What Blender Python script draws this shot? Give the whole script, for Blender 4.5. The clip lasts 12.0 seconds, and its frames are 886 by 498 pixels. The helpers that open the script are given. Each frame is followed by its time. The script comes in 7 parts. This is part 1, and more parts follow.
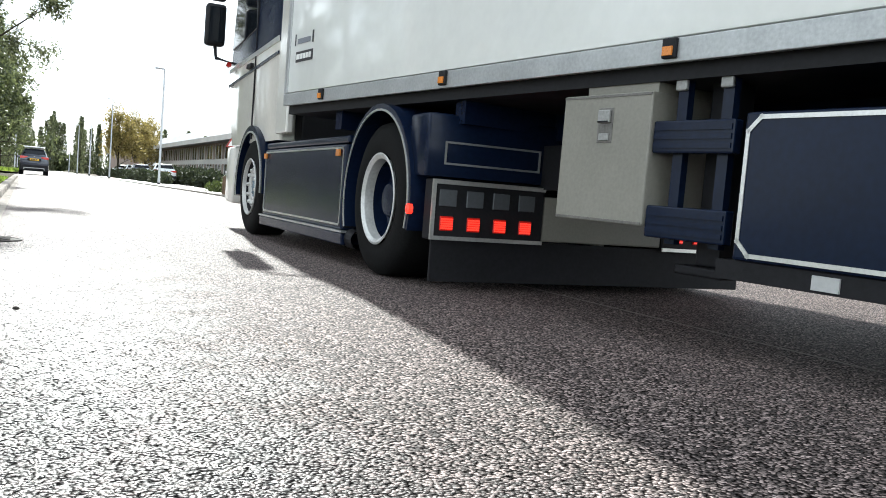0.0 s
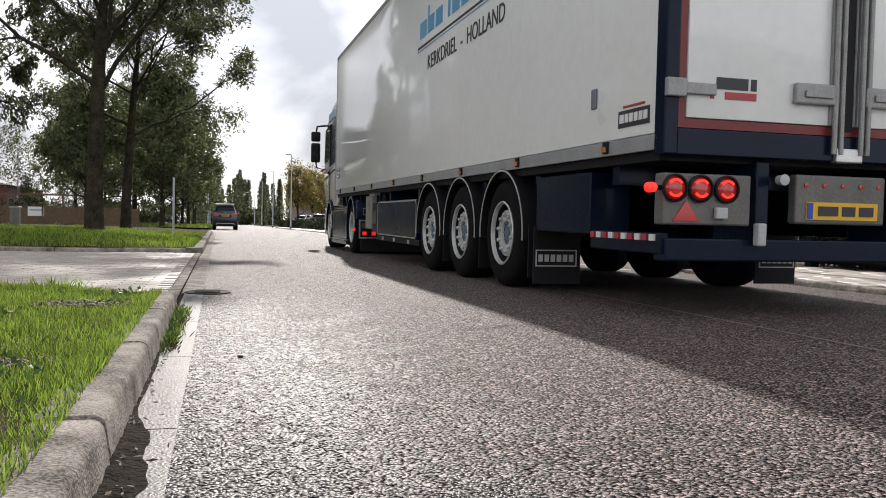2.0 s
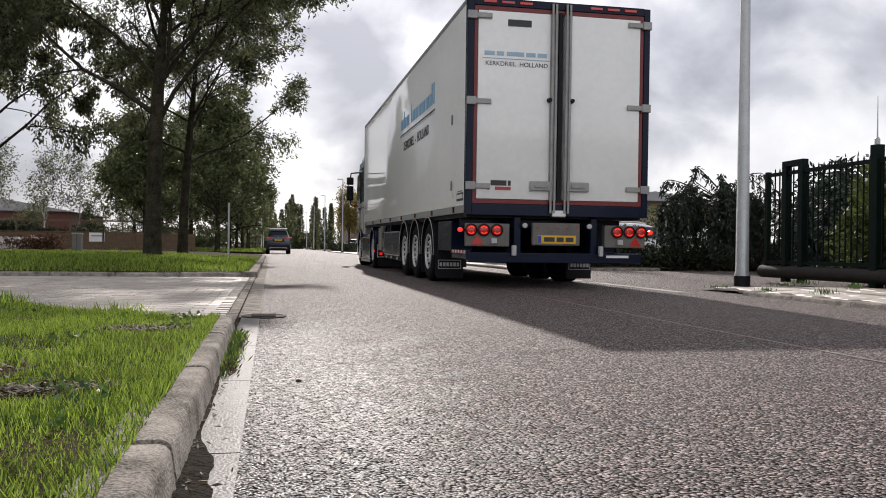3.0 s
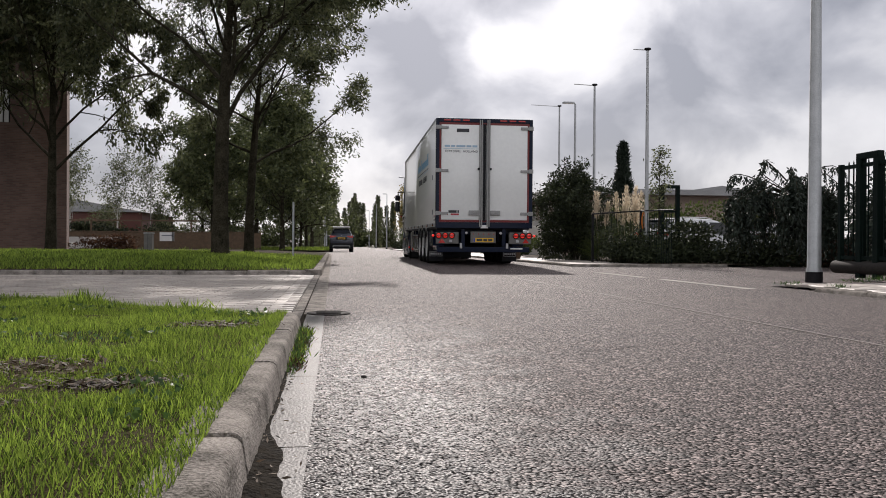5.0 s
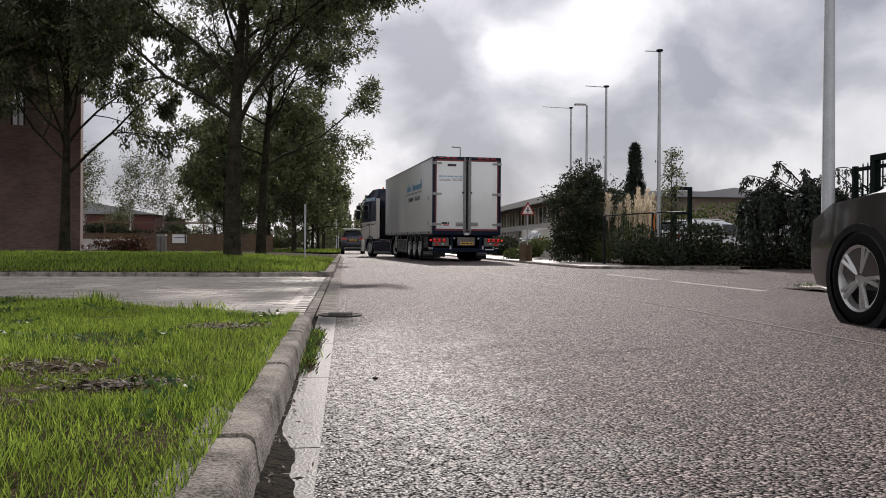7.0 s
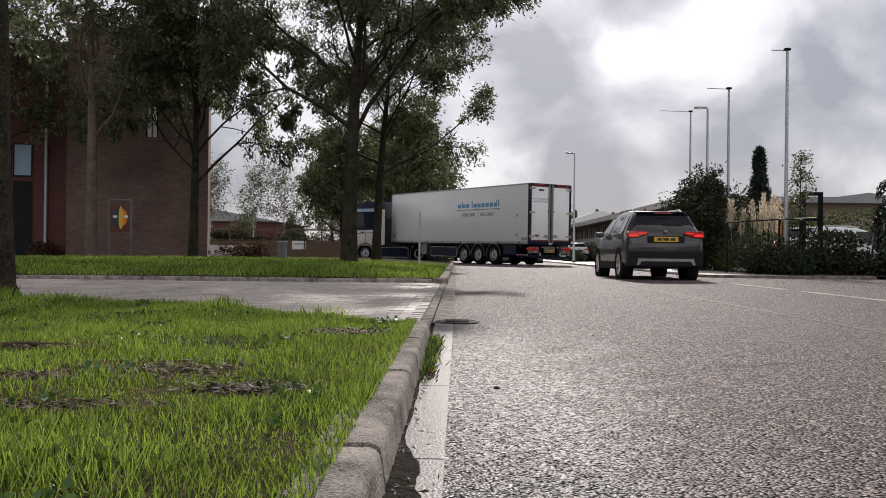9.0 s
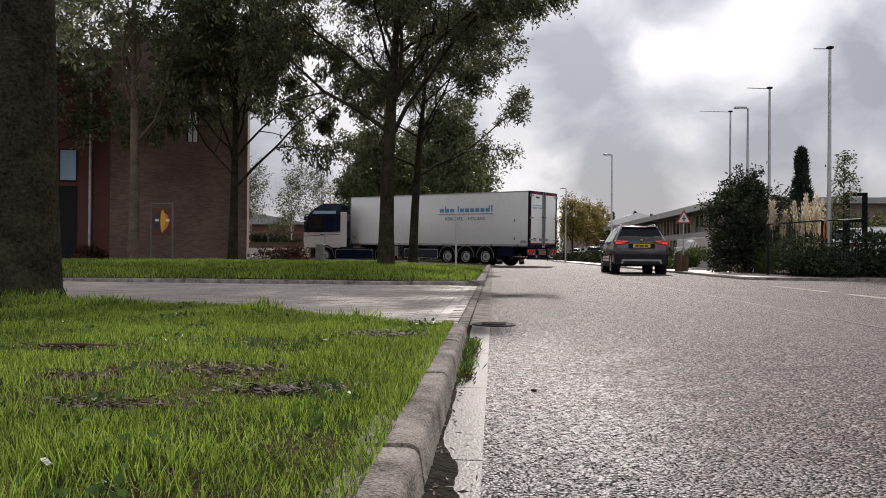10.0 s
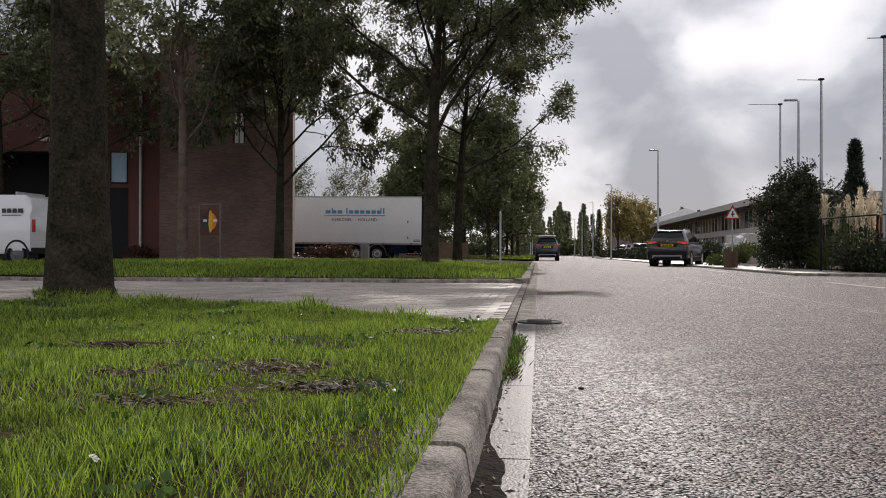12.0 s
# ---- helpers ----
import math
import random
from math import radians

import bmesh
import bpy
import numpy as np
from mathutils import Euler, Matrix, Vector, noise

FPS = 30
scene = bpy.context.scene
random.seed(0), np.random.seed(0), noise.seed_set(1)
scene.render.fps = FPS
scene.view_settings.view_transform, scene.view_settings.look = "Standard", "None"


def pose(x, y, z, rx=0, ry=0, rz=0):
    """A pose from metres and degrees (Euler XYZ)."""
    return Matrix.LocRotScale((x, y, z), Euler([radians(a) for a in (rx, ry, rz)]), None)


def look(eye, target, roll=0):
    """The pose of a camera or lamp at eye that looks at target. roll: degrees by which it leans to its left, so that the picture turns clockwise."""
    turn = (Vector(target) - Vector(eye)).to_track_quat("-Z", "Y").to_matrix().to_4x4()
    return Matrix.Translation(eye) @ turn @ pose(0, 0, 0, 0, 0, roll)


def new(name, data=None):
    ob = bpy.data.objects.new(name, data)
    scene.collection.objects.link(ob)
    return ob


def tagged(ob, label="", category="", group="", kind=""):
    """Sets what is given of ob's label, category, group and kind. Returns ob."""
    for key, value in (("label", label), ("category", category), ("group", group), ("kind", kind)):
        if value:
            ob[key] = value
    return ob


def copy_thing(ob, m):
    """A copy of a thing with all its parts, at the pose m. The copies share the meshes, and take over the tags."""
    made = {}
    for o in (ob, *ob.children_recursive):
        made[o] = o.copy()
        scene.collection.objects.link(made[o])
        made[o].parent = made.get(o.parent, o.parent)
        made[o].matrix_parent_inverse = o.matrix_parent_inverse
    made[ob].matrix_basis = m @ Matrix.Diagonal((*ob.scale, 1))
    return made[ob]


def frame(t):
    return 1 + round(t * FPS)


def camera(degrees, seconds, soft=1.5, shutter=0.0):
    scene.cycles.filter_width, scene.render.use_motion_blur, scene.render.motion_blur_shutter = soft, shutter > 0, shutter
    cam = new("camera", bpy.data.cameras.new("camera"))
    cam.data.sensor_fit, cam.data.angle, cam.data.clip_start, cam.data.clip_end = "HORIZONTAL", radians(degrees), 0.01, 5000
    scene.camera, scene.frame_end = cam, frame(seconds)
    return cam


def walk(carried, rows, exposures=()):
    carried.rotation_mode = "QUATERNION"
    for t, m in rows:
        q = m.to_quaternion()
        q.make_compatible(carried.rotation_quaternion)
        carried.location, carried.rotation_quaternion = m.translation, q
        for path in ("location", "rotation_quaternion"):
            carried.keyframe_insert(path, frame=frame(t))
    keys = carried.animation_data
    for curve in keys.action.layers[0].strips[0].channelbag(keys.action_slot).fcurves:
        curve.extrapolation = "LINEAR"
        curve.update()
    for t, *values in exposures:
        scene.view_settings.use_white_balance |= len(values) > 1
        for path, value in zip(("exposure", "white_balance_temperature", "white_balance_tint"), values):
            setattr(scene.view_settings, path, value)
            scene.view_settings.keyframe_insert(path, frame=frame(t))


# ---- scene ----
cam = camera(56.2, 12.0, soft=0.95)
PATH = [
    (0, (0.343, -0.433, 0.525), (1.246, 1.347, 0.403), 4.4),
    (0.5, (0.296, -0.509, 0.548), (1.093, 1.321, 0.432), 3.3),
    (1, (0.271, -0.46, 0.546), (0.927, 1.427, 0.452), 2.4),
    (1.5, (0.26, -0.479, 0.543), (0.854, 1.429, 0.463), 1.5),
    (2, (0.234, -0.45, 0.542), (0.76, 1.479, 0.487), 1.1),
    (2.5, (0.224, -0.453, 0.542), (0.685, 1.493, 0.506), 0.7),
    (3, (0.211, -0.437, 0.546), (0.619, 1.521, 0.544), 0.7),
    (3.5, (0.205, -0.451, 0.55), (0.552, 1.519, 0.551), 0.7),
    (5.5, (0.203, -0.436, 0.542), (0.462, 1.547, 0.531), 0.3),
    (6, (0.2, -0.453, 0.548), (0.46, 1.53, 0.537), 0.3),
    (6.5, (0.203, -0.436, 0.542), (0.458, 1.547, 0.535), 0.3),
    (6.7, (0.205, -0.451, 0.543), (0.454, 1.533, 0.537), 0.3),
    (8.3, (0.173, -0.356, 0.535), (0.248, 1.643, 0.54), 0.7),
    (8.5, (0.169, -0.351, 0.536), (0.204, 1.649, 0.544), 0.7),
    (9, (0.168, -0.361, 0.539), (0.133, 1.638, 0.549), 0.6),
    (9.5, (0.167, -0.375, 0.541), (0.086, 1.623, 0.554), 0.5),
    (10, (0.166, -0.389, 0.542), (0.043, 1.608, 0.557), 0.5),
    (10.5, (0.165, -0.362, 0.539), (0.004, 1.631, 0.552), 0.3),
    (11, (0.16, -0.356, 0.539), (-0.029, 1.635, 0.554), 0.2),
    (11.5, (0.16, -0.358, 0.535), (-0.046, 1.631, 0.545), 0.1),
    (12, (0.162, -0.359, 0.536), (-0.067, 1.628, 0.546), 0.1),
]
walk(cam, [(t, look(eye, target, roll)) for t, eye, target, roll in PATH],
     [(0.0, 1.65, 5850, 3), (0.5, 1.15, 5950, 5), (1.0, 0.85, 6050, 6), (1.5, 0.65, 6150, 8), (2.0, 0.55, 6250, 11), (2.5, 0.42, 6300, 13), (3.0, 0.28, 6300, 13), (3.5, 0.18, 6300, 14), (5.5, -0.01, 6300, 14), (9.0, 0.0, 6300, 14), (12.0, -0.10, 6300, 14)])


# world: a bright, broken cloud cover over a Nishita sky, the sun ahead and a little to the right
SUN_EL, SUN_AZ = 30.5, 6.5
world = bpy.data.worlds.new("sky")
scene.world = world
world.use_nodes = True
wn, wl = world.node_tree.nodes, world.node_tree.links
bg = wn["Background"]
sky = wn.new("ShaderNodeTexSky")
sky.sky_type, sky.sun_disc = "NISHITA", False
sky.sun_elevation, sky.sun_rotation = radians(SUN_EL), radians(SUN_AZ)
coord = wn.new("ShaderNodeTexCoord")
sep = wn.new("ShaderNodeSeparateXYZ")
wl.new(coord.outputs["Generated"], sep.inputs[0])


def wmath(op, a, b):
    n = wn.new("ShaderNodeMath")
    n.operation = op
    for i, v in enumerate((a, b)):
        if isinstance(v, (int, float)):
            n.inputs[i].default_value = v
        else:
            wl.new(v, n.inputs[i])
    return n.outputs[0]


comb = wn.new("ShaderNodeCombineXYZ")
wl.new(wmath("MULTIPLY", sep.outputs[0], 1.0), comb.inputs[0])
wl.new(wmath("MULTIPLY", sep.outputs[1], 1.0), comb.inputs[1])
wl.new(wmath("MULTIPLY", wmath("MAXIMUM", sep.outputs[2], 0.0), 1.35), comb.inputs[2])


def cloud_noise(scale, detail, rough, shift):
    put, tex = wn.new("ShaderNodeVectorMath"), wn.new("ShaderNodeTexNoise")
    put.operation = "ADD"
    put.inputs[1].default_value = shift
    wl.new(comb.outputs[0], put.inputs[0])
    tex.inputs["Scale"].default_value, tex.inputs["Detail"].default_value, tex.inputs["Roughness"].default_value = scale, detail, rough
    tex.inputs["Distortion"].default_value = 0.25
    wl.new(put.outputs[0], tex.inputs["Vector"])
    return tex.outputs["Fac"]


# heaped clouds: broad masses with billowing edges
heap = wmath("ADD", wmath("MULTIPLY", cloud_noise(2.6, 2, 0.5, (2.1, 1.7, 0.4)), 0.55), wmath("MULTIPLY", cloud_noise(6.0, 9, 0.50, (0.2, 3.1, 0.7)), 0.45))
ramp = wn.new("ShaderNodeValToRGB")
ramp.color_ramp.elements[0].position, ramp.color_ramp.elements[0].color = 0.415, (0.52, 0.535, 0.585, 1)
ramp.color_ramp.elements[1].position, ramp.color_ramp.elements[1].color = 0.57, (1.42, 1.40, 1.38, 1)
ramp.color_ramp.elements.new(0.475).color = (0.84, 0.845, 0.88, 1)
ramp.color_ramp.elements.new(0.51).color = (1.14, 1.13, 1.13, 1)
wl.new(heap, ramp.inputs[0])
blue = wn.new("ShaderNodeMix")
blue.data_type, blue.blend_type = "RGBA", "ADD"
blue.inputs[0].default_value = 0.012
# cloud lit through around the sun
towards = wn.new("ShaderNodeVectorMath")
towards.operation = "DOT_PRODUCT"
towards.inputs[1].default_value = (math.sin(radians(SUN_AZ)) * math.cos(radians(SUN_EL)), math.cos(radians(SUN_AZ)) * math.cos(radians(SUN_EL)), math.sin(radians(SUN_EL)))
wl.new(coord.outputs["Generated"], towards.inputs[0])
halo = wmath("ADD", wmath("MULTIPLY", wmath("POWER", wmath("MAXIMUM", towards.outputs["Value"], 0.0), 10.0), 0.62), wmath("ADD", wmath("MULTIPLY", wmath("MAXIMUM", wmath("SUBTRACT", 0.3, towards.outputs["Value"]), 0.0), 0.60), 0.84))
lit_cloud = wn.new("ShaderNodeMix")
lit_cloud.data_type, lit_cloud.blend_type = "RGBA", "MULTIPLY"
lit_cloud.inputs[0].default_value = 1.0
wl.new(ramp.outputs[0], lit_cloud.inputs[6])
wl.new(halo, lit_cloud.inputs[7])
wl.new(lit_cloud.outputs[2], blue.inputs[6])
wl.new(sky.outputs[0], blue.inputs[7])
wl.new(blue.outputs[2], bg.inputs["Color"])
bg.inputs["Strength"].default_value = 0.62

sun_data = bpy.data.lights.new("sun", "SUN")
sun_data.energy, sun_data.angle, sun_data.color = 3.4, radians(0.9), (1.0, 0.92, 0.82)
sun = new("sun", sun_data)
sun.matrix_world = look((0, 0, 30), (-math.sin(radians(SUN_AZ)), -math.cos(radians(SUN_AZ)), 30 - math.tan(radians(SUN_EL))))
scene.view_settings.exposure = 0.0


# ---- materials ----
def mat(name, color, rough=0.6, metal=0.0, var=0.18, scale=3.0, fine=60.0, bump=0.15, depth=0.004, spec=0.5, coat=0.0, dirt=None, glow=0.0, through_light=0.0):
    m = bpy.data.materials.new(name)
    m.use_nodes = True
    n, l = m.node_tree.nodes, m.node_tree.links
    b = n["Principled BSDF"]
    tc = n.new("ShaderNodeTexCoord")
    big, small = n.new("ShaderNodeTexNoise"), n.new("ShaderNodeTexNoise")
    for t, s, d in ((big, scale, 4), (small, fine, 3)):
        l.new(tc.outputs["Object"], t.inputs["Vector"])
        t.inputs["Scale"].default_value, t.inputs["Detail"].default_value = s, d
    add = n.new("ShaderNodeMath")
    add.operation = "ADD"
    l.new(big.outputs["Fac"], add.inputs[0])
    l.new(small.outputs["Fac"], add.inputs[1])
    r = n.new("ShaderNodeValToRGB")
    e = r.color_ramp.elements
    e[0].position, e[1].position = 0.35, 0.65
    half = n.new("ShaderNodeMath")
    half.operation = "MULTIPLY"
    half.inputs[1].default_value = 0.5
    l.new(add.outputs[0], half.inputs[0])
    l.new(half.outputs[0], r.inputs[0])
    low = dirt or [c * (1 - var) for c in color]
    e[0].color = (*low, 1)
    e[1].color = (*[min(1, c * (1 + var * 0.6)) for c in color], 1)
    l.new(r.outputs[0], b.inputs["Base Color"])
    rr = n.new("ShaderNodeMapRange")
    rr.inputs["To Min"].default_value, rr.inputs["To Max"].default_value = max(0.02, rough * 0.8), min(1, rough * 1.2)
    l.new(big.outputs["Fac"], rr.inputs["Value"])
    l.new(rr.outputs[0], b.inputs["Roughness"])
    b.inputs["Metallic"].default_value = metal
    b.inputs["Specular IOR Level"].default_value = spec
    b.inputs["Coat Weight"].default_value = coat
    b.inputs["Coat Roughness"].default_value = 0.05
    if bump:
        bp = n.new("ShaderNodeBump")
        bp.inputs["Strength"].default_value, bp.inputs["Distance"].default_value = bump, depth
        l.new(small.outputs["Fac"], bp.inputs["Height"])
        l.new(bp.outputs[0], b.inputs["Normal"])
    if glow:
        l.new(r.outputs[0], b.inputs["Emission Color"])
        b.inputs["Emission Strength"].default_value = glow
    if through_light:
        tr = n.new("ShaderNodeBsdfTranslucent")
        mix = n.new("ShaderNodeMixShader")
        mix.inputs[0].default_value = through_light
        l.new(r.outputs[0], tr.inputs[0])
        l.new(b.outputs[0], mix.inputs[1])
        l.new(tr.outputs[0], mix.inputs[2])
        l.new(mix.outputs[0], n["Material Output"].inputs[0])
    return m


def leaf_mat(name, dark, light, trans=0.35, rough=0.5, start=0.0):
    """Foliage: every leaf its own shade."""
    m = bpy.data.materials.new(name)
    m.use_nodes = True
    n, l = m.node_tree.nodes, m.node_tree.links
    b = n["Principled BSDF"]
    g = n.new("ShaderNodeNewGeometry")
    r = n.new("ShaderNodeValToRGB")
    r.color_ramp.elements[0].color, r.color_ramp.elements[1].color = (*dark, 1), (*light, 1)
    r.color_ramp.elements[0].position = start
    l.new(g.outputs["Random Per Island"], r.inputs[0])
    tc, big, mx = n.new("ShaderNodeTexCoord"), n.new("ShaderNodeTexNoise"), n.new("ShaderNodeMix")
    big.inputs["Scale"].default_value = 0.9
    l.new(tc.outputs["Object"], big.inputs["Vector"])
    mx.data_type, mx.blend_type = "RGBA", "MULTIPLY"
    mx.inputs[0].default_value = 0.6
    l.new(r.outputs[0], mx.inputs[6])
    r2 = n.new("ShaderNodeValToRGB")
    r2.color_ramp.elements[0].position, r2.color_ramp.elements[1].position = 0.35, 0.65
    r2.color_ramp.elements[0].color = (0.5, 0.5, 0.45, 1)
    l.new(big.outputs["Fac"], r2.inputs[0])
    l.new(r2.outputs[0], mx.inputs[7])
    l.new(mx.outputs[2], b.inputs["Base Color"])
    b.inputs["Roughness"].default_value = rough
    b.inputs["Specular IOR Level"].default_value = 0.35
    tr, mix = n.new("ShaderNodeBsdfTranslucent"), n.new("ShaderNodeMixShader")
    mix.inputs[0].default_value = trans
    l.new(mx.outputs[2], tr.inputs[0])
    l.new(b.outputs[0], mix.inputs[1])
    l.new(tr.outputs[0], mix.inputs[2])
    l.new(mix.outputs[0], n["Material Output"].inputs[0])
    return m


def asphalt_mat(wet=True):
    """Coarse chippings, each with its own shade and facet; damp along the gutter."""
    m = bpy.data.materials.new("asphalt")
    m.use_nodes = True
    n, l = m.node_tree.nodes, m.node_tree.links
    b = n["Principled BSDF"]
    tc = n.new("ShaderNodeTexCoord")

    def math_node(op, a, c, d=None):
        k = n.new("ShaderNodeMath")
        k.operation = op
        for i, v in enumerate((a, c, d)):
            if v is None:
                continue
            if isinstance(v, (int, float)):
                k.inputs[i].default_value = v
            else:
                l.new(v, k.inputs[i])
        return k.outputs[0]

    def multiply(a, c):
        k = n.new("ShaderNodeMix")
        k.data_type, k.blend_type = "RGBA", "MULTIPLY"
        k.inputs[0].default_value = 1.0
        l.new(a, k.inputs[6])
        l.new(c, k.inputs[7])
        return k.outputs[2]

    v = n.new("ShaderNodeTexVoronoi")
    v.voronoi_dimensions = "2D"
    v.inputs["Scale"].default_value = 104
    warp, wo, ws, wa = n.new("ShaderNodeTexNoise"), n.new("ShaderNodeVectorMath"), n.new("ShaderNodeVectorMath"), n.new("ShaderNodeVectorMath")
    warp.inputs["Scale"].default_value, warp.inputs["Detail"].default_value = 45, 2
    l.new(tc.outputs["Object"], warp.inputs["Vector"])
    wo.operation, ws.operation, wa.operation = "SUBTRACT", "SCALE", "ADD"
    wo.inputs[1].default_value = (0.5, 0.5, 0.5)
    ws.inputs["Scale"].default_value = 0.014
    l.new(warp.outputs["Color"], wo.inputs[0])
    l.new(wo.outputs[0], ws.inputs[0])
    l.new(ws.outputs[0], wa.inputs[0])
    l.new(tc.outputs["Object"], wa.inputs[1])
    l.new(wa.outputs[0], v.inputs["Vector"])
    cell = n.new("ShaderNodeSeparateColor")
    l.new(v.outputs["Color"], cell.inputs[0])
    r = n.new("ShaderNodeValToRGB")
    e = r.color_ramp.elements
    e[0].color, e[1].color = (0.020, 0.0165, 0.0155, 1), (0.68, 0.55, 0.515, 1)
    e.new(0.5).color = (0.175, 0.142, 0.132, 1)
    l.new(cell.outputs[0], r.inputs[0])
    gap = n.new("ShaderNodeMapRange")
    gap.inputs["From Min"].default_value, gap.inputs["From Max"].default_value = 0.34, 0.60
    gap.inputs["To Min"].default_value, gap.inputs["To Max"].default_value = 1.0, 0.07
    l.new(v.outputs["Distance"], gap.inputs["Value"])
    big, mid_n = n.new("ShaderNodeTexNoise"), n.new("ShaderNodeTexNoise")
    for t, s, d in ((big, 0.4, 6), (mid_n, 3.2, 5)):
        t.inputs["Scale"].default_value, t.inputs["Detail"].default_value = s, d
        l.new(tc.outputs["Object"], t.inputs["Vector"])
    r2 = n.new("ShaderNodeValToRGB")
    r2.color_ramp.elements[0].position, r2.color_ramp.elements[1].position = 0.35, 0.68
    r2.color_ramp.elements[0].color, r2.color_ramp.elements[1].color = (0.78, 0.775, 0.78, 1), (1.02, 1.0, 0.98, 1)
    l.new(math_node("MULTIPLY_ADD", mid_n.outputs["Fac"], 0.45, math_node("MULTIPLY", big.outputs["Fac"], 0.55)), r2.inputs[0])
    clump = n.new("ShaderNodeTexNoise")
    clump.inputs["Scale"].default_value, clump.inputs["Detail"].default_value = 34, 3
    l.new(tc.outputs["Object"], clump.inputs["Vector"])
    r3 = n.new("ShaderNodeMapRange")
    r3.inputs["From Min"].default_value, r3.inputs["From Max"].default_value = 0.36, 0.64
    r3.inputs["To Min"].default_value, r3.inputs["To Max"].default_value = 0.50, 1.10
    l.new(clump.outputs["Fac"], r3.inputs["Value"])
    col = multiply(multiply(multiply(r.outputs[0], gap.outputs[0]), r2.outputs[0]), r3.outputs[0])
    # damp margin towards the gutter, broken up by noise
    sp = n.new("ShaderNodeSeparateXYZ")
    l.new(tc.outputs["Object"], sp.inputs[0])
    damp = n.new("ShaderNodeMapRange")
    damp.inputs["From Min"].default_value, damp.inputs["From Max"].default_value = 1.15, 0.40
    reach = math_node("MULTIPLY_ADD", math_node("SUBTRACT", mid_n.outputs["Fac"], 0.5), 1.5, math_node("MULTIPLY_ADD", math_node("SUBTRACT", big.outputs["Fac"], 0.5), 0.8, sp.outputs[0]))
    l.new(reach, damp.inputs["Value"])
    fade = n.new("ShaderNodeMapRange")
    fade.inputs["From Min"].default_value, fade.inputs["From Max"].default_value = 6.5, 2.2
    l.new(sp.outputs[1], fade.inputs["Value"])
    wetness = math_node("MULTIPLY", damp.outputs[0], math_node("MULTIPLY_ADD", fade.outputs[0], 0.96, 0.04))
    dark = n.new("ShaderNodeMapRange")
    dark.inputs["To Min"].default_value, dark.inputs["To Max"].default_value = 1.0, 0.34
    l.new(wetness, dark.inputs["Value"])
    l.new(multiply(col, dark.outputs[0]), b.inputs["Base Color"])
    rough = n.new("ShaderNodeMapRange")
    rough.inputs["To Min"].default_value, rough.inputs["To Max"].default_value = 0.66, 0.40
    l.new(wetness, rough.inputs["Value"])
    l.new(rough.outputs[0], b.inputs["Roughness"])
    gloss = n.new("ShaderNodeMapRange")
    gloss.inputs["To Min"].default_value, gloss.inputs["To Max"].default_value = 0.26, 0.55
    l.new(wetness, gloss.inputs["Value"])
    l.new(math_node("MULTIPLY", gloss.outputs[0], gap.outputs[0]), b.inputs["Specular IOR Level"])
    # facets
    geo = n.new("ShaderNodeNewGeometry")
    chip = n.new("ShaderNodeTexVoronoi")
    chip.voronoi_dimensions = "2D"
    chip.inputs["Scale"].default_value = 72
    l.new(wa.outputs[0], chip.inputs["Vector"])
    off, scl, add, nrm = (n.new("ShaderNodeVectorMath") for _ in range(4))
    off.operation, scl.operation, add.operation, nrm.operation = "SUBTRACT", "MULTIPLY", "ADD", "NORMALIZE"
    l.new(chip.outputs["Color"], off.inputs[0])
    off.inputs[1].default_value = (0.5, 0.5, 0.5)
    l.new(off.outputs[0], scl.inputs[0])
    scl.inputs[1].default_value = (0.95, 0.95, 0.2)
    bold = n.new("ShaderNodeVectorMath")
    bold.operation = "SCALE"
    l.new(scl.outputs[0], bold.inputs[0])
    l.new(math_node("MULTIPLY_ADD", wetness, 0.55, 0.45), bold.inputs["Scale"])
    l.new(bold.outputs[0], add.inputs[0])
    l.new(geo.outputs["Normal"], add.inputs[1])
    l.new(add.outputs[0], nrm.inputs[0])
    bp = n.new("ShaderNodeBump")
    bp.invert = True
    bp.inputs["Strength"].default_value, bp.inputs["Distance"].default_value = 1.0, 0.005
    l.new(v.outputs["Distance"], bp.inputs["Height"])
    l.new(nrm.outputs[0], bp.inputs["Normal"])
    l.new(bp.outputs[0], b.inputs["Normal"])
    return m


ASPHALT = asphalt_mat()
CONCRETE = mat("kerb_concrete", (0.35, 0.315, 0.28), 0.95, spec=0.08, var=0.5, scale=7, fine=120, bump=1.0, depth=0.010, dirt=(0.065, 0.059, 0.048))
GUTTER = mat("wet_gutter_concrete", (0.082, 0.075, 0.071), 0.42, var=0.8, scale=5, fine=120, spec=0.16, bump=0.7, depth=0.003)
SILT = mat("wet_silt", (0.020, 0.016, 0.011), 0.85, var=0.7, scale=14, fine=60, bump=1.0, depth=0.012, spec=0.03)
TILE = mat("paving_tile", (0.50, 0.44, 0.385), 0.50, spec=0.6, var=0.3, scale=1.3, fine=110, bump=0.4, depth=0.003)
PAVE_BED = mat("paving_joint_sand", (0.05, 0.042, 0.033), 0.9, fine=120, bump=0.4)
SOIL = mat("soil", (0.06, 0.045, 0.03), 0.95, spec=0.1, var=0.4, scale=2, fine=40, bump=0.8, depth=0.02)
TURF = mat("turf_ground", (0.060, 0.048, 0.024), 0.95, spec=0.03, var=0.45, scale=1.2, fine=45, bump=0.8, depth=0.02, dirt=(0.018, 0.014, 0.008))
GRASS = leaf_mat("grass_blade", (0.028, 0.060, 0.011), (0.42, 0.57, 0.085), 0.55, 0.6, 0.0)
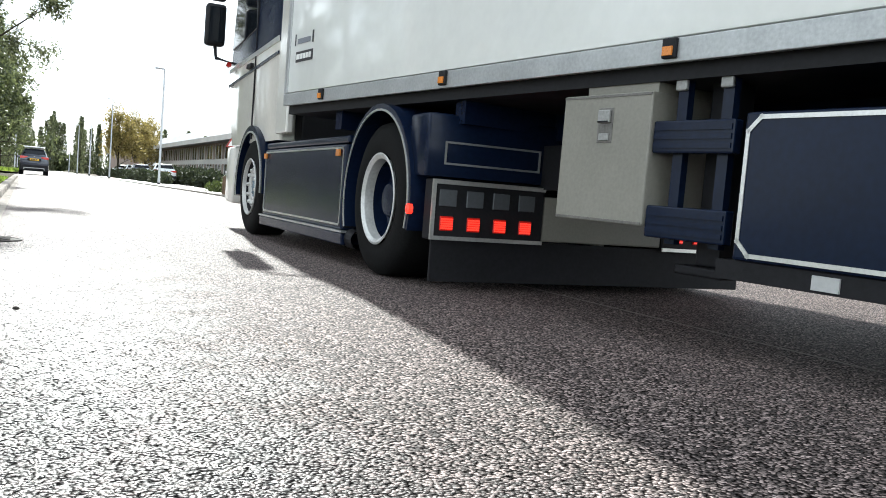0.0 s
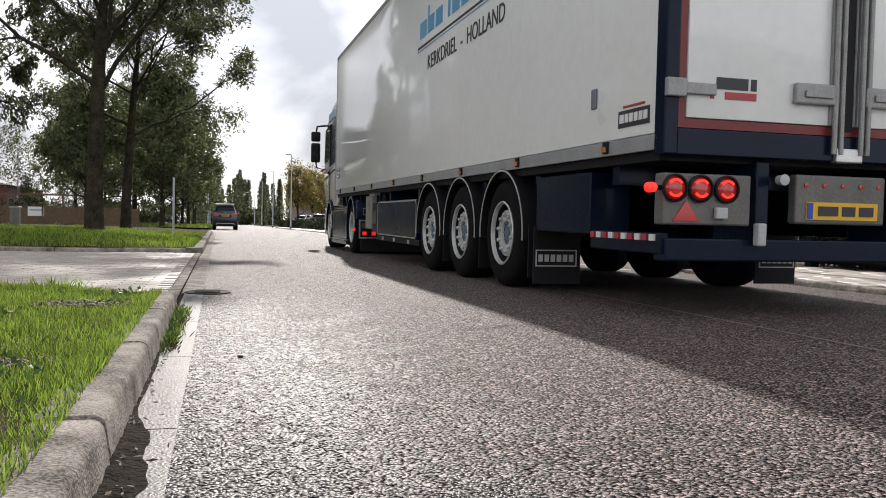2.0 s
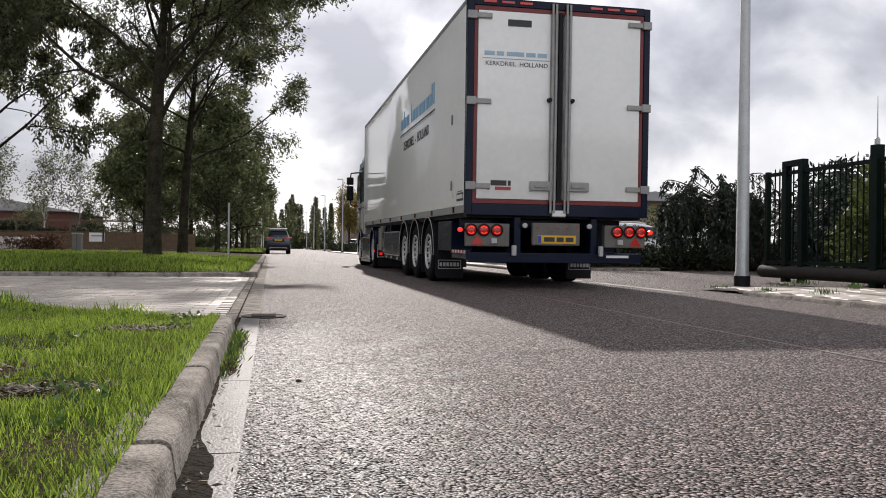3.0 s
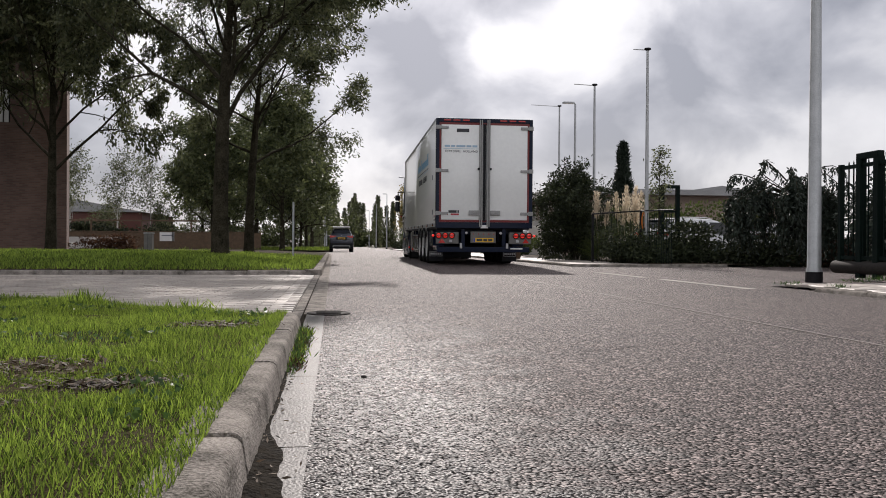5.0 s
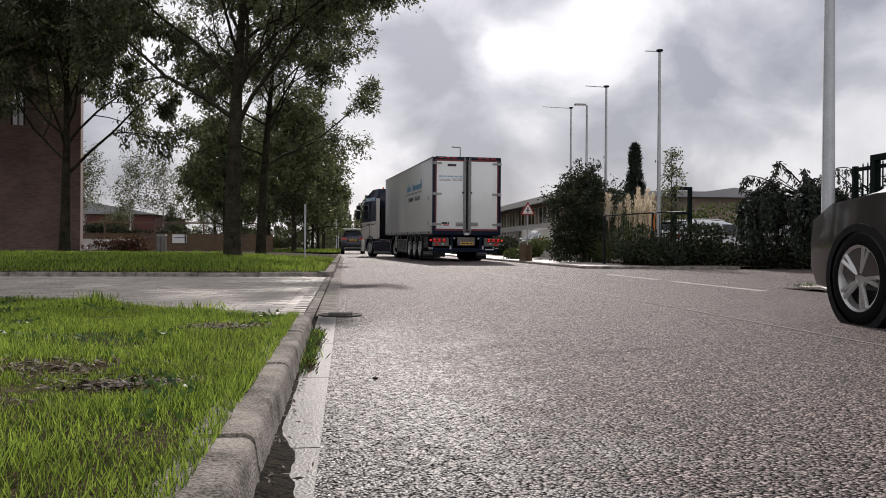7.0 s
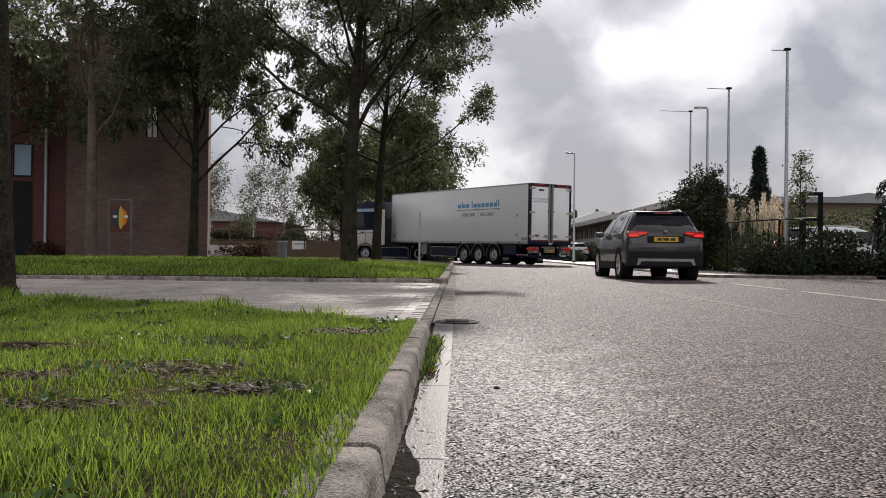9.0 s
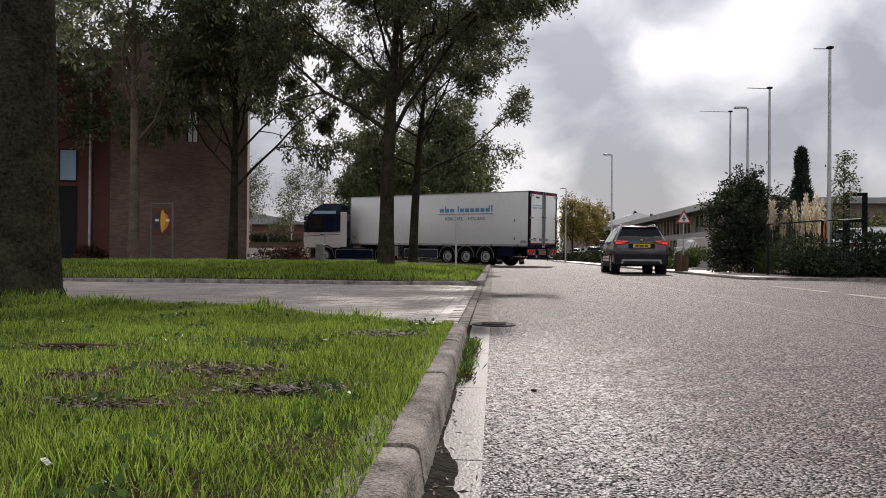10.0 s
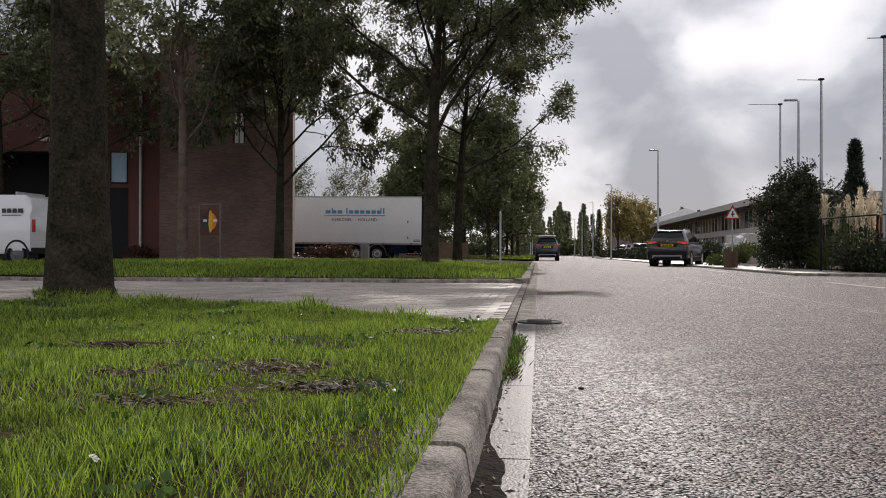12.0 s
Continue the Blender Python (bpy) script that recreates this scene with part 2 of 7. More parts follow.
STRAW = leaf_mat("dry_grass_blade", (0.05, 0.036, 0.018), (0.36, 0.27, 0.14), 0.3, 0.7)
CLOVER = leaf_mat("low_weed_leaf", (0.035, 0.075, 0.02), (0.13, 0.22, 0.06), 0.3, 0.35)
LEAF_AVENUE = leaf_mat("lime_leaf", (0.045, 0.062, 0.028), (0.20, 0.225, 0.095), 0.48, 0.42)
LEAF = leaf_mat("ash_leaf", (0.050, 0.066, 0.032), (0.225, 0.24, 0.122), 0.5, 0.38)
LEAF_DARK = leaf_mat("dark_leaf", (0.016, 0.024, 0.012), (0.065, 0.08, 0.034), 0.25, 0.6)
LEAF_AUTUMN = leaf_mat("autumn_leaf", (0.16, 0.135, 0.045), (0.44, 0.35, 0.12), 0.55, 0.5)
LEAF_RED = leaf_mat("reddish_leaf", (0.06, 0.03, 0.02), (0.17, 0.09, 0.05), 0.35, 0.5)
LEAF_HEDGE = leaf_mat("hedge_leaf", (0.04, 0.06, 0.015), (0.12, 0.15, 0.04), 0.35, 0.65)
NEEDLE = leaf_mat("cedar_needle", (0.015, 0.026, 0.018), (0.05, 0.065, 0.045), 0.15, 0.5)
PLUME = leaf_mat("pampas_plume", (0.70, 0.58, 0.43), (0.92, 0.82, 0.66), 0.6, 0.9)
FALLEN = leaf_mat("fallen_leaf", (0.016, 0.011, 0.007), (0.17, 0.11, 0.06), 0.1, 0.7)
BARK = mat("bark", (0.055, 0.048, 0.033), 0.95, spec=0.05, var=0.5, scale=4, fine=26, bump=1.0, depth=0.06, dirt=(0.012, 0.012, 0.007))
PALE_BARK = mat("pale_bark", (0.15, 0.115, 0.09), 0.95, spec=0.05, var=0.5, scale=4, fine=30, bump=0.8, depth=0.03)
BRICK_RED = mat("red_panel", (0.115, 0.038, 0.028), 0.7, var=0.25, scale=1.2, fine=40)
WHITE = mat("trailer_white", (0.82, 0.83, 0.805), 0.30, var=0.05, scale=0.7, fine=12, bump=0.0, coat=0.6)
NAVY = mat("navy_paint", (0.005, 0.010, 0.027), 0.25, var=0.25, scale=2, fine=40, bump=0.0, spec=0.15, coat=0.05)
BLACK = mat("black_chassis", (0.009, 0.009, 0.011), 0.6, var=0.4, spec=0.25, scale=4, fine=50)
RUBBER = mat("tyre_rubber", (0.008, 0.008, 0.008), 0.85, spec=0.1, var=0.35, scale=6, fine=60, bump=0.3)
ALU = mat("brushed_aluminium", (0.62, 0.62, 0.60), 0.35, metal=0.85, var=0.15, scale=5, fine=90, bump=0.05)
RIM_WHITE = mat("pale_rim", (0.55, 0.55, 0.53), 0.35, metal=0.3, var=0.2, scale=9, fine=60)
HUB_BLUE = mat("hub_blue_grey", (0.20, 0.27, 0.32), 0.4, metal=0.5, var=0.35, scale=14, fine=80)
CAB_WHITE = mat("cab_cream_white", (0.62, 0.60, 0.55), 0.25, var=0.06, scale=1.2, fine=20, bump=0.0, coat=0.7)
GREIGE = mat("grey_cabinet_paint", (0.215, 0.205, 0.175), 0.45, var=0.12, scale=3, fine=60)
RED_FRAME = mat("dark_red_frame", (0.17, 0.014, 0.013), 0.4, var=0.2, scale=4, fine=50)
RED_GLASS = mat("red_lens", (0.42, 0.015, 0.01), 0.2, var=0.1, glow=0.06, coat=0.6, bump=0)
RED_LIT = mat("lit_red_lens", (0.95, 0.03, 0.015), 0.3, var=0.05, glow=0.55, bump=0)
DULL_METAL = mat("dull_metal", (0.15, 0.143, 0.132), 0.5, metal=0.35, var=0.3, scale=5, fine=70, bump=0.1)
AMBER = mat("amber_lens", (0.55, 0.16, 0.02), 0.25, var=0.1, glow=0.25, bump=0)
AMBER_LIT = mat("lit_amber_lens", (0.55, 0.19, 0.03), 0.25, var=0.3, fine=150, glow=0.05, bump=0)
SMOKED = mat("smoked_lens", (0.07, 0.075, 0.08), 0.2, var=0.1, bump=0)
STEEL = mat("worn_grey_steel", (0.30, 0.30, 0.29), 0.45, metal=0.4, var=0.25, scale=7, fine=80, bump=0.05)
CLEAR = mat("clear_lens", (0.45, 0.45, 0.45), 0.15, var=0.1, bump=0)
YELLOW = mat("yellow_plate", (0.72, 0.42, 0.02), 0.4, var=0.05)
INK = mat("black_print", (0.03, 0.03, 0.035), 0.5, var=0.1, bump=0)
BLUE_PRINT = mat("blue_print", (0.10, 0.33, 0.55), 0.35, var=0.08, bump=0)
PALE_BLUE = mat("pale_blue_print", (0.34, 0.48, 0.60), 0.4, var=0.08, bump=0)
GREY_PRINT = mat("grey_print", (0.18, 0.19, 0.22), 0.4, var=0.1, bump=0)
RED_PRINT = mat("red_print", (0.4, 0.04, 0.05), 0.4, var=0.1, bump=0)
DARKGLASS = mat("dark_window_glass", (0.006, 0.008, 0.011), 0.04, var=0.2, bump=0, spec=0.38)
BROWN_CAR = mat("brown_grey_car_paint", (0.036, 0.031, 0.029), 0.35, metal=0.25, var=0.08, scale=1, fine=300, bump=0, coat=0.8)
DARK_CAR = mat("dark_car_paint", (0.03, 0.035, 0.05), 0.3, metal=0.2, var=0.1, bump=0, coat=0.8)
WHITE_CAR = mat("white_car_paint", (0.68, 0.69, 0.70), 0.3, var=0.05, bump=0, coat=0.8)
GALV = mat("galvanised_steel", (0.42, 0.43, 0.43), 0.45, metal=0.6, var=0.2, scale=6, fine=60)
GREEN_STEEL = mat("dark_green_steel", (0.005, 0.012, 0.010), 0.55, spec=0.1, var=0.25, scale=4, fine=60)
WOOD = mat("weathered_wood", (0.13, 0.085, 0.05), 0.8, var=0.4, scale=5, fine=40, bump=0.5)
ROOF = mat("grey_roofing", (0.30, 0.30, 0.30), 0.6, var=0.2, scale=0.6, fine=20)
PLASTER = mat("brown_facade", (0.26, 0.20, 0.16), 0.8, var=0.2, scale=0.8, fine=30)
PALE_FACADE = mat("pale_facade", (0.55, 0.53, 0.49), 0.8, var=0.15, scale=0.6, fine=20)
ROAD_PAINT = mat("worn_road_paint", (0.42, 0.39, 0.35), 0.8, spec=0.1, var=0.5, scale=3, fine=70, bump=0.4)
CAST_IRON = mat("cast_iron", (0.035, 0.031, 0.028), 0.75, spec=0.15, var=0.4, scale=12, fine=80, bump=0.5)
ORANGE = mat("orange_sign", (0.75, 0.22, 0.02), 0.4, var=0.1, bump=0)
SIGN_WHITE = mat("sign_white", (0.75, 0.75, 0.73), 0.4, var=0.08, bump=0)
SIGN_RED = mat("sign_red", (0.33, 0.05, 0.04), 0.4, var=0.08, bump=0)


# ---- mesh helpers ----
def part(name, bm, material, parent=None, label=""):
    """Links a bmesh as one mesh object, under a thing or a part."""
    me = bpy.data.meshes.new(name)
    bm.to_mesh(me)
    bm.free()
    me.materials.append(material)
    ob = new(name, me)
    ob.parent = parent
    if label:
        tagged(ob, label)
    return ob


def smooth(ob, angle=35):
    ob.data.shade_smooth()
    ob.data.set_sharp_from_angle(angle=radians(angle))
    return ob


def thing(name, m, label, category, group="", kind=""):
    ob = new(name)
    ob.empty_display_size = 0.2
    ob.matrix_basis = m
    return tagged(ob, label, category, group, kind)


def solid(name, bm, material, label, category="", group="", kind="", m=None):
    ob = part(name, bm, material)
    if m is not None:
        ob.matrix_basis = m
    return tagged(ob, label, category, group, kind)


def box(bm, x0, x1, y0, y1, z0, z1, bevel=0.0, seg=2):
    vs = [bm.verts.new((x, y, z)) for z in (z0, z1) for y in (y0, y1) for x in (x0, x1)]
    fs = [bm.faces.new([vs[i] for i in f]) for f in ((0, 2, 3, 1), (4, 5, 7, 6), (0, 1, 5, 4), (2, 6, 7, 3), (0, 4, 6, 2), (1, 3, 7, 5))]
    if bevel:
        es = list({e for f in fs for e in f.edges})
        bmesh.ops.bevel(bm, geom=es, offset=bevel, segments=seg, profile=0.5, affect="EDGES")
    return bm


def boxes(*rows, bevel=0.0):
    bm = bmesh.new()
    for r in rows:
        box(bm, *r, bevel=bevel)
    return bm


def lathe(bm, prof, seg=32, axis="x", centre=(0, 0, 0), caps=True):
    """Turns (along, radius) pairs round an axis."""
    rings = []
    for a, r in prof:
        ring = []
        for i in range(seg):
            c, s = r * math.cos(2 * math.pi * i / seg), r * math.sin(2 * math.pi * i / seg)
            p = {"x": (a, c, s), "y": (s, a, c), "z": (c, s, a)}[axis]
            ring.append(bm.verts.new([p[k] + centre[k] for k in range(3)]))
        rings.append(ring)
    for p, q in zip(rings, rings[1:]):
        for i in range(seg):
            bm.faces.new((p[i], p[(i + 1) % seg], q[(i + 1) % seg], q[i]))
    if caps:
        if prof[0][1] > 1e-4:
            bm.faces.new(rings[0][::-1])
        if prof[-1][1] > 1e-4:
            bm.faces.new(rings[-1])
    bmesh.ops.recalc_face_normals(bm, faces=bm.faces)
    return bm


def tube(bm, pts, radii, seg=6):
    """A tapered tube along points."""
    pts = [Vector(p) for p in pts]
    rings = []
    for i, p in enumerate(pts):
        d = (pts[min(i + 1, len(pts) - 1)] - pts[max(i - 1, 0)]).normalized()
        a = d.orthogonal().normalized()
        if abs(d.z) > 0.3:
            a = Vector((1, 0, 0)) - d * d.x
            a = a.normalized() if a.length > 1e-3 else d.orthogonal().normalized()
        b = d.cross(a)
        r = radii[i] if hasattr(radii, "__len__") else radii
        rings.append([bm.verts.new(p + r * (a * math.cos(2 * math.pi * k / seg) + b * math.sin(2 * math.pi * k / seg))) for k in range(seg)])
    for p, q in zip(rings, rings[1:]):
        for k in range(seg):
            bm.faces.new((p[k], p[(k + 1) % seg], q[(k + 1) % seg], q[k]))
    bm.faces.new(rings[0][::-1])
    bm.faces.new(rings[-1])
    return bm


def prism(bm, outline, a0, a1, axis="x", bevel=0.0):
    """Extrudes a closed outline (pairs of the two other coordinates) along an axis."""
    def at(p, a):
        return {"x": (a, p[0], p[1]), "y": (p[0], a, p[1]), "z": (p[0], p[1], a)}[axis]
    v0 = [bm.verts.new(at(p, a0)) for p in outline]
    v1 = [bm.verts.new(at(p, a1)) for p in outline]
    n = len(outline)
    fs = [bm.faces.new(v0[::-1]), bm.faces.new(v1)]
    fs += [bm.faces.new((v0[i], v0[(i + 1) % n], v1[(i + 1) % n], v1[i])) for i in range(n)]
    bmesh.ops.recalc_face_normals(bm, faces=fs)
    if bevel:
        es = list({e for f in fs for e in f.edges})
        bmesh.ops.bevel(bm, geom=es, offset=bevel, segments=2, profile=0.5, affect="EDGES")
    return bm


def loft(bm, sections):
    """Joins closed sections with the same number of points, and caps both ends."""
    rs = [[bm.verts.new(p) for p in s] for s in sections]
    n = len(rs[0])
    for p, q in zip(rs, rs[1:]):
        for i in range(n):
            bm.faces.new((p[i], p[(i + 1) % n], q[(i + 1) % n], q[i]))
    bm.faces.new(rs[0][::-1])
    bm.faces.new(rs[-1])
    bmesh.ops.recalc_face_normals(bm, faces=bm.faces)
    return bm


def arch(bm, y, z, r0, r1, x0, x1, a0, a1, seg=18):
    """A curved mudguard round an axle at (y, z)."""
    rows = []
    for i in range(seg + 1):
        a = radians(a0 + (a1 - a0) * i / seg)
        c, s = math.cos(a), math.sin(a)
        rows.append([bm.verts.new(p) for p in ((x0, y + r0 * c, z + r0 * s), (x1, y + r0 * c, z + r0 * s), (x1, y + r1 * c, z + r1 * s), (x0, y + r1 * c, z + r1 * s))])
    for p, q in zip(rows, rows[1:]):
        for k in range(4):
            bm.faces.new((p[k], p[(k + 1) % 4], q[(k + 1) % 4], q[k]))
    bm.faces.new(rows[0][::-1])
    bm.faces.new(rows[-1])
    bmesh.ops.recalc_face_normals(bm, faces=bm.faces)
    return bm


def sheet_mesh(name, verts, faces, material, smooth_it=False):
    me = bpy.data.meshes.new(name)
    me.from_pydata([tuple(v) for v in verts], [], faces)
    me.materials.append(material)
    if smooth_it:
        me.shade_smooth()
    return me


def quads_mesh(name, corners, material):
    """Many loose quads: corners is (n, 4, 3)."""
    n = len(corners)
    me = bpy.data.meshes.new(name)
    me.vertices.add(4 * n)
    me.vertices.foreach_set("co", np.asarray(corners, dtype=np.float32).ravel())
    me.loops.add(4 * n)
    me.loops.foreach_set("vertex_index", np.arange(4 * n, dtype=np.int32))
    me.polygons.add(n)
    me.polygons.foreach_set("loop_start", np.arange(0, 4 * n, 4, dtype=np.int32))
    me.polygons.foreach_set("loop_total", np.full(n, 4, dtype=np.int32))
    me.update(calc_edges=True)
    me.materials.append(material)
    return me


def lettering(name, words, size, m, material, parent, label=""):
    """Raised letters from the built-in font as a mesh."""
    cu = bpy.data.curves.new(name, "FONT")
    cu.body, cu.size, cu.extrude, cu.align_x, cu.align_y = words, size, 0.002, "CENTER", "CENTER"
    tmp = bpy.data.objects.new(name, cu)
    scene.collection.objects.link(tmp)
    me = bpy.data.meshes.new_from_object(tmp.evaluated_get(bpy.context.evaluated_depsgraph_get()))
    bpy.data.objects.remove(tmp)
    me.materials.clear()
    me.materials.append(material)
    ob = new(name, me)
    ob.parent, ob.matrix_basis = parent, m
    if label:
        tagged(ob, label)
    return ob


# ---- ground, road, kerbs ----
def flat(name, outline, z, material, label, kind="structure", thick=0.0):
    bm = bmesh.new()
    if thick:
        prism(bm, outline, z - thick, z, "z")
    else:
        bm.faces.new([bm.verts.new((x, y, z)) for x, y in outline])
        bmesh.ops.recalc_face_normals(bm, faces=bm.faces)
        if bm.faces[:][0].normal.z < 0:
            bmesh.ops.reverse_faces(bm, faces=bm.faces)
    return solid(name, bm, material, label, kind=kind)


flat("ground", [(-2500, -2500), (2500, -2500), (2500, 2500), (-2500, 2500)], -0.03, SOIL, "bare earth and rough grass stretching to the horizon")
flat("road", [(0.14, -80), (7.2, -80), (7.2, 420), (0.14, 420)], 0.0, ASPHALT, "damp coarse grey asphalt road with glinting chippings")
flat("side_road", [(-90, 44.5), (0.14, 44.5), (0.14, 57), (-90, 57)], -0.002, ASPHALT, "grey asphalt side street that joins the road")
flat("forecourt", [(7.2, 10.4), (30, 10.4), (30, 20.6), (7.2, 20.6)], -0.004, ASPHALT, "asphalt driveway crossing to the yard")
flat("car_park", [(9.5, 20.6), (60, 20.6), (60, 120), (9.5, 120)], -0.006, ASPHALT, "asphalt yard behind the shrubs")


def strip(name, x0, x1, y0, y1, z, material, label):
    return flat(name, [(x0, y0), (x1, y0), (x1, y1), (x0, y1)], z, material, label)


for y0, y1 in ((9.6, 12.6), (13.3, 15.9), (24, 27), (33, 36)):
    strip("lane_line", 5.45, 5.62, y0, y1, 0.004, ROAD_PAINT, "worn white edge marking on the asphalt")
strip("road_seam", 3.205, 3.228, 1.0, 19.0, 0.004, mat("pale_seam", (0.26, 0.225, 0.20), 0.7, var=0.4, scale=6, fine=80), "pale lengthwise seam in the asphalt")
for y0 in (46.0, 47.4, 48.8, 50.2, 51.6, 53.0):
    strip("give_way_line", -0.6, -0.25, y0, y0 + 0.7, 0.003, ROAD_PAINT, "white give-way mark at the mouth of the side street")

CRACK = mat("tar_crack", (0.014, 0.012, 0.011), 0.9, spec=0.05, var=0.4, scale=8, fine=60)
for cx, cy, length, turn, seed in ((1.75, 3.8, 0.75, 0.35, 1), (2.9, 5.6, 0.9, 1.2, 2), (1.2, 7.4, 1.1, 0.1, 3)):
    g = random.Random(seed)
    mid_line = [(cx + length * (k / 14 - 0.5) * math.cos(turn) + g.gauss(0, 0.012), cy + length * (k / 14 - 0.5) * math.sin(turn) + g.gauss(0, 0.018)) for k in range(15)]
    half_w = [0.0015 + 0.005 * math.sin(math.pi * k / 14) * g.uniform(0.5, 1.2) for k in range(15)]
    flat("road_crack", [(x, y - w) for (x, y), w in zip(mid_line, half_w)] + [(x, y + w) for (x, y), w in reversed(list(zip(mid_line, half_w)))], 0.004, CRACK, "thin dark crack in the asphalt")

# gutter of wet concrete between the near kerb and the asphalt
for y0, y1 in ((-14, -2.2), (-2.15, 0.6), (0.605, 1.8), (1.81, 3.0), (3.01, 4.2), (4.21, 5.4), (5.41, 6.05)):
    strip("gutter", 0.004, 0.14, y0, y1, 0.002, GUTTER, "wet pale concrete gutter strip beside the kerb")
strip("gutter", -0.02, 0.14, 6.06, 44.4, 0.002, CONCRETE, "concrete gutter strip along the driveway and the verge")


def kerb_outline(w, h, r=0.028):
    """Cross-section of a kerb stone, its rounded edge towards +x."""
    pts = [(-w, -0.1), (0.012, -0.1), (0.012, 0.0), (0.0, h - r)]
    pts += [(-r + r * math.cos(radians(a)), h - r + r * math.sin(radians(a))) for a in (30, 60, 90)]
    return pts + [(-w, h)]


def kerb(name, spots, w, h, label, turned=0.0):
    """A run of kerb stones; spots are (y0, y1) along the run."""
    run = thing(name, pose(0, 0, 0, 0, 0, turned), label, "kerb", kind="structure")
    rnd = random.Random(len(spots))
    for y0, y1 in spots:
        bm = bmesh.new()
        prism(bm, kerb_outline(w, h), y0 + 0.006, y1 - 0.006, "y")
        bmesh.ops.bevel(bm, geom=[e for e in bm.edges if abs(e.verts[0].co.y - e.verts[1].co.y) < 1e-5 and e.verts[0].co.z > 0 and e.verts[1].co.z > 0], offset=0.012, segments=2, affect="EDGES")
        ob = smooth(part("kerb_stone", bm, CONCRETE, run), 40)
        ob.matrix_basis = pose(rnd.uniform(-0.004, 0.004), 0, rnd.uniform(-0.006, 0.004), 0, rnd.uniform(-0.6, 0.6), 0)
    return run


near_spots = [(1.49 + 1.18 * k, 2.67 + 1.18 * k) for k in range(-11, 1)] + [(2.67, 3.83), (3.83, 4.86)]
kerb("kerb_near", near_spots, 0.15, 0.11, "rounded grey concrete kerb stones, stained and mossy")
island_kerb = kerb("kerb_island", [(14.2 + 1.0 * k, 15.2 + 1.0 * k) for k in range(28)], 0.14, 0.11, "grey concrete kerb stones round the tree verge")
front = kerb("kerb_island_front", [(k * 1.0, k * 1.0 + 1.0) for k in range(0, 24)], 0.14, 0.09, "grey concrete kerb stones along the driveway", 90)
front.matrix_basis = pose(-0.25, 13.85, 0) @ Matrix(((0, -1, 0, 0), (-1, 0, 0, 0), (0, 0, 1, 0), (0, 0, 0, 1)))
bm = bmesh.new()
ring = [(-0.25 + 0.25 * math.sin(radians(a)), 14.1 - 0.25 * math.cos(radians(a))) for a in range(0, 91, 15)]
prism(bm, [(-0.25, 14.1 - 0.11)] + ring + [(-0.11, 14.2)], -0.1, 0.105, "z")
solid("kerb_corner", bm, CONCRETE, "curved concrete kerb stone at the corner of the verge", "kerb", kind="structure")
right_kerb = kerb("kerb_right", [(-k * 1.0 - 1.0, -k * 1.0) for k in range(-9, 22)], 0.15, 0.055, "low grey kerb along the far pavement")
right_kerb.matrix_basis = pose(6.02, 0, 0) @ Matrix.Diagonal((-1, 1, 1, 1))
nose = kerb("kerb_nose", [(20.6 + k, 21.6 + k) for k in range(0, 70)], 0.15, 0.07, "low grey kerb past the yard entrance")
nose.matrix_basis = pose(6.35, 0, 0) @ Matrix.Diagonal((-1, 1, 1, 1))
bm = bmesh.new()
prism(bm, [(6.35, 20.6), (6.6, 20.35), (10.5, 20.25), (10.5, 20.42), (6.7, 20.5), (6.5, 20.7)], -0.05, 0.07, "z")
solid("kerb_nose_front", bm, CONCRETE, "low grey kerb turning into the yard entrance", "kerb", kind="structure")

# verges of turf, mounded a little
def mound(name, outline_fn, x0, x1, y0, y1, step, label, rise):
    nx, ny = int((x1 - x0) / step), int((y1 - y0) / step)
    vs, fs, idx = [], [], {}
    for j in range(ny + 1):
        for i in range(nx + 1):
            x, y = x0 + i * step, y0 + j * step
            x, y = outline_fn(x, y)
            idx[i, j] = len(vs)
            vs.append((x, y, rise(x, y)))
    for j in range(ny):
        for i in range(nx):
            fs.append((idx[i, j], idx[i + 1, j], idx[i + 1, j + 1], idx[i, j + 1]))
    ob = new(name, sheet_mesh(name, vs, fs, TURF, True))
    return tagged(ob, label, kind="structure")


def near_back(x):
    """Far edge of the near verge as a function of x."""
    return 4.80 + 2.35 * (1 - math.exp(x / 2.0)) + 0.25 * math.sin(x * 1.7)


def near_rise(x, y):
    return 0.098 + 0.035 * noise.noise(Vector((x * 0.9, y * 0.9, 0))) * min(1, max(0, -x - 0.15)) + 0.02 * noise.noise(Vector((x * 4, y * 4, 3))) * min(1, max(0, -x - 0.15) * 2)


def island_rise(x, y):
    inset = min(1.0, max(0.0, min(-0.14 - x, y - 14.0)) / 4.0)
    return 0.10 + 0.16 * inset + 0.03 * noise.noise(Vector((x * 0.6, y * 0.6, 5)))


mound("verge_near", lambda x, y: (x, -14 + (y + 14) / 18.5 * (near_back(x) + 14)), -15.15, -0.14, -14, 4.5, 0.25, "grass verge with worn muddy patches beside the kerb", near_rise)
mound("verge_island", lambda x, y: (x, y), -14.14, -0.14, 13.99, 44.4, 0.5, "mown grass verge under the street trees", island_rise)
mound("verge_side", lambda x, y: (x, y), -24.14, -14.14, 13.99, 19.5, 0.5, "mown grass strip before the paved yard", island_rise)
mound("verge_beyond", lambda x, y: (x, y), -60.14, -0.14, 57.2, 160, 4.0, "grass verge along the avenue of trees", lambda x, y: 0.12)
strip("shrub_bed", 8.4, 11.5, 20.45, 44, 0.075, SOIL, "earth bed under the shrubs")
strip("pavement_far", 6.5, 8.4, 20.5, 90, 0.066, TILE, "grey slab pavement past the entrance")

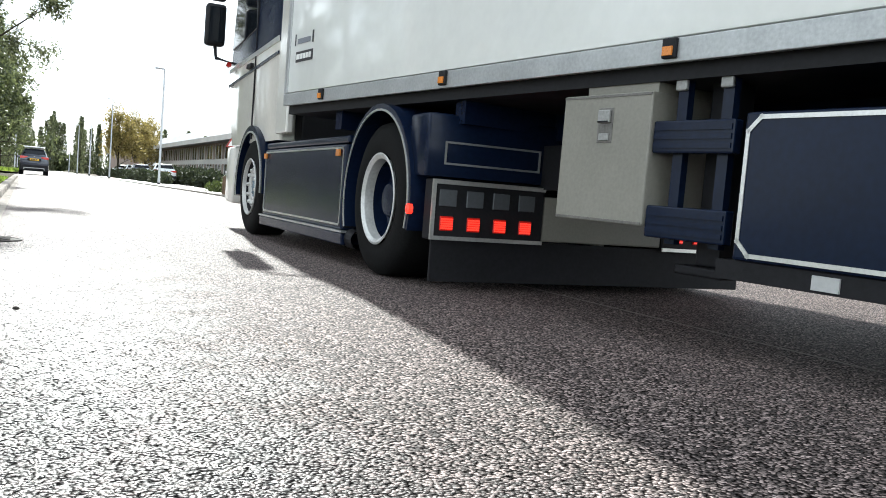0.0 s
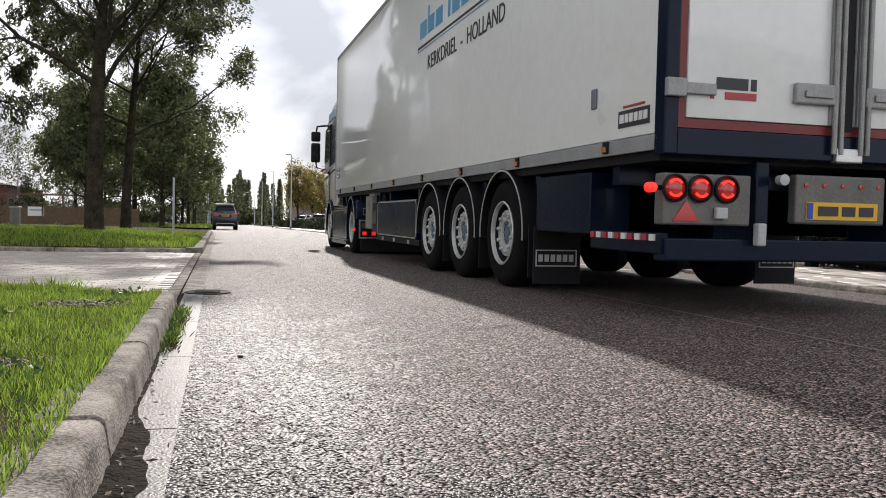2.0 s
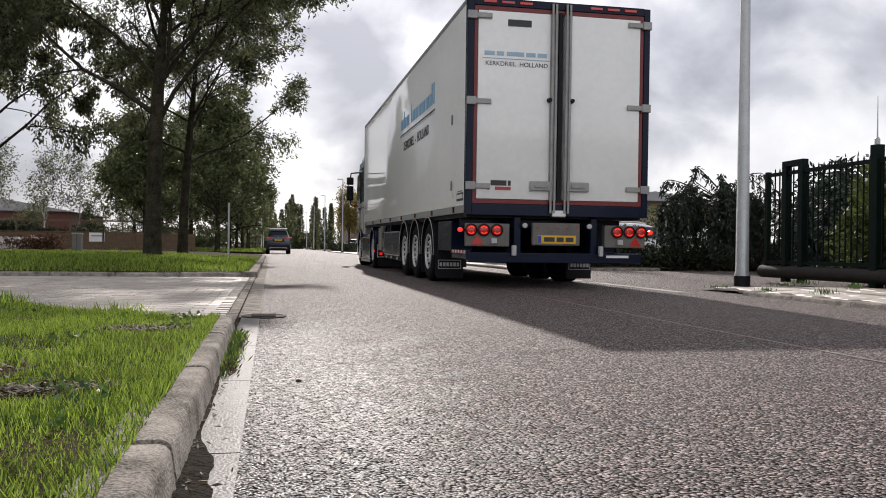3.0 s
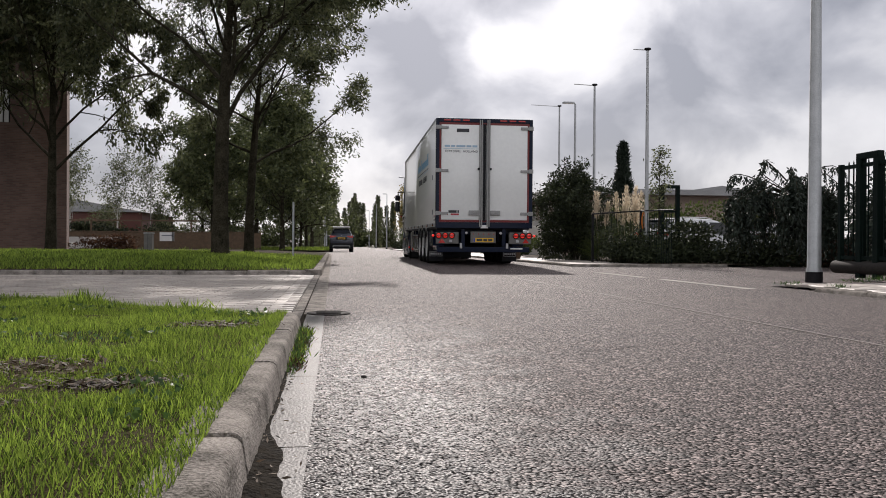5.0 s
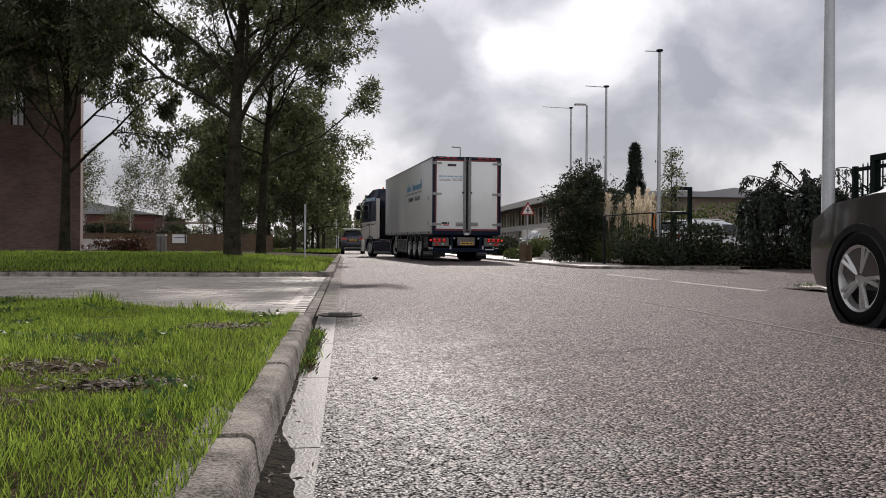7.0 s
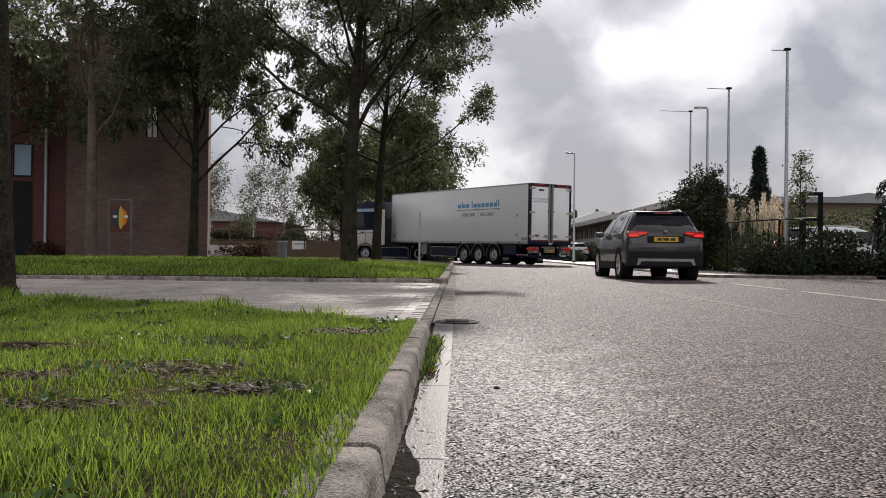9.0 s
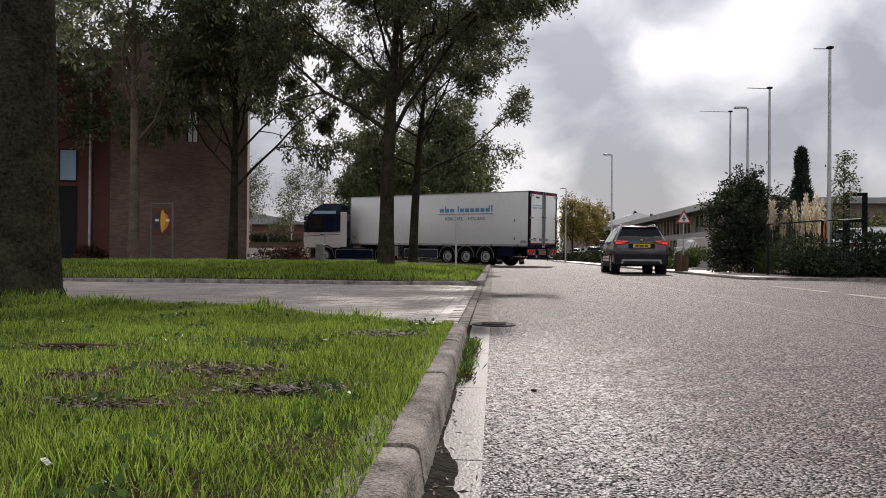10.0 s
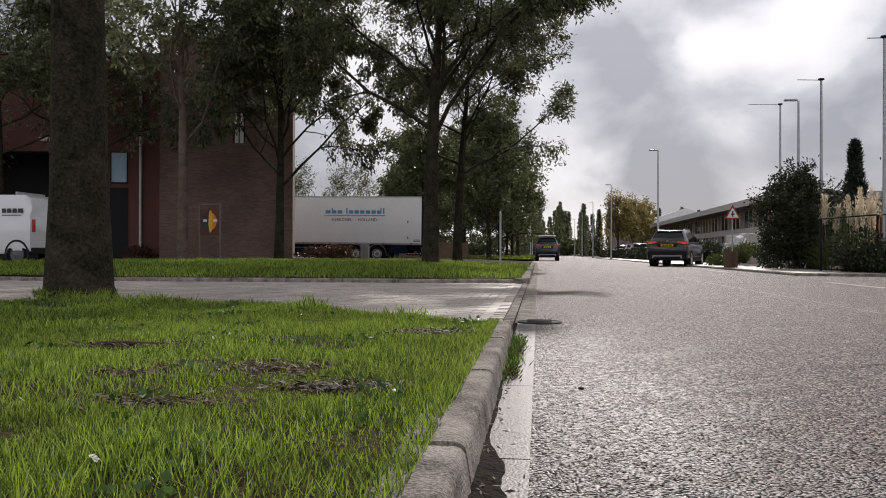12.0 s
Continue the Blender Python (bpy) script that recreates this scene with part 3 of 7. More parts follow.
# driveway of square concrete tiles
rnd = random.Random(4)
strip("driveway_band", -0.10, -0.022, 4.88, 13.84, 0.022, CONCRETE, "narrow flush concrete edging across the driveway mouth")
strip("driveway_bed", -30, -0.10, 3.9, 14.0, 0.004, PAVE_BED, "sandy joints between the driveway tiles")


def tile_mesh(name, w, d, h):
    bm = bmesh.new()
    box(bm, -w / 2, w / 2, -d / 2, d / 2, -0.03, h)
    top = [e for e in bm.edges if e.verts[0].co.z > 0 and e.verts[1].co.z > 0]
    bmesh.ops.bevel(bm, geom=top, offset=0.006, segments=1, affect="EDGES")
    me = bpy.data.meshes.new(name)
    bm.to_mesh(me)
    bm.free()
    me.materials.append(TILE)
    return me


def tile_material():
    n, l = TILE.node_tree.nodes, TILE.node_tree.links
    b = n["Principled BSDF"]
    src = b.inputs["Base Color"].links[0].from_socket
    info = n.new("ShaderNodeObjectInfo")
    geo = n.new("ShaderNodeNewGeometry")
    add = n.new("ShaderNodeMath")
    add.operation = "ADD"
    l.new(info.outputs["Random"], add.inputs[0])
    l.new(geo.outputs["Random Per Island"], add.inputs[1])
    mr = n.new("ShaderNodeMapRange")
    mr.inputs["From Max"].default_value = 2.0
    mr.inputs["To Min"].default_value, mr.inputs["To Max"].default_value = 0.68, 1.22
    l.new(add.outputs[0], mr.inputs["Value"])
    mx = n.new("ShaderNodeMix")
    mx.data_type, mx.blend_type = "RGBA", "MULTIPLY"
    mx.inputs[0].default_value = 1.0
    l.new(src, mx.inputs[6])
    l.new(mr.outputs[0], mx.inputs[7])
    l.new(mx.outputs[2], b.inputs["Base Color"])


tile_material()


# ---- buildings ----
def brick_wall_mat():
    m = bpy.data.materials.new("brick_courses")
    m.use_nodes = True
    n, l = m.node_tree.nodes, m.node_tree.links
    b = n["Principled BSDF"]
    tc, sp, cb = n.new("ShaderNodeTexCoord"), n.new("ShaderNodeSeparateXYZ"), n.new("ShaderNodeCombineXYZ")
    l.new(tc.outputs["Object"], sp.inputs[0])
    ad = n.new("ShaderNodeMath")
    ad.operation = "ADD"
    l.new(sp.outputs[0], ad.inputs[0])
    l.new(sp.outputs[1], ad.inputs[1])
    l.new(ad.outputs[0], cb.inputs[0])
    l.new(sp.outputs[2], cb.inputs[1])
    br = n.new("ShaderNodeTexBrick")
    br.inputs["Scale"].default_value = 1.0
    br.inputs["Brick Width"].default_value, br.inputs["Row Height"].default_value = 0.22, 0.065
    br.inputs["Mortar Size"].default_value = 0.008
    br.inputs["Color1"].default_value, br.inputs["Color2"].default_value = (0.20, 0.122, 0.096, 1), (0.135, 0.079, 0.063, 1)
    br.inputs["Mortar"].default_value = (0.15, 0.12, 0.10, 1)
    l.new(cb.outputs[0], br.inputs["Vector"])
    no = n.new("ShaderNodeTexNoise")
    no.inputs["Scale"].default_value, no.inputs["Detail"].default_value = 0.7, 6
    l.new(tc.outputs["Object"], no.inputs["Vector"])
    r = n.new("ShaderNodeValToRGB")
    r.color_ramp.elements[0].position, r.color_ramp.elements[1].position = 0.3, 0.7
    r.color_ramp.elements[0].color, r.color_ramp.elements[1].color = (0.65, 0.65, 0.66, 1), (1.1, 1.08, 1.05, 1)
    l.new(no.outputs["Fac"], r.inputs[0])
    mx = n.new("ShaderNodeMix")
    mx.data_type, mx.blend_type = "RGBA", "MULTIPLY"
    mx.inputs[0].default_value = 1.0
    l.new(br.outputs["Color"], mx.inputs[6])
    l.new(r.outputs[0], mx.inputs[7])
    l.new(mx.outputs[2], b.inputs["Base Color"])
    b.inputs["Roughness"].default_value = 0.85
    bp = n.new("ShaderNodeBump")
    bp.inputs["Strength"].default_value, bp.inputs["Distance"].default_value, bp.invert = 0.6, 0.008, True
    l.new(br.outputs["Fac"], bp.inputs["Height"])
    l.new(bp.outputs[0], b.inputs["Normal"])
    return m


BRICKWORK = brick_wall_mat()


def make_brick_building():
    h = thing("office_building", pose(-10.55, 35, 0, 0, 0, 16) @ pose(10.5, -35, 0), "dark brown brick office building with a recessed loading bay", "building")
    # gable wing with an opening for the slit window
    bm = bmesh.new()
    x0, x1, y0, y1, top = -16.1, -10.5, 35.0, 42.8, 9.6
    for r in ((x0, -13.05, y0, y0 + 0.35, 0.05, top), (-12.55, x1, y0, y0 + 0.35, 0.05, top), (-13.05, -12.55, y0, y0 + 0.35, 0.05, 5.3), (-13.05, -12.55, y0, y0 + 0.35, 6.7, top),
              (x1 - 0.35, x1, y0 + 0.35, y1, 0.05, top), (x0, x0 + 0.35, y0 + 0.35, y1, 0.05, top), (x0 + 0.35, x1 - 0.35, y1 - 0.35, y1, 0.05, top)):
        box(bm, *r)
    part("brick_wall", bm, BRICKWORK, h, "dark brown brick gable wall")
    part("roof", boxes((x0 - 0.1, x1 + 0.1, y0 - 0.1, y1 + 0.1, top, top + 0.25)), ROOF, h)
    # slit window as one flat pale pane
    win = part("window", boxes((-13.05, -12.55, y0 + 0.12, y0 + 0.15, 5.3, 6.7)), SIGN_WHITE, h, "narrow window with a flat pale pane")
    part("window_frame", boxes((-13.05, -12.99, y0 + 0.08, y0 + 0.2, 5.3, 6.7), (-12.61, -12.55, y0 + 0.08, y0 + 0.2, 5.3, 6.7), (-12.82, -12.78, y0 + 0.08, y0 + 0.2, 5.3, 6.7)), BLACK, win)
    # recessed bay
    Y = 36.6
    bm = boxes((-34.0, -16.1, Y, Y + 0.3, 4.95, 9.2), (-18.5, -16.1, Y, Y + 0.3, 0.05, 4.95), (-34, -25.2, Y, Y + 0.3, 0.05, 4.95))
    part("red_wall", bm, BRICK_RED, h, "dark red cladding above the loading bay")
    # the deep shade of the opening is put into the black of these walls
    part("bay_interior", boxes((-25.2, -18.5, Y + 3.0, Y + 3.2, 0.05, 4.9), (-25.2, -25.0, Y + 0.3, Y + 3.0, 0.05, 4.9), (-18.7, -18.5, Y + 0.3, Y + 3.0, 0.05, 4.9), (-25.2, -18.5, Y + 0.3, Y + 3.2, 4.9, 5.1)), BLACK, h, "inside of the loading bay, its shade painted black")
    part("roof", boxes((-34.2, -16.1, Y - 0.1, Y + 8, 9.2, 9.4)), ROOF, h)
    wf = part("window", boxes((-18.4, -17.75, Y - 0.03, Y - 0.005, 3.65, 4.95)), PALE_BLUE, h, "pale upper window")
    part("window_frame", boxes((-18.44, -18.40, Y - 0.06, Y - 0.002, 3.6, 4.95), (-17.75, -17.71, Y - 0.06, Y - 0.002, 3.6, 4.95), (-18.44, -17.71, Y - 0.06, Y - 0.002, 4.95, 4.99), (-18.44, -17.71, Y - 0.06, Y - 0.002, 3.58, 3.65)), BLACK, wf)
    # plain black panel for the dark area below the window
    part("door", boxes((-18.45, -17.7, Y - 0.04, Y - 0.004, 0.1, 3.4)), BLACK, h)
    bm = bmesh.new()
    lathe(bm, [(0.1, 0.07), (9.0, 0.07)], 12, "z", (-17.15, Y - 0.12, 0))
    part("downpipe", bm, GALV, h, "grey downpipe")
    bm = boxes((-21.4, -20.8, Y - 0.12, Y, 5.4, 5.55), bevel=0.03)
    part("wall_lamp", bm, SIGN_WHITE, h, "white bulkhead lamp")
    return h


make_brick_building()


def make_long_building():
    h = thing("industrial_building", pose(0, 0, 0), "long low brown industrial building with an overhanging flat roof", "building")
    X, y0, y1, top = 14.0, 47.0, 112.0, 3.58
    part("facade_wall", boxes((X, X + 10, y0, y1, -0.05, top)), PLASTER, h, "brown-grey facade")
    part("roof", boxes((X - 0.9, X + 10.5, y0 - 0.8, y1 + 0.8, top, top + 0.32)), ROOF, h, "grey overhanging flat roof")
    part("fascia", boxes((X - 0.95, X - 0.91, y0 - 0.8, y1 + 0.8, top - 0.05, top + 0.36)), PALE_FACADE, h)
    for k in range(18):
        y = y0 + 1.2 + 3.55 * k
        for z in (0.75, 2.3):
            w = part("window", boxes((X - 0.05, X - 0.005, y, y + 2.2, z, z + 1.05)), DARKGLASS, h)
            for a, b in ((-0.08, 0.0), (1.06, 1.14), (2.2, 2.28)):
                part("window_frame", boxes((X - 0.09, X - 0.006, y + a, y + b, z - 0.05, z + 1.1)), PALE_FACADE, w)
    part("plinth_band", boxes((X - 0.03, X - 0.004, y0, y1, 1.85, 2.25)), PALE_FACADE, h)
    return h


make_long_building()


def make_shed(x, y, w, d, eave, ridge, label, wall, roofm):
    h = thing("warehouse", pose(x, y, 0), label, "building")
    part("facade_wall", boxes((-w / 2, w / 2, 0, d, -0.05, eave)), wall, h)
    bm = bmesh.new()
    prism(bm, [(-w / 2 - 0.4, eave), (w / 2 + 0.4, eave), (0, ridge)], -0.4, d + 0.4, "y")
    part("roof", bm, roofm, h)
    return h


make_shed(20.0, 116, 15, 30, 4.2, 6.7, "distant warehouse with a pale pitched roof", PLASTER, SIGN_WHITE)
make_shed(30.6, 62, 11, 26, 4.5, 5.35, "grey warehouse with a shallow pitched roof", PLASTER, ROOF)
make_shed(-34, 96, 26, 18, 4.0, 6.4, "red-brown brick hall among the trees", BRICK_RED, ROOF)


# ---- lorry: semi-trailer and tractor unit ----
TRAILER_L = 13.1


def wheel(parent, x, y, z, r, side, style):
    """A lorry wheel; side -1: its face looks to -x."""
    w = new("wheel")
    w.parent, w.matrix_basis = parent, pose(x, y, z)
    s = side
    bm = bmesh.new()
    lathe(bm, [(-s * 0.36, r * 0.60), (-s * 0.36, r * 0.93), (-s * 0.33, r * 0.99), (-s * 0.05, r), (-s * 0.015, r * 0.97), (s * 0.008, r * 0.86), (s * 0.012, r * 0.70), (0, r * 0.60), (-s * 0.03, r * 0.575)], 48, caps=False)
    smooth(part("tyre", bm, RUBBER, w), 50)
    if style == "tractor_rear":
        bm = bmesh.new()
        lathe(bm, [(s * 0.012, r * 0.60), (s * 0.016, r * 0.575), (0.0, r * 0.525), (-s * 0.06, r * 0.515)], 40, caps=False)
        smooth(part("rim", bm, RIM_WHITE, w, "pale painted deep-dish steel rim"), 40)
        bm = bmesh.new()
        lathe(bm, [(-s * 0.061, r * 0.514), (-s * 0.15, r * 0.50), (-s * 0.17, r * 0.44)], 40, caps=False)
        smooth(part("rim_barrel", bm, NAVY, w, "dark blue inside of the rim"), 40)
        bm = bmesh.new()
        lathe(bm, [(-s * 0.165, r * 0.46), (-s * 0.17, r * 0.30), (-s * 0.10, r * 0.26), (-s * 0.06, r * 0.20), (-s * 0.055, 0.0)], 32, caps=False)
        for k in range(10):
            a = 2 * math.pi * k / 10
            lathe(bm, [(-s * 0.17, 0.018), (-s * 0.135, 0.016), (-s * 0.13, 0.0)], 6, centre=(0, r * 0.36 * math.cos(a), r * 0.36 * math.sin(a)), caps=False)
        smooth(part("hub", bm, NAVY, w, "dark blue hub with wheel nuts"), 40)
        return w
    bm = bmesh.new()
    lathe(bm, [(s * 0.010, r * 0.60), (s * 0.018, r * 0.585), (s * 0.014, r * 0.562), (-s * 0.02, r * 0.55)], 40, caps=False)
    smooth(part("rim", bm, RIM_WHITE, w, "worn pale rim flange"), 40)
    bm = bmesh.new()
    lathe(bm, [(-s * 0.018, r * 0.555), (-s * 0.09, r * 0.52), (-s * 0.10, r * 0.30)], 32, caps=False)
    smooth(part("rim_barrel", bm, BLACK, w), 40)
    bm = bmesh.new()
    lathe(bm, [(-s * 0.06, r * 0.44), (-s * 0.035, r * 0.435), (-s * 0.03, r * 0.42), (-s * 0.03, r * 0.235), (-s * 0.05, r * 0.225)], 36, caps=False)
    smooth(part("rim_disc", bm, RIM_WHITE, w, "pale wheel disc ring"), 35)
    for k in range(10):
        a = 2 * math.pi * k / 10 + 0.15
        bm = bmesh.new()
        lathe(bm, [(-s * 0.03, 0.021), (-s * 0.015, 0.021), (s * 0.0, 0.015), (s * 0.004, 0.0)], 8, centre=(0, r * 0.345 * math.cos(a), r * 0.345 * math.sin(a)), caps=False)
        smooth(part("wheel_nut", bm, ALU, w), 50)
    bm = bmesh.new()
    lathe(bm, [(-s * 0.06, r * 0.235), (-s * 0.075, r * 0.20), (-s * 0.06, r * 0.10), (-s * 0.03, r * 0.085), (-s * 0.025, 0.0)], 28, caps=False)
    hub = smooth(part("hub", bm, HUB_BLUE, w, "grimy blue-grey hub with ribs"), 35)
    for k in range(10):
        a = 2 * math.pi * k / 10
        c, sn = math.cos(a), math.sin(a)
        bm = tube(bmesh.new(), [(-s * 0.055, r * 0.10 * c, r * 0.10 * sn), (-s * 0.045, r * 0.21 * c, r * 0.21 * sn)], 0.009, 5)
        part("hub_rib", bm, HUB_BLUE, hub)
    return w


def outline_bars(bm, x, y0, y1, z0, z1, w=0.016, cut=0.05, d=0.004):
    """A thin raised border on a panel in the plane x, with notched corners."""
    for a, b in (((y0 + cut, z0), (y1 - cut, z0)), ((y0 + cut, z1), (y1 - cut, z1)), ((y0, z0 + cut), (y0, z1 - cut)), ((y1, z0 + cut), (y1, z1 - cut)),
                 ((y0 + cut, z0), (y0, z0 + cut)), ((y1 - cut, z0), (y1, z0 + cut)), ((y0 + cut, z1), (y0, z1 - cut)), ((y1 - cut, z1), (y1, z1 - cut))):
        p, q = Vector((x, *a)), Vector((x, *b))
        dv = (q - p).normalized() * w / 2
        nv = Vector((0, -dv.z, dv.y))
        vs = [bm.verts.new(v) for v in (p - dv - nv, q + dv - nv, q + dv + nv, p - dv + nv)]
        ws = [bm.verts.new(v.co + Vector((d if x > 0 else -d, 0, 0))) for v in vs]
        bm.faces.new(vs), bm.faces.new(ws[::-1])
        for i in range(4):
            bm.faces.new((vs[i], vs[(i + 1) % 4], ws[(i + 1) % 4], ws[i]))
    bmesh.ops.recalc_face_normals(bm, faces=bm.faces)
    return bm


def bars(name, spans, z0, z1, plane, at, material, parent, label=""):
    """Unreadable or withheld writing as plain bars; plane 'x' or 'y'. Each bar is a part."""
    for a, b in spans:
        bm = bmesh.new()
        if plane == "x":
            box(bm, *sorted((at, at + (0.004 if at > 0 else -0.004))), a, b, z0, z1)
        else:
            box(bm, a, b, at - 0.004, at, z0, z1)
        part(name, bm, material, parent, label)


def make_trailer():
    t = thing("semi_trailer", pose(4, 20, 0), "long white refrigerated semi-trailer with dark blue chassis and red-edged rear doors", "trailer")
    L, Z0, Z1 = TRAILER_L, 1.09, 3.95
    bm = bmesh.new()
    box(bm, -1.29, 1.29, 0.06, L, Z0 + 0.10, Z1, 0.02)
    smooth(part("body", bm, WHITE, t, "glossy white insulated box"), 30)
    for x in (-1.3, 1.275):
        for y0, y1, z0, z1 in ((0.05, L + 0.01, Z0, Z0 + 0.095), (0.05, L + 0.01, Z1 - 0.05, Z1 + 0.012), (L - 0.05, L + 0.012, Z0 + 0.1, Z1 - 0.05)):
            part("body_rail", boxes((x, x + 0.025, y0, y1, z0, z1), bevel=0.004), GALV, t, "grey aluminium edge rail")
    part("floor_frame", boxes((-1.25, 1.25, 0.1, L, Z0 - 0.06, Z0 + 0.09)), BLACK, t)
    # rear frame, doors, locks
    bm = bmesh.new()
    for r in ((-1.3, -1.21), (1.21, 1.3)):
        box(bm, *r, -0.03, 0.09, 1.06, 3.96, 0.008)
    box(bm, -1.21, 1.21, -0.03, 0.06, 3.86, 3.965, 0.006)
    box(bm, -1.21, 1.21, -0.028, 0.06, 1.06, 1.215, 0.006)
    part("door_frame", bm, NAVY, t, "dark blue rear frame")
    bm = bmesh.new()
    for r in ((-1.205, -1.16, 1.22, 3.855), (1.16, 1.205, 1.22, 3.855), (-1.16, 1.16, 1.22, 1.275), (-1.16, 1.16, 3.80, 3.855)):
        box(bm, r[0], r[1], -0.018, 0.05, r[2], r[3])
    part("door_seal", bm, RED_FRAME, t, "dark red door surround")
    for s in (-1, 1):
        bm = bmesh.new()
        box(bm, *sorted((s * 0.05, s * 1.155)), -0.028, 0.05, 1.28, 3.795, 0.008)
        door = smooth(part("door", bm, WHITE, t, "white rear door"), 30)
        for z in (1.45, 2.58, 3.72):
            bm = boxes((*sorted((s * 0.97, s * 1.27)), -0.055, -0.029, z - 0.035, z + 0.035), (*sorted((s * 1.18, s * 1.31)), -0.07, -0.03, z - 0.055, z + 0.055), bevel=0.008)
            part("hinge", bm, STEEL, door, "grey metal hinge")
        bm = bmesh.new()
        for x in (0.075, 0.125):
            lathe(bm, [(1.10, 0.017), (3.93, 0.017)], 10, "z", (s * x, -0.06, 0))
        box(bm, *sorted((s * 0.05, s * 0.15)), -0.05, -0.03, 1.28, 3.79)
        part("lock_rod", bm, STEEL, door, "galvanised locking rods")
        bm = boxes((*sorted((s * 0.10, s * 0.42)), -0.07, -0.03, 1.40, 1.53), bevel=0.012)
        box(bm, *sorted((s * 0.16, s * 0.36)), -0.085, -0.07, 1.44, 1.485, 0.006)
        part("handle", bm, STEEL, door, "metal door handle in a tray")
        bm = bmesh.new()
        lathe(bm, [(-0.10, 0.0), (-0.095, 0.028), (-0.03, 0.032)], 14, "y", (s * 0.16, 0, 2.63), caps=False)
        part("door_stop", bm, BLACK, door, "black rubber door stop")
    part("door_gasket", boxes((-0.028, 0.028, -0.034, 0.03, 1.25, 3.82)), BLACK, t)
    bm = boxes((-0.10, 0.10, -0.06, 0.0, 1.05, 1.14), bevel=0.01)
    part("lock_plate", bm, ALU, t)
    for x in (-1.0, -0.75, -0.5, 0.5, 0.75, 1.0):
        bm = boxes((x - 0.09, x + 0.09, -0.045, -0.028, 3.895, 3.93), bevel=0.004)
        part("marker_lamp", bm, RED_GLASS, t, "red top marker lamp")
    # writing on the doors and sides
    bars("door_sign", ((-1.07, -0.93), (-0.90, -0.80), (-0.76, -0.52), (-0.49, -0.36), (-0.33, -0.20)), 3.20, 3.255, "y", -0.029, PALE_BLUE, t, "pale blue company lettering kept as bars")
    bars("door_sign", ((-1.10, -0.16),), 3.155, 3.165, "y", -0.029, PALE_BLUE, t)
    lettering("place_name", "KERKDRIEL  HOLLAND", 0.085, pose(-0.62, -0.031, 3.09, 90), INK, t, "small black place name")
    bars("maker_badge", ((-0.75, -0.42),), 3.60, 3.69, "y", -0.029, INK, t)
    bars("maker_badge", ((-0.96, -0.74), (-0.72, -0.68)), 1.46, 1.53, "y", -0.029, INK, t)
    bars("maker_badge", ((-1.0, -0.975), (-0.90, -0.68)), 1.40, 1.445, "y", -0.029, RED_PRINT, t)
    for s in (-1, 1):
        X = s * 1.2915
        word_a = ((4.95, 5.25), (5.32, 5.62), (5.69, 6.0))
        word_b = ((2.35, 2.45), (2.53, 2.80), (2.88, 3.15), (3.23, 3.50), (3.58, 3.85), (3.93, 4.20), (4.28, 4.55), (4.63, 4.72))
        bars("side_sign", word_a + word_b, 2.92, 3.12, "x", X, BLUE_PRINT, t, "blue company lettering kept as bars")
        bars("side_sign", ((2.35, 2.45), (2.53, 2.60), (4.63, 4.72), (5.55, 5.62)), 3.124, 3.26, "x", X, BLUE_PRINT, t)
        bars("side_sign_line", ((2.3, 6.1),), 2.80, 2.825, "x", X, INK, t)
        bars("side_sign_line", ((2.3, 6.1),), 2.765, 2.775, "x", X, BLUE_PRINT, t)
        lettering("place_name", "KERKDRIEL  -  HOLLAND", 0.25, pose(X + s * 0.003, 4.2, 2.55, 90, 0, -90 if s < 0 else 90), INK, t, "black place name on the side")
        bars("maker_badge", ((0.16, 0.56),), 1.26, 1.37, "x", X, INK, t)
        bars("badge_bar", ((0.18, 0.225), (0.24, 0.285), (0.30, 0.345), (0.36, 0.405), (0.42, 0.465), (0.48, 0.535)), 1.29, 1.345, "x", X + s * 0.004, SIGN_WHITE, t)
        bars("badge_bar", ((0.22, 0.50),), 1.385, 1.40, "x", X, RED_PRINT, t)
        bars("maker_badge", ((12.6, 12.92),), 1.42, 1.50, "x", X, INK, t)
        bars("badge_bar", ((12.62, 12.66), (12.675, 12.715), (12.73, 12.77), (12.785, 12.825), (12.84, 12.9)), 1.44, 1.48, "x", X + s * 0.004, SIGN_WHITE, t)
        bars("maker_badge", ((12.66, 12.9),), 1.56, 1.60, "x", X, GREY_PRINT, t)
        bars("maker_badge", ((12.60, 12.62), (12.94, 12.955)), 1.55, 1.64, "x", X, INK, t)
        for y, z in ((0.92, 1.50), (0.92, 2.45)):
            bm = boxes((*sorted((X, X + s * 0.015)), y - 0.04, y + 0.04, z - 0.07, z + 0.07), bevel=0.01)
            part("side_vent", bm, GREY_PRINT, t)
        for k in range(8):
            y = 12.36 - 1.665 * k
            bm = boxes((*sorted((s * 1.298, s * 1.318)), y - 0.035, y + 0.035, 1.105, 1.185), bevel=0.006)
            lamp = part("side_marker", bm, BLACK, t)
            part("marker_lens", boxes((*sorted((s * 1.318, s * 1.326)), y - 0.024, y + 0.024, 1.115, 1.15)), AMBER_LIT, lamp, "amber side marker")
    # chassis
    bm = bmesh.new()
    for x in (-0.55, 0.45):
        prism(bm, [(0.5, 1.03), (0.5, 0.72), (8.7, 0.66), (9.6, 0.86), (12.6, 0.88), (12.6, 1.03)], x, x + 0.1, "x")
    for y in (0.7, 2.1, 3.5, 4.8, 6.2, 8.0, 9.3, 10.6, 12.2):
        part("cross_beam", boxes((-1.2, 1.2, y, y + 0.1, 0.9, 1.03)), NAVY, t)
    part("chassis_beam", bm, NAVY, t, "dark blue steel chassis")
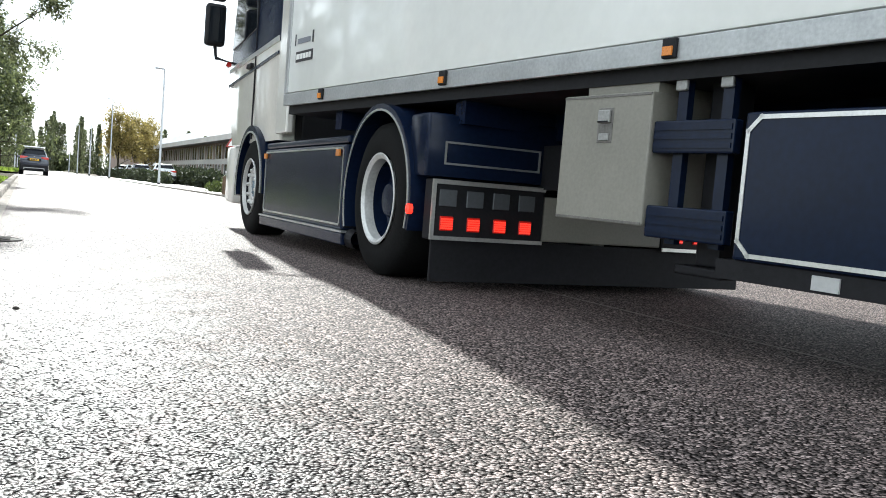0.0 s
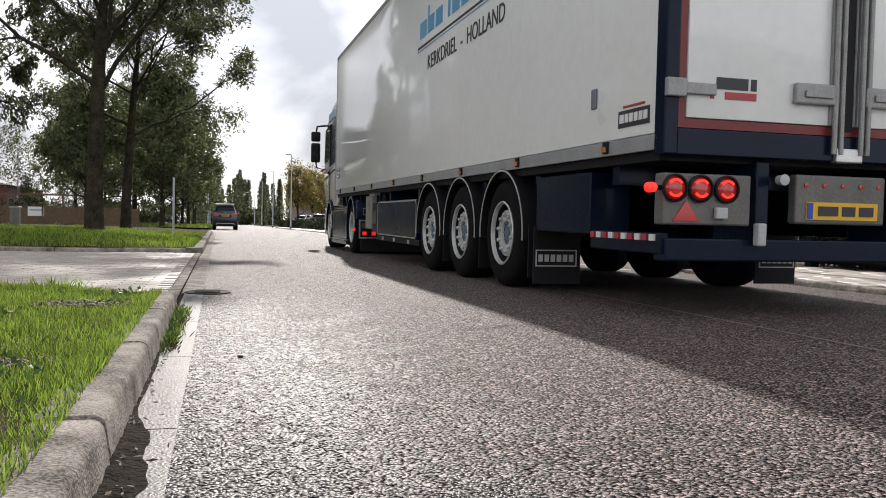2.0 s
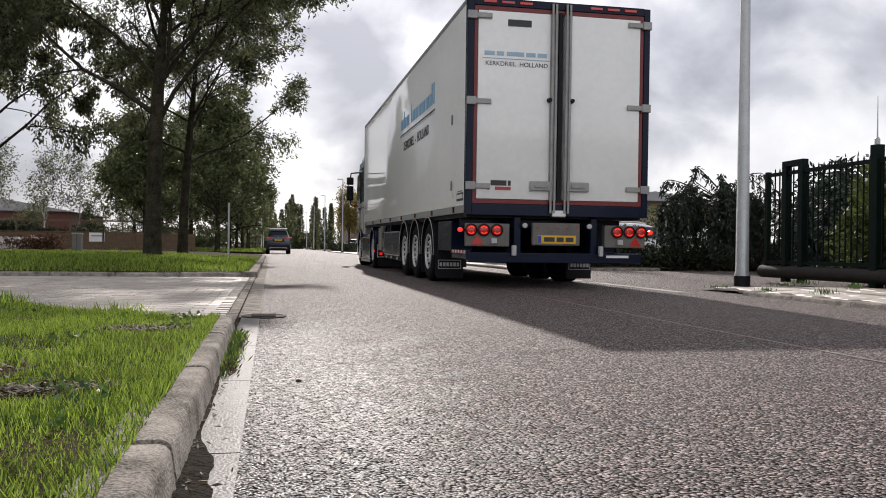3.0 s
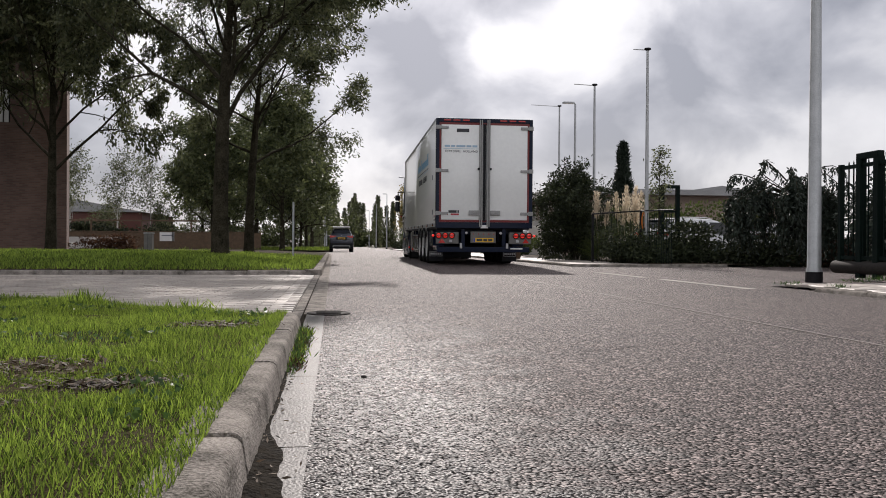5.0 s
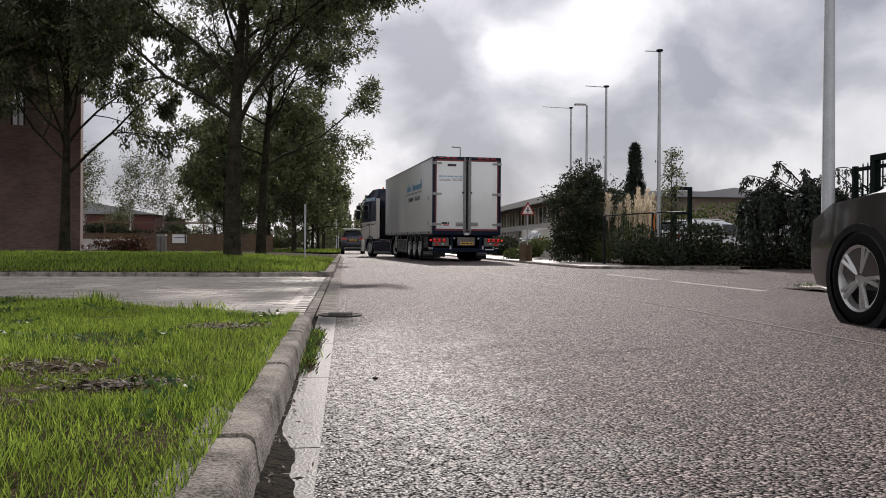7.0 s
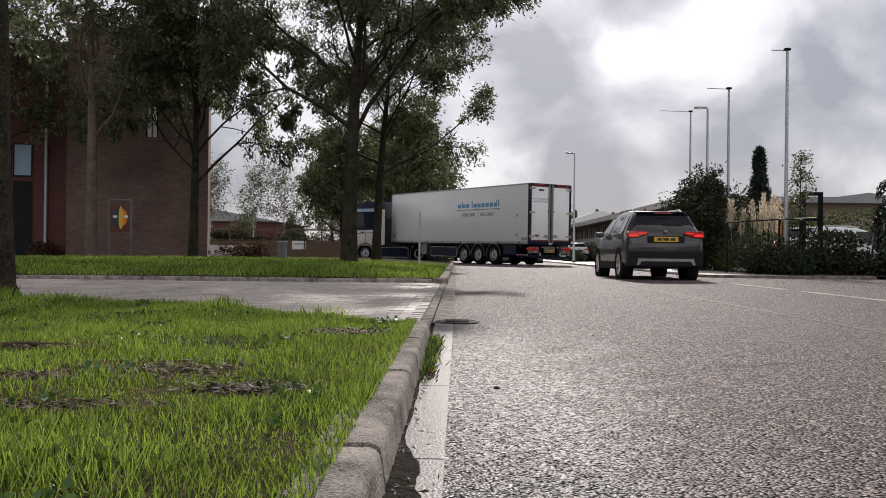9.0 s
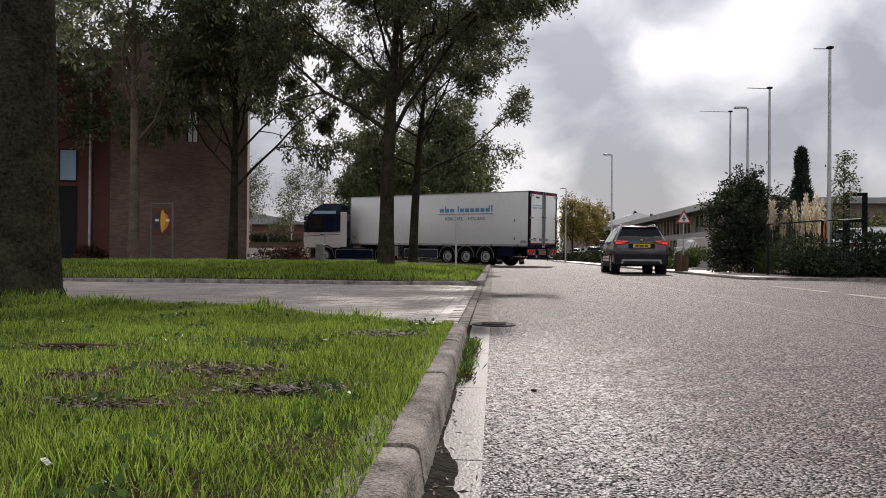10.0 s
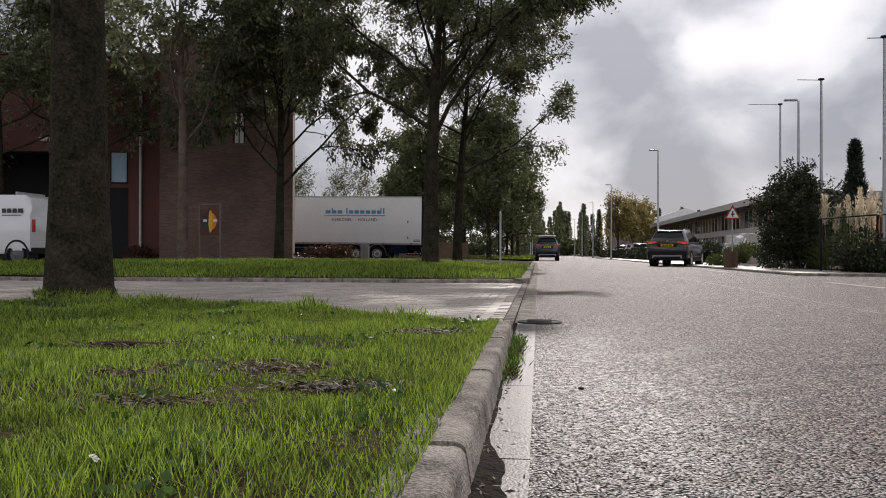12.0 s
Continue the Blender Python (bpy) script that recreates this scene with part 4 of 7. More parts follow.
    part("underrun_tank", boxes((-0.8, 0.8, 6.3, 8.2, 0.5, 0.85), bevel=0.03), BLACK, t)
    bm = bmesh.new()
    for y in (2.79, 4.11, 5.40):
        lathe(bm, [(-1.0, 0.075), (1.0, 0.075)], 12, centre=(0, y, 0.5 + 0.063 - y * 0.0105))
        for x in (-0.75, 0.75):
            lathe(bm, [(-0.12, 0.13), (0.12, 0.13)], 14, "z", (x, y - 0.35, 0.62))
    part("axle", bm, BLACK, t)
    wheels = []
    for s in (-1, 1):
        for y in (2.79, 4.11, 5.40):
            z = 0.49 + 0.063 - y * 0.0105
            wheels.append((wheel(t, s * 1.27, y, z, 0.49, s, "trailer"), s * 1.27, y, z, 0.49))
            bm = bmesh.new()
            arch(bm, y, z, 0.565, 0.585, *sorted((s * 0.92, s * 1.30)), -5, 185)
            guard = smooth(part("mudguard", bm, BLACK, t, "black half-round mudguard"), 40)
            bm = bmesh.new()
            arch(bm, y, z, 0.563, 0.577, *sorted((s * 1.299, s * 1.306)), -5, 185, 26)
            part("mudguard_edge", bm, RIM_WHITE, guard, "thin pale edge strip")
        for y in (2.13, 3.45, 4.755):
            bm = boxes((*sorted((s * 0.95, s * 1.28)), y - 0.008, y + 0.008, 0.16, 0.62))
            flap = part("mud_flap", bm, BLACK, t)
            bm = bmesh.new()
            for r in ((1.02, 1.03, 0.36, 0.46), (1.16, 1.17, 0.36, 0.46), (1.03, 1.16, 0.36, 0.37), (1.03, 1.16, 0.45, 0.46)):
                box(bm, *sorted((s * r[0], s * r[1])), y - 0.012, y - 0.008, r[2], r[3])
            part("flap_mark", bm, GREY_PRINT, flap)
        # side locker with a bright border
        bm = boxes((*sorted((s * 0.75, s * 1.27)), 6.09, 8.67, 0.355, 0.89), bevel=0.012)
        lock = part("side_locker", bm, NAVY, t, "dark blue side locker panel")
        bm = outline_bars(bmesh.new(), s * 1.271, 6.11, 8.65, 0.375, 0.87)
        part("locker_border", bm, ALU, lock, "bright notched border")
        part("locker_rail", boxes((*sorted((s * 1.15, s * 1.25)), 6.0, 8.75, 0.28, 0.352)), BLACK, lock)
        for y in (6.6, 7.5, 8.3):
            part("reflector", boxes((*sorted((s * 1.25, s * 1.258)), y - 0.05, y + 0.05, 0.29, 0.34)), CLEAR, lock)
        bm = boxes((*sorted((s * 0.95, s * 1.27)), 1.0, 2.0, 0.56, 1.0), bevel=0.01)
        part("rear_locker", bm, NAVY, t, "blue box behind the last wheel")
    # landing legs, cabinet
    for s in (-1, 1):
        bm = boxes((*sorted((s * 0.98, s * 1.10)), 8.86, 8.98, 0.30, 1.08), (*sorted((s * 0.93, s * 1.15)), 8.80, 9.04, 0.26, 0.30), bevel=0.01)
        part("landing_leg", bm, BLACK, t)
        for z in (0.40, 0.74):
            bm = boxes((*sorted((s * 1.21, s * 1.26)), 8.72, 9.12, z, z + 0.13), bevel=0.008)
            for k in range(3):
                box(bm, *sorted((s * 1.26, s * 1.266)), 8.73, 9.11, z + 0.02 + 0.035 * k, z + 0.04 + 0.035 * k)
            part("guard_plank", bm, NAVY, t, "ribbed blue guard plank")
        for y in (8.8, 9.02):
            post = part("guard_post", boxes((*sorted((s * 1.18, s * 1.215)), y - 0.025, y + 0.025, 0.38, 1.09)), NAVY, t)
            part("post_clip", boxes((*sorted((s * 1.216, s * 1.235)), y - 0.028, y + 0.028, 0.99, 1.085), bevel=0.006), STEEL, post, "grey steel hanger clip")
            part("clip_bolt", lathe(bmesh.new(), [(s * 1.235, 0.014), (s * 1.245, 0.012)], 8, centre=(0, y, 1.05)), BLACK, post)
    bm = boxes((-1.28, -0.85, 9.12, 9.66, 0.44, 0.99), bevel=0.008)
    cab = part("cabinet", bm, GREIGE, t, "grey sheet-metal control cabinet")
    part("cabinet_top", boxes((-1.24, -0.9, 9.13, 9.55, 0.985, 1.09)), GREIGE, cab)
    part("latch_tray", boxes((-1.284, -1.279, 9.335, 9.425, 0.78, 0.93), bevel=0.002), DULL_METAL, cab)
    latch = part("cabinet_latch", boxes((-1.298, -1.284, 9.345, 9.415, 0.865, 0.92), bevel=0.004), STEEL, cab)
    part("key_plate", boxes((-1.290, -1.284, 9.35, 9.41, 0.79, 0.82), bevel=0.002), STEEL, cab)
    part("latch_lip", boxes((-1.302, -1.298, 9.35, 9.41, 0.866, 0.873)), BLACK, latch)
    part("cabinet_hem", boxes((-1.283, -1.279, 9.125, 9.655, 0.445, 0.455), (-1.283, -1.279, 9.125, 9.655, 0.975, 0.985)), DULL_METAL, cab)
    # rear underrun, lamps and plate
    bm = boxes((-1.24, 1.24, 0.02, 0.16, 0.42, 0.56), (-0.6, -0.5, 0.05, 0.5, 0.5, 1.05), (0.5, 0.6, 0.05, 0.5, 0.5, 1.05), bevel=0.012)
    bumper = part("bumper", bm, NAVY, t, "dark blue underrun bar")
    for k in range(10):
        y = 0.1 + 0.09 * k
        part("warning_stripe", boxes((-1.275, -1.262, y, y + 0.06, 0.54, 0.58)), RED_PRINT if k % 2 else SIGN_WHITE, bumper)
    part("side_bar", boxes((-1.26, -1.2, 0.05, 1.0, 0.46, 0.59), bevel=0.01), NAVY, bumper)
    bars("bumper_mark", ((0.72, 1.05),), 0.50, 0.535, "y", 0.019, SIGN_WHITE, bumper)
    for s in (-1, 1):
        bm = boxes((*sorted((s * 0.68, s * 1.28)), -0.012, 0.10, 0.64, 0.95), bevel=0.012)
        unit = part("lamp_unit", bm, DULL_METAL, t, "dull metal rear lamp panel")
        for x in (1.215, 1.04, 0.86):
            bm = bmesh.new()
            lathe(bm, [(-0.02, 0.085), (-0.035, 0.085), (-0.04, 0.075), (-0.02, 0.07)], 24, "y", (s * x, 0, 0.86), caps=False)
            part("lamp_ring", bm, BLACK, unit)
            bm = bmesh.new()
            lathe(bm, [(-0.015, 0.072), (-0.03, 0.066), (-0.036, 0.03), (-0.036, 0.0)], 24, "y", (s * x, 0, 0.86), caps=False)
            smooth(part("tail_lamp", bm, RED_GLASS, unit, "round red tail lamp"), 60)
            for a0, a1 in ((35, 145), (215, 325)):
                bm = arch(bmesh.new(), 0, 0, 0.040, 0.056, -0.041, -0.034, a0, a1, 8)
                for v in bm.verts:
                    v.co = (s * x + v.co.y, v.co.x, 0.86 + v.co.z)
                part("lamp_glow", bm, RED_LIT, unit, "lit red lamp segment")
        bm = bmesh.new()
        prism(bm, [(s * 1.13 - 0.09, 0.665), (s * 1.13 + 0.09, 0.665), (s * 1.13, 0.79)], -0.02, -0.012, "y")
        part("triangle_reflector", bm, RED_GLASS, unit, "red triangular reflector")
        part("work_lamp", boxes((s * 0.9 - 0.04, s * 0.9 + 0.04, -0.05, -0.012, 0.68, 0.75), bevel=0.008), CLEAR, unit)
        bm = bmesh.new()
        lathe(bm, [(-0.03, 0.0), (-0.025, 0.03), (0.03, 0.032)], 14, "y", (s * 1.36, 0, 0.86), caps=False)
        part("outline_lamp", bm, RED_LIT, t, "red side outline lamp")
        part("lamp_arm", boxes((*sorted((s * 1.28, s * 1.36)), 0.0, 0.03, 0.845, 0.875)), BLACK, t)
    bm = boxes((-0.36, 0.32, -0.02, 0.06, 0.66, 0.97), bevel=0.015)
    holder = part("plate_holder", bm, DULL_METAL, t, "dull metal number plate housing")
    for k in range(5):
        bm = bmesh.new()
        lathe(bm, [(-0.03, 0.0), (-0.028, 0.014), (-0.019, 0.014)], 10, "y", (-0.29 + 0.138 * k, 0, 0.905), caps=False)
        part("small_lamp", bm, RED_GLASS, holder)
    plate = part("number_plate", boxes((-0.285, 0.255, -0.03, -0.022, 0.69, 0.80)), YELLOW, holder, "yellow number plate with bars")
    bars("plate_bar", ((-0.20, -0.05), (-0.02, 0.08), (0.11, 0.22)), 0.715, 0.775, "y", -0.031, INK, plate)
    part("plate_band", boxes((-0.283, -0.24, -0.034, -0.030, 0.695, 0.795)), mat("plate_blue", (0.02, 0.06, 0.35), 0.4), plate)
    for s in (-1, 1):
        bm = bmesh.new()
        lathe(bm, [(-0.07, 0.0), (-0.065, 0.035), (-0.01, 0.03)], 14, "y", (s * 0.46 - 0.02, 0, 0.93), caps=False)
        part("reversing_lamp", bm, CLEAR, t)
        bm = boxes((s * 0.62 - 0.03, s * 0.62 + 0.03, -0.06, 0.0, 0.52, 0.66), bevel=0.01)
        part("rubber_buffer", bm, CLEAR, t)
    for k in (-1, 1):
        big_flap = part("spray_flap", boxes((*sorted((k * 0.86, k * 1.28)), 2.0, 2.02, 0.12, 0.60)), BLACK, t, "black spray flap with pale border")
        bm = bmesh.new()
        for r in ((0.895, 1.265, 0.265, 0.275), (0.895, 1.265, 0.395, 0.405), (0.895, 0.905, 0.275, 0.395), (1.255, 1.265, 0.275, 0.395)):
            box(bm, *sorted((k * r[0], k * r[1])), 1.993, 1.999, r[2], r[3])
        part("flap_border", bm, CLEAR, big_flap)
        bars("flap_bar", [sorted((k * u, k * w)) for u, w in ((0.925, 0.965), (0.98, 1.02), (1.035, 1.075), (1.09, 1.13), (1.145, 1.185), (1.2, 1.24))], 0.305, 0.365, "y", 1.999, CLEAR, big_flap)
    return t, wheels


def make_tractor():
    t = thing("tractor_unit", pose(4, 31, 0), "cream and dark blue lorry tractor unit with side skirts", "truck")
    WB = 3.7
    bm = bmesh.new()
    for x in (-0.48, 0.38):
        box(bm, x, x + 0.1, -1.2, 4.6, 0.62, 0.88)
    box(bm, -0.5, 0.5, -0.4, 1.2, 0.86, 1.0)
    part("frame", bm, BLACK, t)
    # cab: lofted from the sill to the roof
    def sec(z, y0, y1, w, r=0.12):
        pts = []
        for cx, cy, a0 in ((w - r, y1 - r, 0), (-(w - r), y1 - r, 90), (-(w - r), y0 + r * 0.4, 180), (w - r, y0 + r * 0.4, 270)):
            rr = r if a0 < 180 else r * 0.4
            for a in (0, 30, 60, 90):
                pts.append((cx + (rr if abs(cx) else rr) * math.cos(radians(a0 + a)) + (0 if a0 < 180 else (r - rr) * (1 if cx > 0 else -1)), cy + rr * math.sin(radians(a0 + a)), z))
        return pts
    bm = bmesh.new()
    loft(bm, [sec(0.95, 2.75, 5.02, 1.19), sec(1.35, 2.72, 5.06, 1.23), sec(1.86, 2.72, 5.05, 1.24)])
    cabin = smooth(part("cab_lower", bm, CAB_WHITE, t, "cream-white lower cab"), 40)
    bm = bmesh.new()
    loft(bm, [sec(1.862, 2.72, 5.05, 1.241), sec(2.2, 2.72, 5.02, 1.235), sec(2.95, 2.72, 4.78, 1.20), sec(3.3, 2.74, 4.45, 1.14), sec(3.62, 2.85, 3.95, 1.0)])
    upper = smooth(part("cab_upper", bm, NAVY, t, "dark blue upper cab"), 40)
    for s in (-1, 1):
        bm = bmesh.new()
        prism(bm, [(3.72, 2.12), (4.92, 2.04), (4.74, 2.82), (3.82, 2.88)], *sorted((s * 1.20, s * 1.246)), "x", 0.006)
        part("side_window", bm, DARKGLASS, upper, "dark side window")
        bm = bmesh.new()
        prism(bm, [(2.75, 1.86), (5.0, 1.78), (5.0, 1.82), (2.75, 1.91)], *sorted((s * 1.24, s * 1.252)), "x")
        part("waist_stripe", bm, ALU, upper, "pale waist stripe")
        bm = bmesh.new()
        prism(bm, [(3.68, 0.98), (3.70, 0.98), (3.70, 2.8), (3.68, 2.8)], *sorted((s * 1.236, s * 1.25)), "x")
        part("door_gap", bm, BLACK, cabin)
        bm = boxes((*sorted((s * 1.235, s * 1.275)), 3.78, 3.98, 1.72, 1.77), bevel=0.008)
        part("door_handle", bm, BLACK, cabin)
        bm = bmesh.new()
        prism(bm, [(3.05, 2.99), (4.50, 2.99), (4.38, 3.17), (3.05, 3.17)], *sorted((s * 1.12, s * 1.206)), "x", 0.005)
        part("side_panel", bm, PALE_BLUE, upper, "pale blue panel over the side window")
        bm = bmesh.new()
        prism(bm, [(2.75, 1.74), (5.0, 1.62), (5.0, 1.645), (2.75, 1.77)], *sorted((s * 1.236, s * 1.250)), "x")
        part("waist_line", bm, NAVY, cabin, "thin dark blue waist line")
        # mirrors
        bm = boxes((*sorted((s * 1.36, s * 1.58)), 4.78, 4.92, 2.05, 2.52), (*sorted((s * 1.36, s * 1.58)), 4.78, 4.92, 2.56, 2.80), bevel=0.035)
        mirror = smooth(part("mirror", bm, BLACK, t, "black wing mirror housing"), 50)
        bm = bmesh.new()
        tube(bm, [(s * 1.2, 4.75, 2.95), (s * 1.44, 4.86, 2.93), (s * 1.46, 4.87, 2.78)], 0.025, 8)
        part("mirror_arm", bm, BLACK, mirror)
        bm = bmesh.new()
        tube(bm, [(s * 1.2, 4.75, 1.86), (s * 1.44, 4.86, 1.92), (s * 1.46, 4.87, 2.08)], 0.022, 8)
        part("mirror_arm", bm, BLACK, mirror)
        part("mirror_glass", boxes((*sorted((s * 1.39, s * 1.55)), 4.772, 4.778, 2.09, 2.48)), DARKGLASS, mirror)
        bm = bmesh.new()
        lathe(bm, [(-0.02, 0.03), (0.03, 0.03), (0.04, 0.0)], 12, "y", (s * 1.32, 4.7, 1.84), caps=False)
        part("position_lamp", bm, RED_GLASS, t)
    bm = bmesh.new()
    loft(bm, [[(-1.14, 4.98, 2.1), (1.14, 4.98, 2.1), (1.14, 5.06, 2.1), (-1.14, 5.06, 2.1)], [(-1.10, 4.76, 2.86), (1.10, 4.76, 2.86), (1.10, 4.84, 2.86), (-1.10, 4.84, 2.86)]])
    part("windscreen", bm, DARKGLASS, upper, "dark windscreen")
    bm = boxes((-1.16, 1.16, 4.72, 5.16, 2.86, 3.06), bevel=0.02)
    part("sun_visor", bm, SIGN_WHITE, upper, "pale sun visor")
    bm = boxes((-1.20, 1.20, 4.7, 5.14, 0.28, 0.94), bevel=0.05)
    smooth(part("front_bumper", bm, CAB_WHITE, t), 40)
    part("grille", boxes((-0.95, 0.95, 5.04, 5.09, 1.0, 1.75), bevel=0.02), BLACK, cabin)
    for x in (-0.5, 0.5):
        bm = bmesh.new()
        lathe(bm, [(3.6, 0.025), (3.66, 0.025)], 8, "z", (x, 3.6, 0))
        lathe(bm, [(3.66, 0.05), (3.72, 0.05), (3.78, 0.03)], 12, "z", (x, 3.6, 0))
        part("beacon", bm, AMBER, upper)
    part("roof_bar", boxes((-0.85, 0.85, 3.5, 3.56, 3.62, 3.67)), ALU, upper)
    part("cab_back", boxes((-1.05, 1.05, 2.5, 2.74, 0.95, 2.6), bevel=0.02), BLACK, t)
    # air deflector fins beside the cab back
    for s in (-1, 1):
        bm = boxes((*sorted((s * 1.17, s * 1.235)), 2.35, 2.74, 1.0, 3.1), bevel=0.015)
        part("side_fin", bm, CAB_WHITE, t, "cream side deflector")
    wheels = []
    R = 0.49
    for s in (-1, 1):
        for y, style, r in ((0.0, "tractor_rear", R), (WB, "trailer", R)):
            wheels.append((wheel(t, s * 1.22, y, r, r, s, style), s * 1.22, y, r, r))
        # side skirt with a border
        bm = boxes((*sorted((s * 0.8, s * 1.23)), 0.68, 3.06, 0.24, 0.86), bevel=0.02)
        skirt = part("side_skirt", bm, NAVY, t, "glossy dark blue side skirt")
        bm = outline_bars(bmesh.new(), s * 1.231, 0.72, 3.02, 0.28, 0.83, 0.013, 0.02)
        part("skirt_border", bm, ALU, skirt)
        part("sill", boxes((*sorted((s * 1.0, s * 1.25)), 0.60, 3.08, 0.14, 0.225), bevel=0.01), NAVY, skirt, "dark blue sill")
        part("sill_strip", boxes((*sorted((s * 1.05, s * 1.258)), 0.60, 3.08, 0.226, 0.240), bevel=0.003), ALU, skirt, "bright metal strip")
        part("skirt_top", boxes((*sorted((s * 0.8, s * 1.22)), 0.66, 3.06, 0.865, 0.92), bevel=0.015), NAVY, skirt)
        for y in (0.80, 2.98):
            part("side_marker", boxes((*sorted((s * 1.236, s * 1.256)), y - 0.035, y + 0.035, 0.77, 0.82), bevel=0.005), AMBER_LIT, skirt, "amber marker lamp")
        bm = bmesh.new()
        lathe(bm, [(0.45, 0.07), (0.62, 0.07), (0.63, 0.055), (0.5, 0.05)], 16, "y", (s * 1.16, 0, 0.19), caps=False)
        part("exhaust_pipe", bm, BLACK, t)
        # fenders
        bm = bmesh.new()
        arch(bm, 0.0, R, 0.555, 0.60, *sorted((s * 0.72, s * 1.26)), -22, 196, 22)
        f = smooth(part("rear_mudguard", bm, NAVY, t, "glossy dark blue rear mudguard"), 40)
        bm = bmesh.new()
        arch(bm, 0.0, R, 0.556, 0.568, *sorted((s * 1.258, s * 1.266)), -22, 196, 26)
        part("mudguard_edge", bm, ALU, f)
        bm = bmesh.new()
        arch(bm, WB, R, 0.555, 0.63, *sorted((s * 0.85, s * 1.25)), -10, 185, 22)
        f2 = smooth(part("front_mudguard", bm, NAVY, t, "dark front wheel arch"), 40)
        bm = bmesh.new()
        arch(bm, WB, R, 0.556, 0.575, *sorted((s * 1.248, s * 1.256)), -10, 185, 26)
        part("mudguard_edge", bm, ALU, f2)
        bm = bmesh.new()
        lathe(bm, [(s * 1.25, 0.030), (s * 1.275, 0.030), (s * 1.285, 0.0)], 14, centre=(0, -0.60, 0.45), caps=False)
        part("side_reflector", bm, RED_LIT, t, "round red side lamp")
        # tail panel behind the wheels, its lamps to the rear
        bm = boxes((*sorted((s * 0.46, s * 1.20)), -0.76, -0.66, 0.29, 0.63), bevel=0.008)
        pan = part("lamp_panel", bm, BLACK, t, "dark tail panel of square lamps with metal border")
        bm = boxes((*sorted((s * 0.46, s * 1.20)), -0.772, -0.758, 0.605, 0.63), (*sorted((s * 0.46, s * 1.20)), -0.772, -0.758, 0.29, 0.312), (*sorted((s * 1.178, s * 1.20)), -0.772, -0.758, 0.312, 0.605))
        part("panel_border", bm, ALU, pan)
        for k in range(4):
            x = s * (1.10 - 0.172 * k)
            part("square_lamp", boxes((x - 0.042, x + 0.042, -0.770, -0.758, 0.343, 0.425), bevel=0.005), RED_GLASS, pan, "square red lamp")
            for q in range(5):
                part("lamp_strip", boxes((x - 0.036, x + 0.036, -0.775, -0.7705, 0.352 + 0.013 * q, 0.361 + 0.013 * q)), RED_LIT, pan, "lit red lamp strip")
            part("square_lens", boxes((x - 0.055, x + 0.055, -0.771, -0.758, 0.48, 0.575), bevel=0.005), SMOKED, pan)
        bm = boxes((*sorted((s * 0.30, s * 1.235)), -0.74, -0.46, 0.64, 1.00), bevel=0.022)
        pan2 = smooth(part("rear_cover", bm, NAVY, t, "dark blue cover behind the mudguard"), 40)
        bm = bmesh.new()
        for r in ((0.50, 1.13, 0.715, 0.726), (0.50, 1.13, 0.835, 0.846), (0.50, 0.511, 0.726, 0.835), (1.119, 1.13, 0.726, 0.835)):
            box(bm, *sorted((s * r[0], s * r[1])), -0.746, -0.738, r[2], r[3])
        part("cover_border", bm, ALU, pan2, "thin bright border")
    part("spray_flap", boxes((-1.17, 1.17, -0.73, -0.71, 0.05, 0.30), bevel=0.004), BLACK, t, "wide black spray flap under the tail")
    part("rear_plate", boxes((-0.455, 0.455, -0.75, -0.68, 0.31, 0.58), bevel=0.01), GREIGE, t, "grey rear crossmember plate")
    part("fifth_wheel", boxes((-0.45, 0.45, 0.1, 0.95, 1.0, 1.07), bevel=0.02), BLACK, t)
    part("fuel_tank", boxes((-0.8, 0.8, 0.8, 2.9, 0.3, 0.8), bevel=0.08), BLACK, t)
    bm = bmesh.new()
    for k, col in enumerate((0.0, 0.12, 0.24)):
        pts = [(-0.3 + col, 2.5, 1.5), (-0.3 + col, 2.1, 1.1), (-0.2 + col, 1.6, 1.02), (-0.15 + col, 1.35, 1.15)]
        tube(bm, pts, 0.018, 6)
    part("air_lines", bm, BLACK, t)
    return t, wheels


trailer, trailer_wheels = make_trailer()
tractor, tractor_wheels = make_tractor()


# ---- cars ----
def car_ring(y, zb, zt, wb, wm, wt, waist):
    half = [(wb, zb), (wm, zb + 0.14), (wm * 1.0, (zb + waist) / 2 + 0.1), (wm * 0.975, waist), (wt, max(waist + 0.005, zt - 0.05)), (wt * 0.86, zt)]
    return [(x, y, z) for x, z in half] + [(-x, y, z) for x, z in reversed(half)]


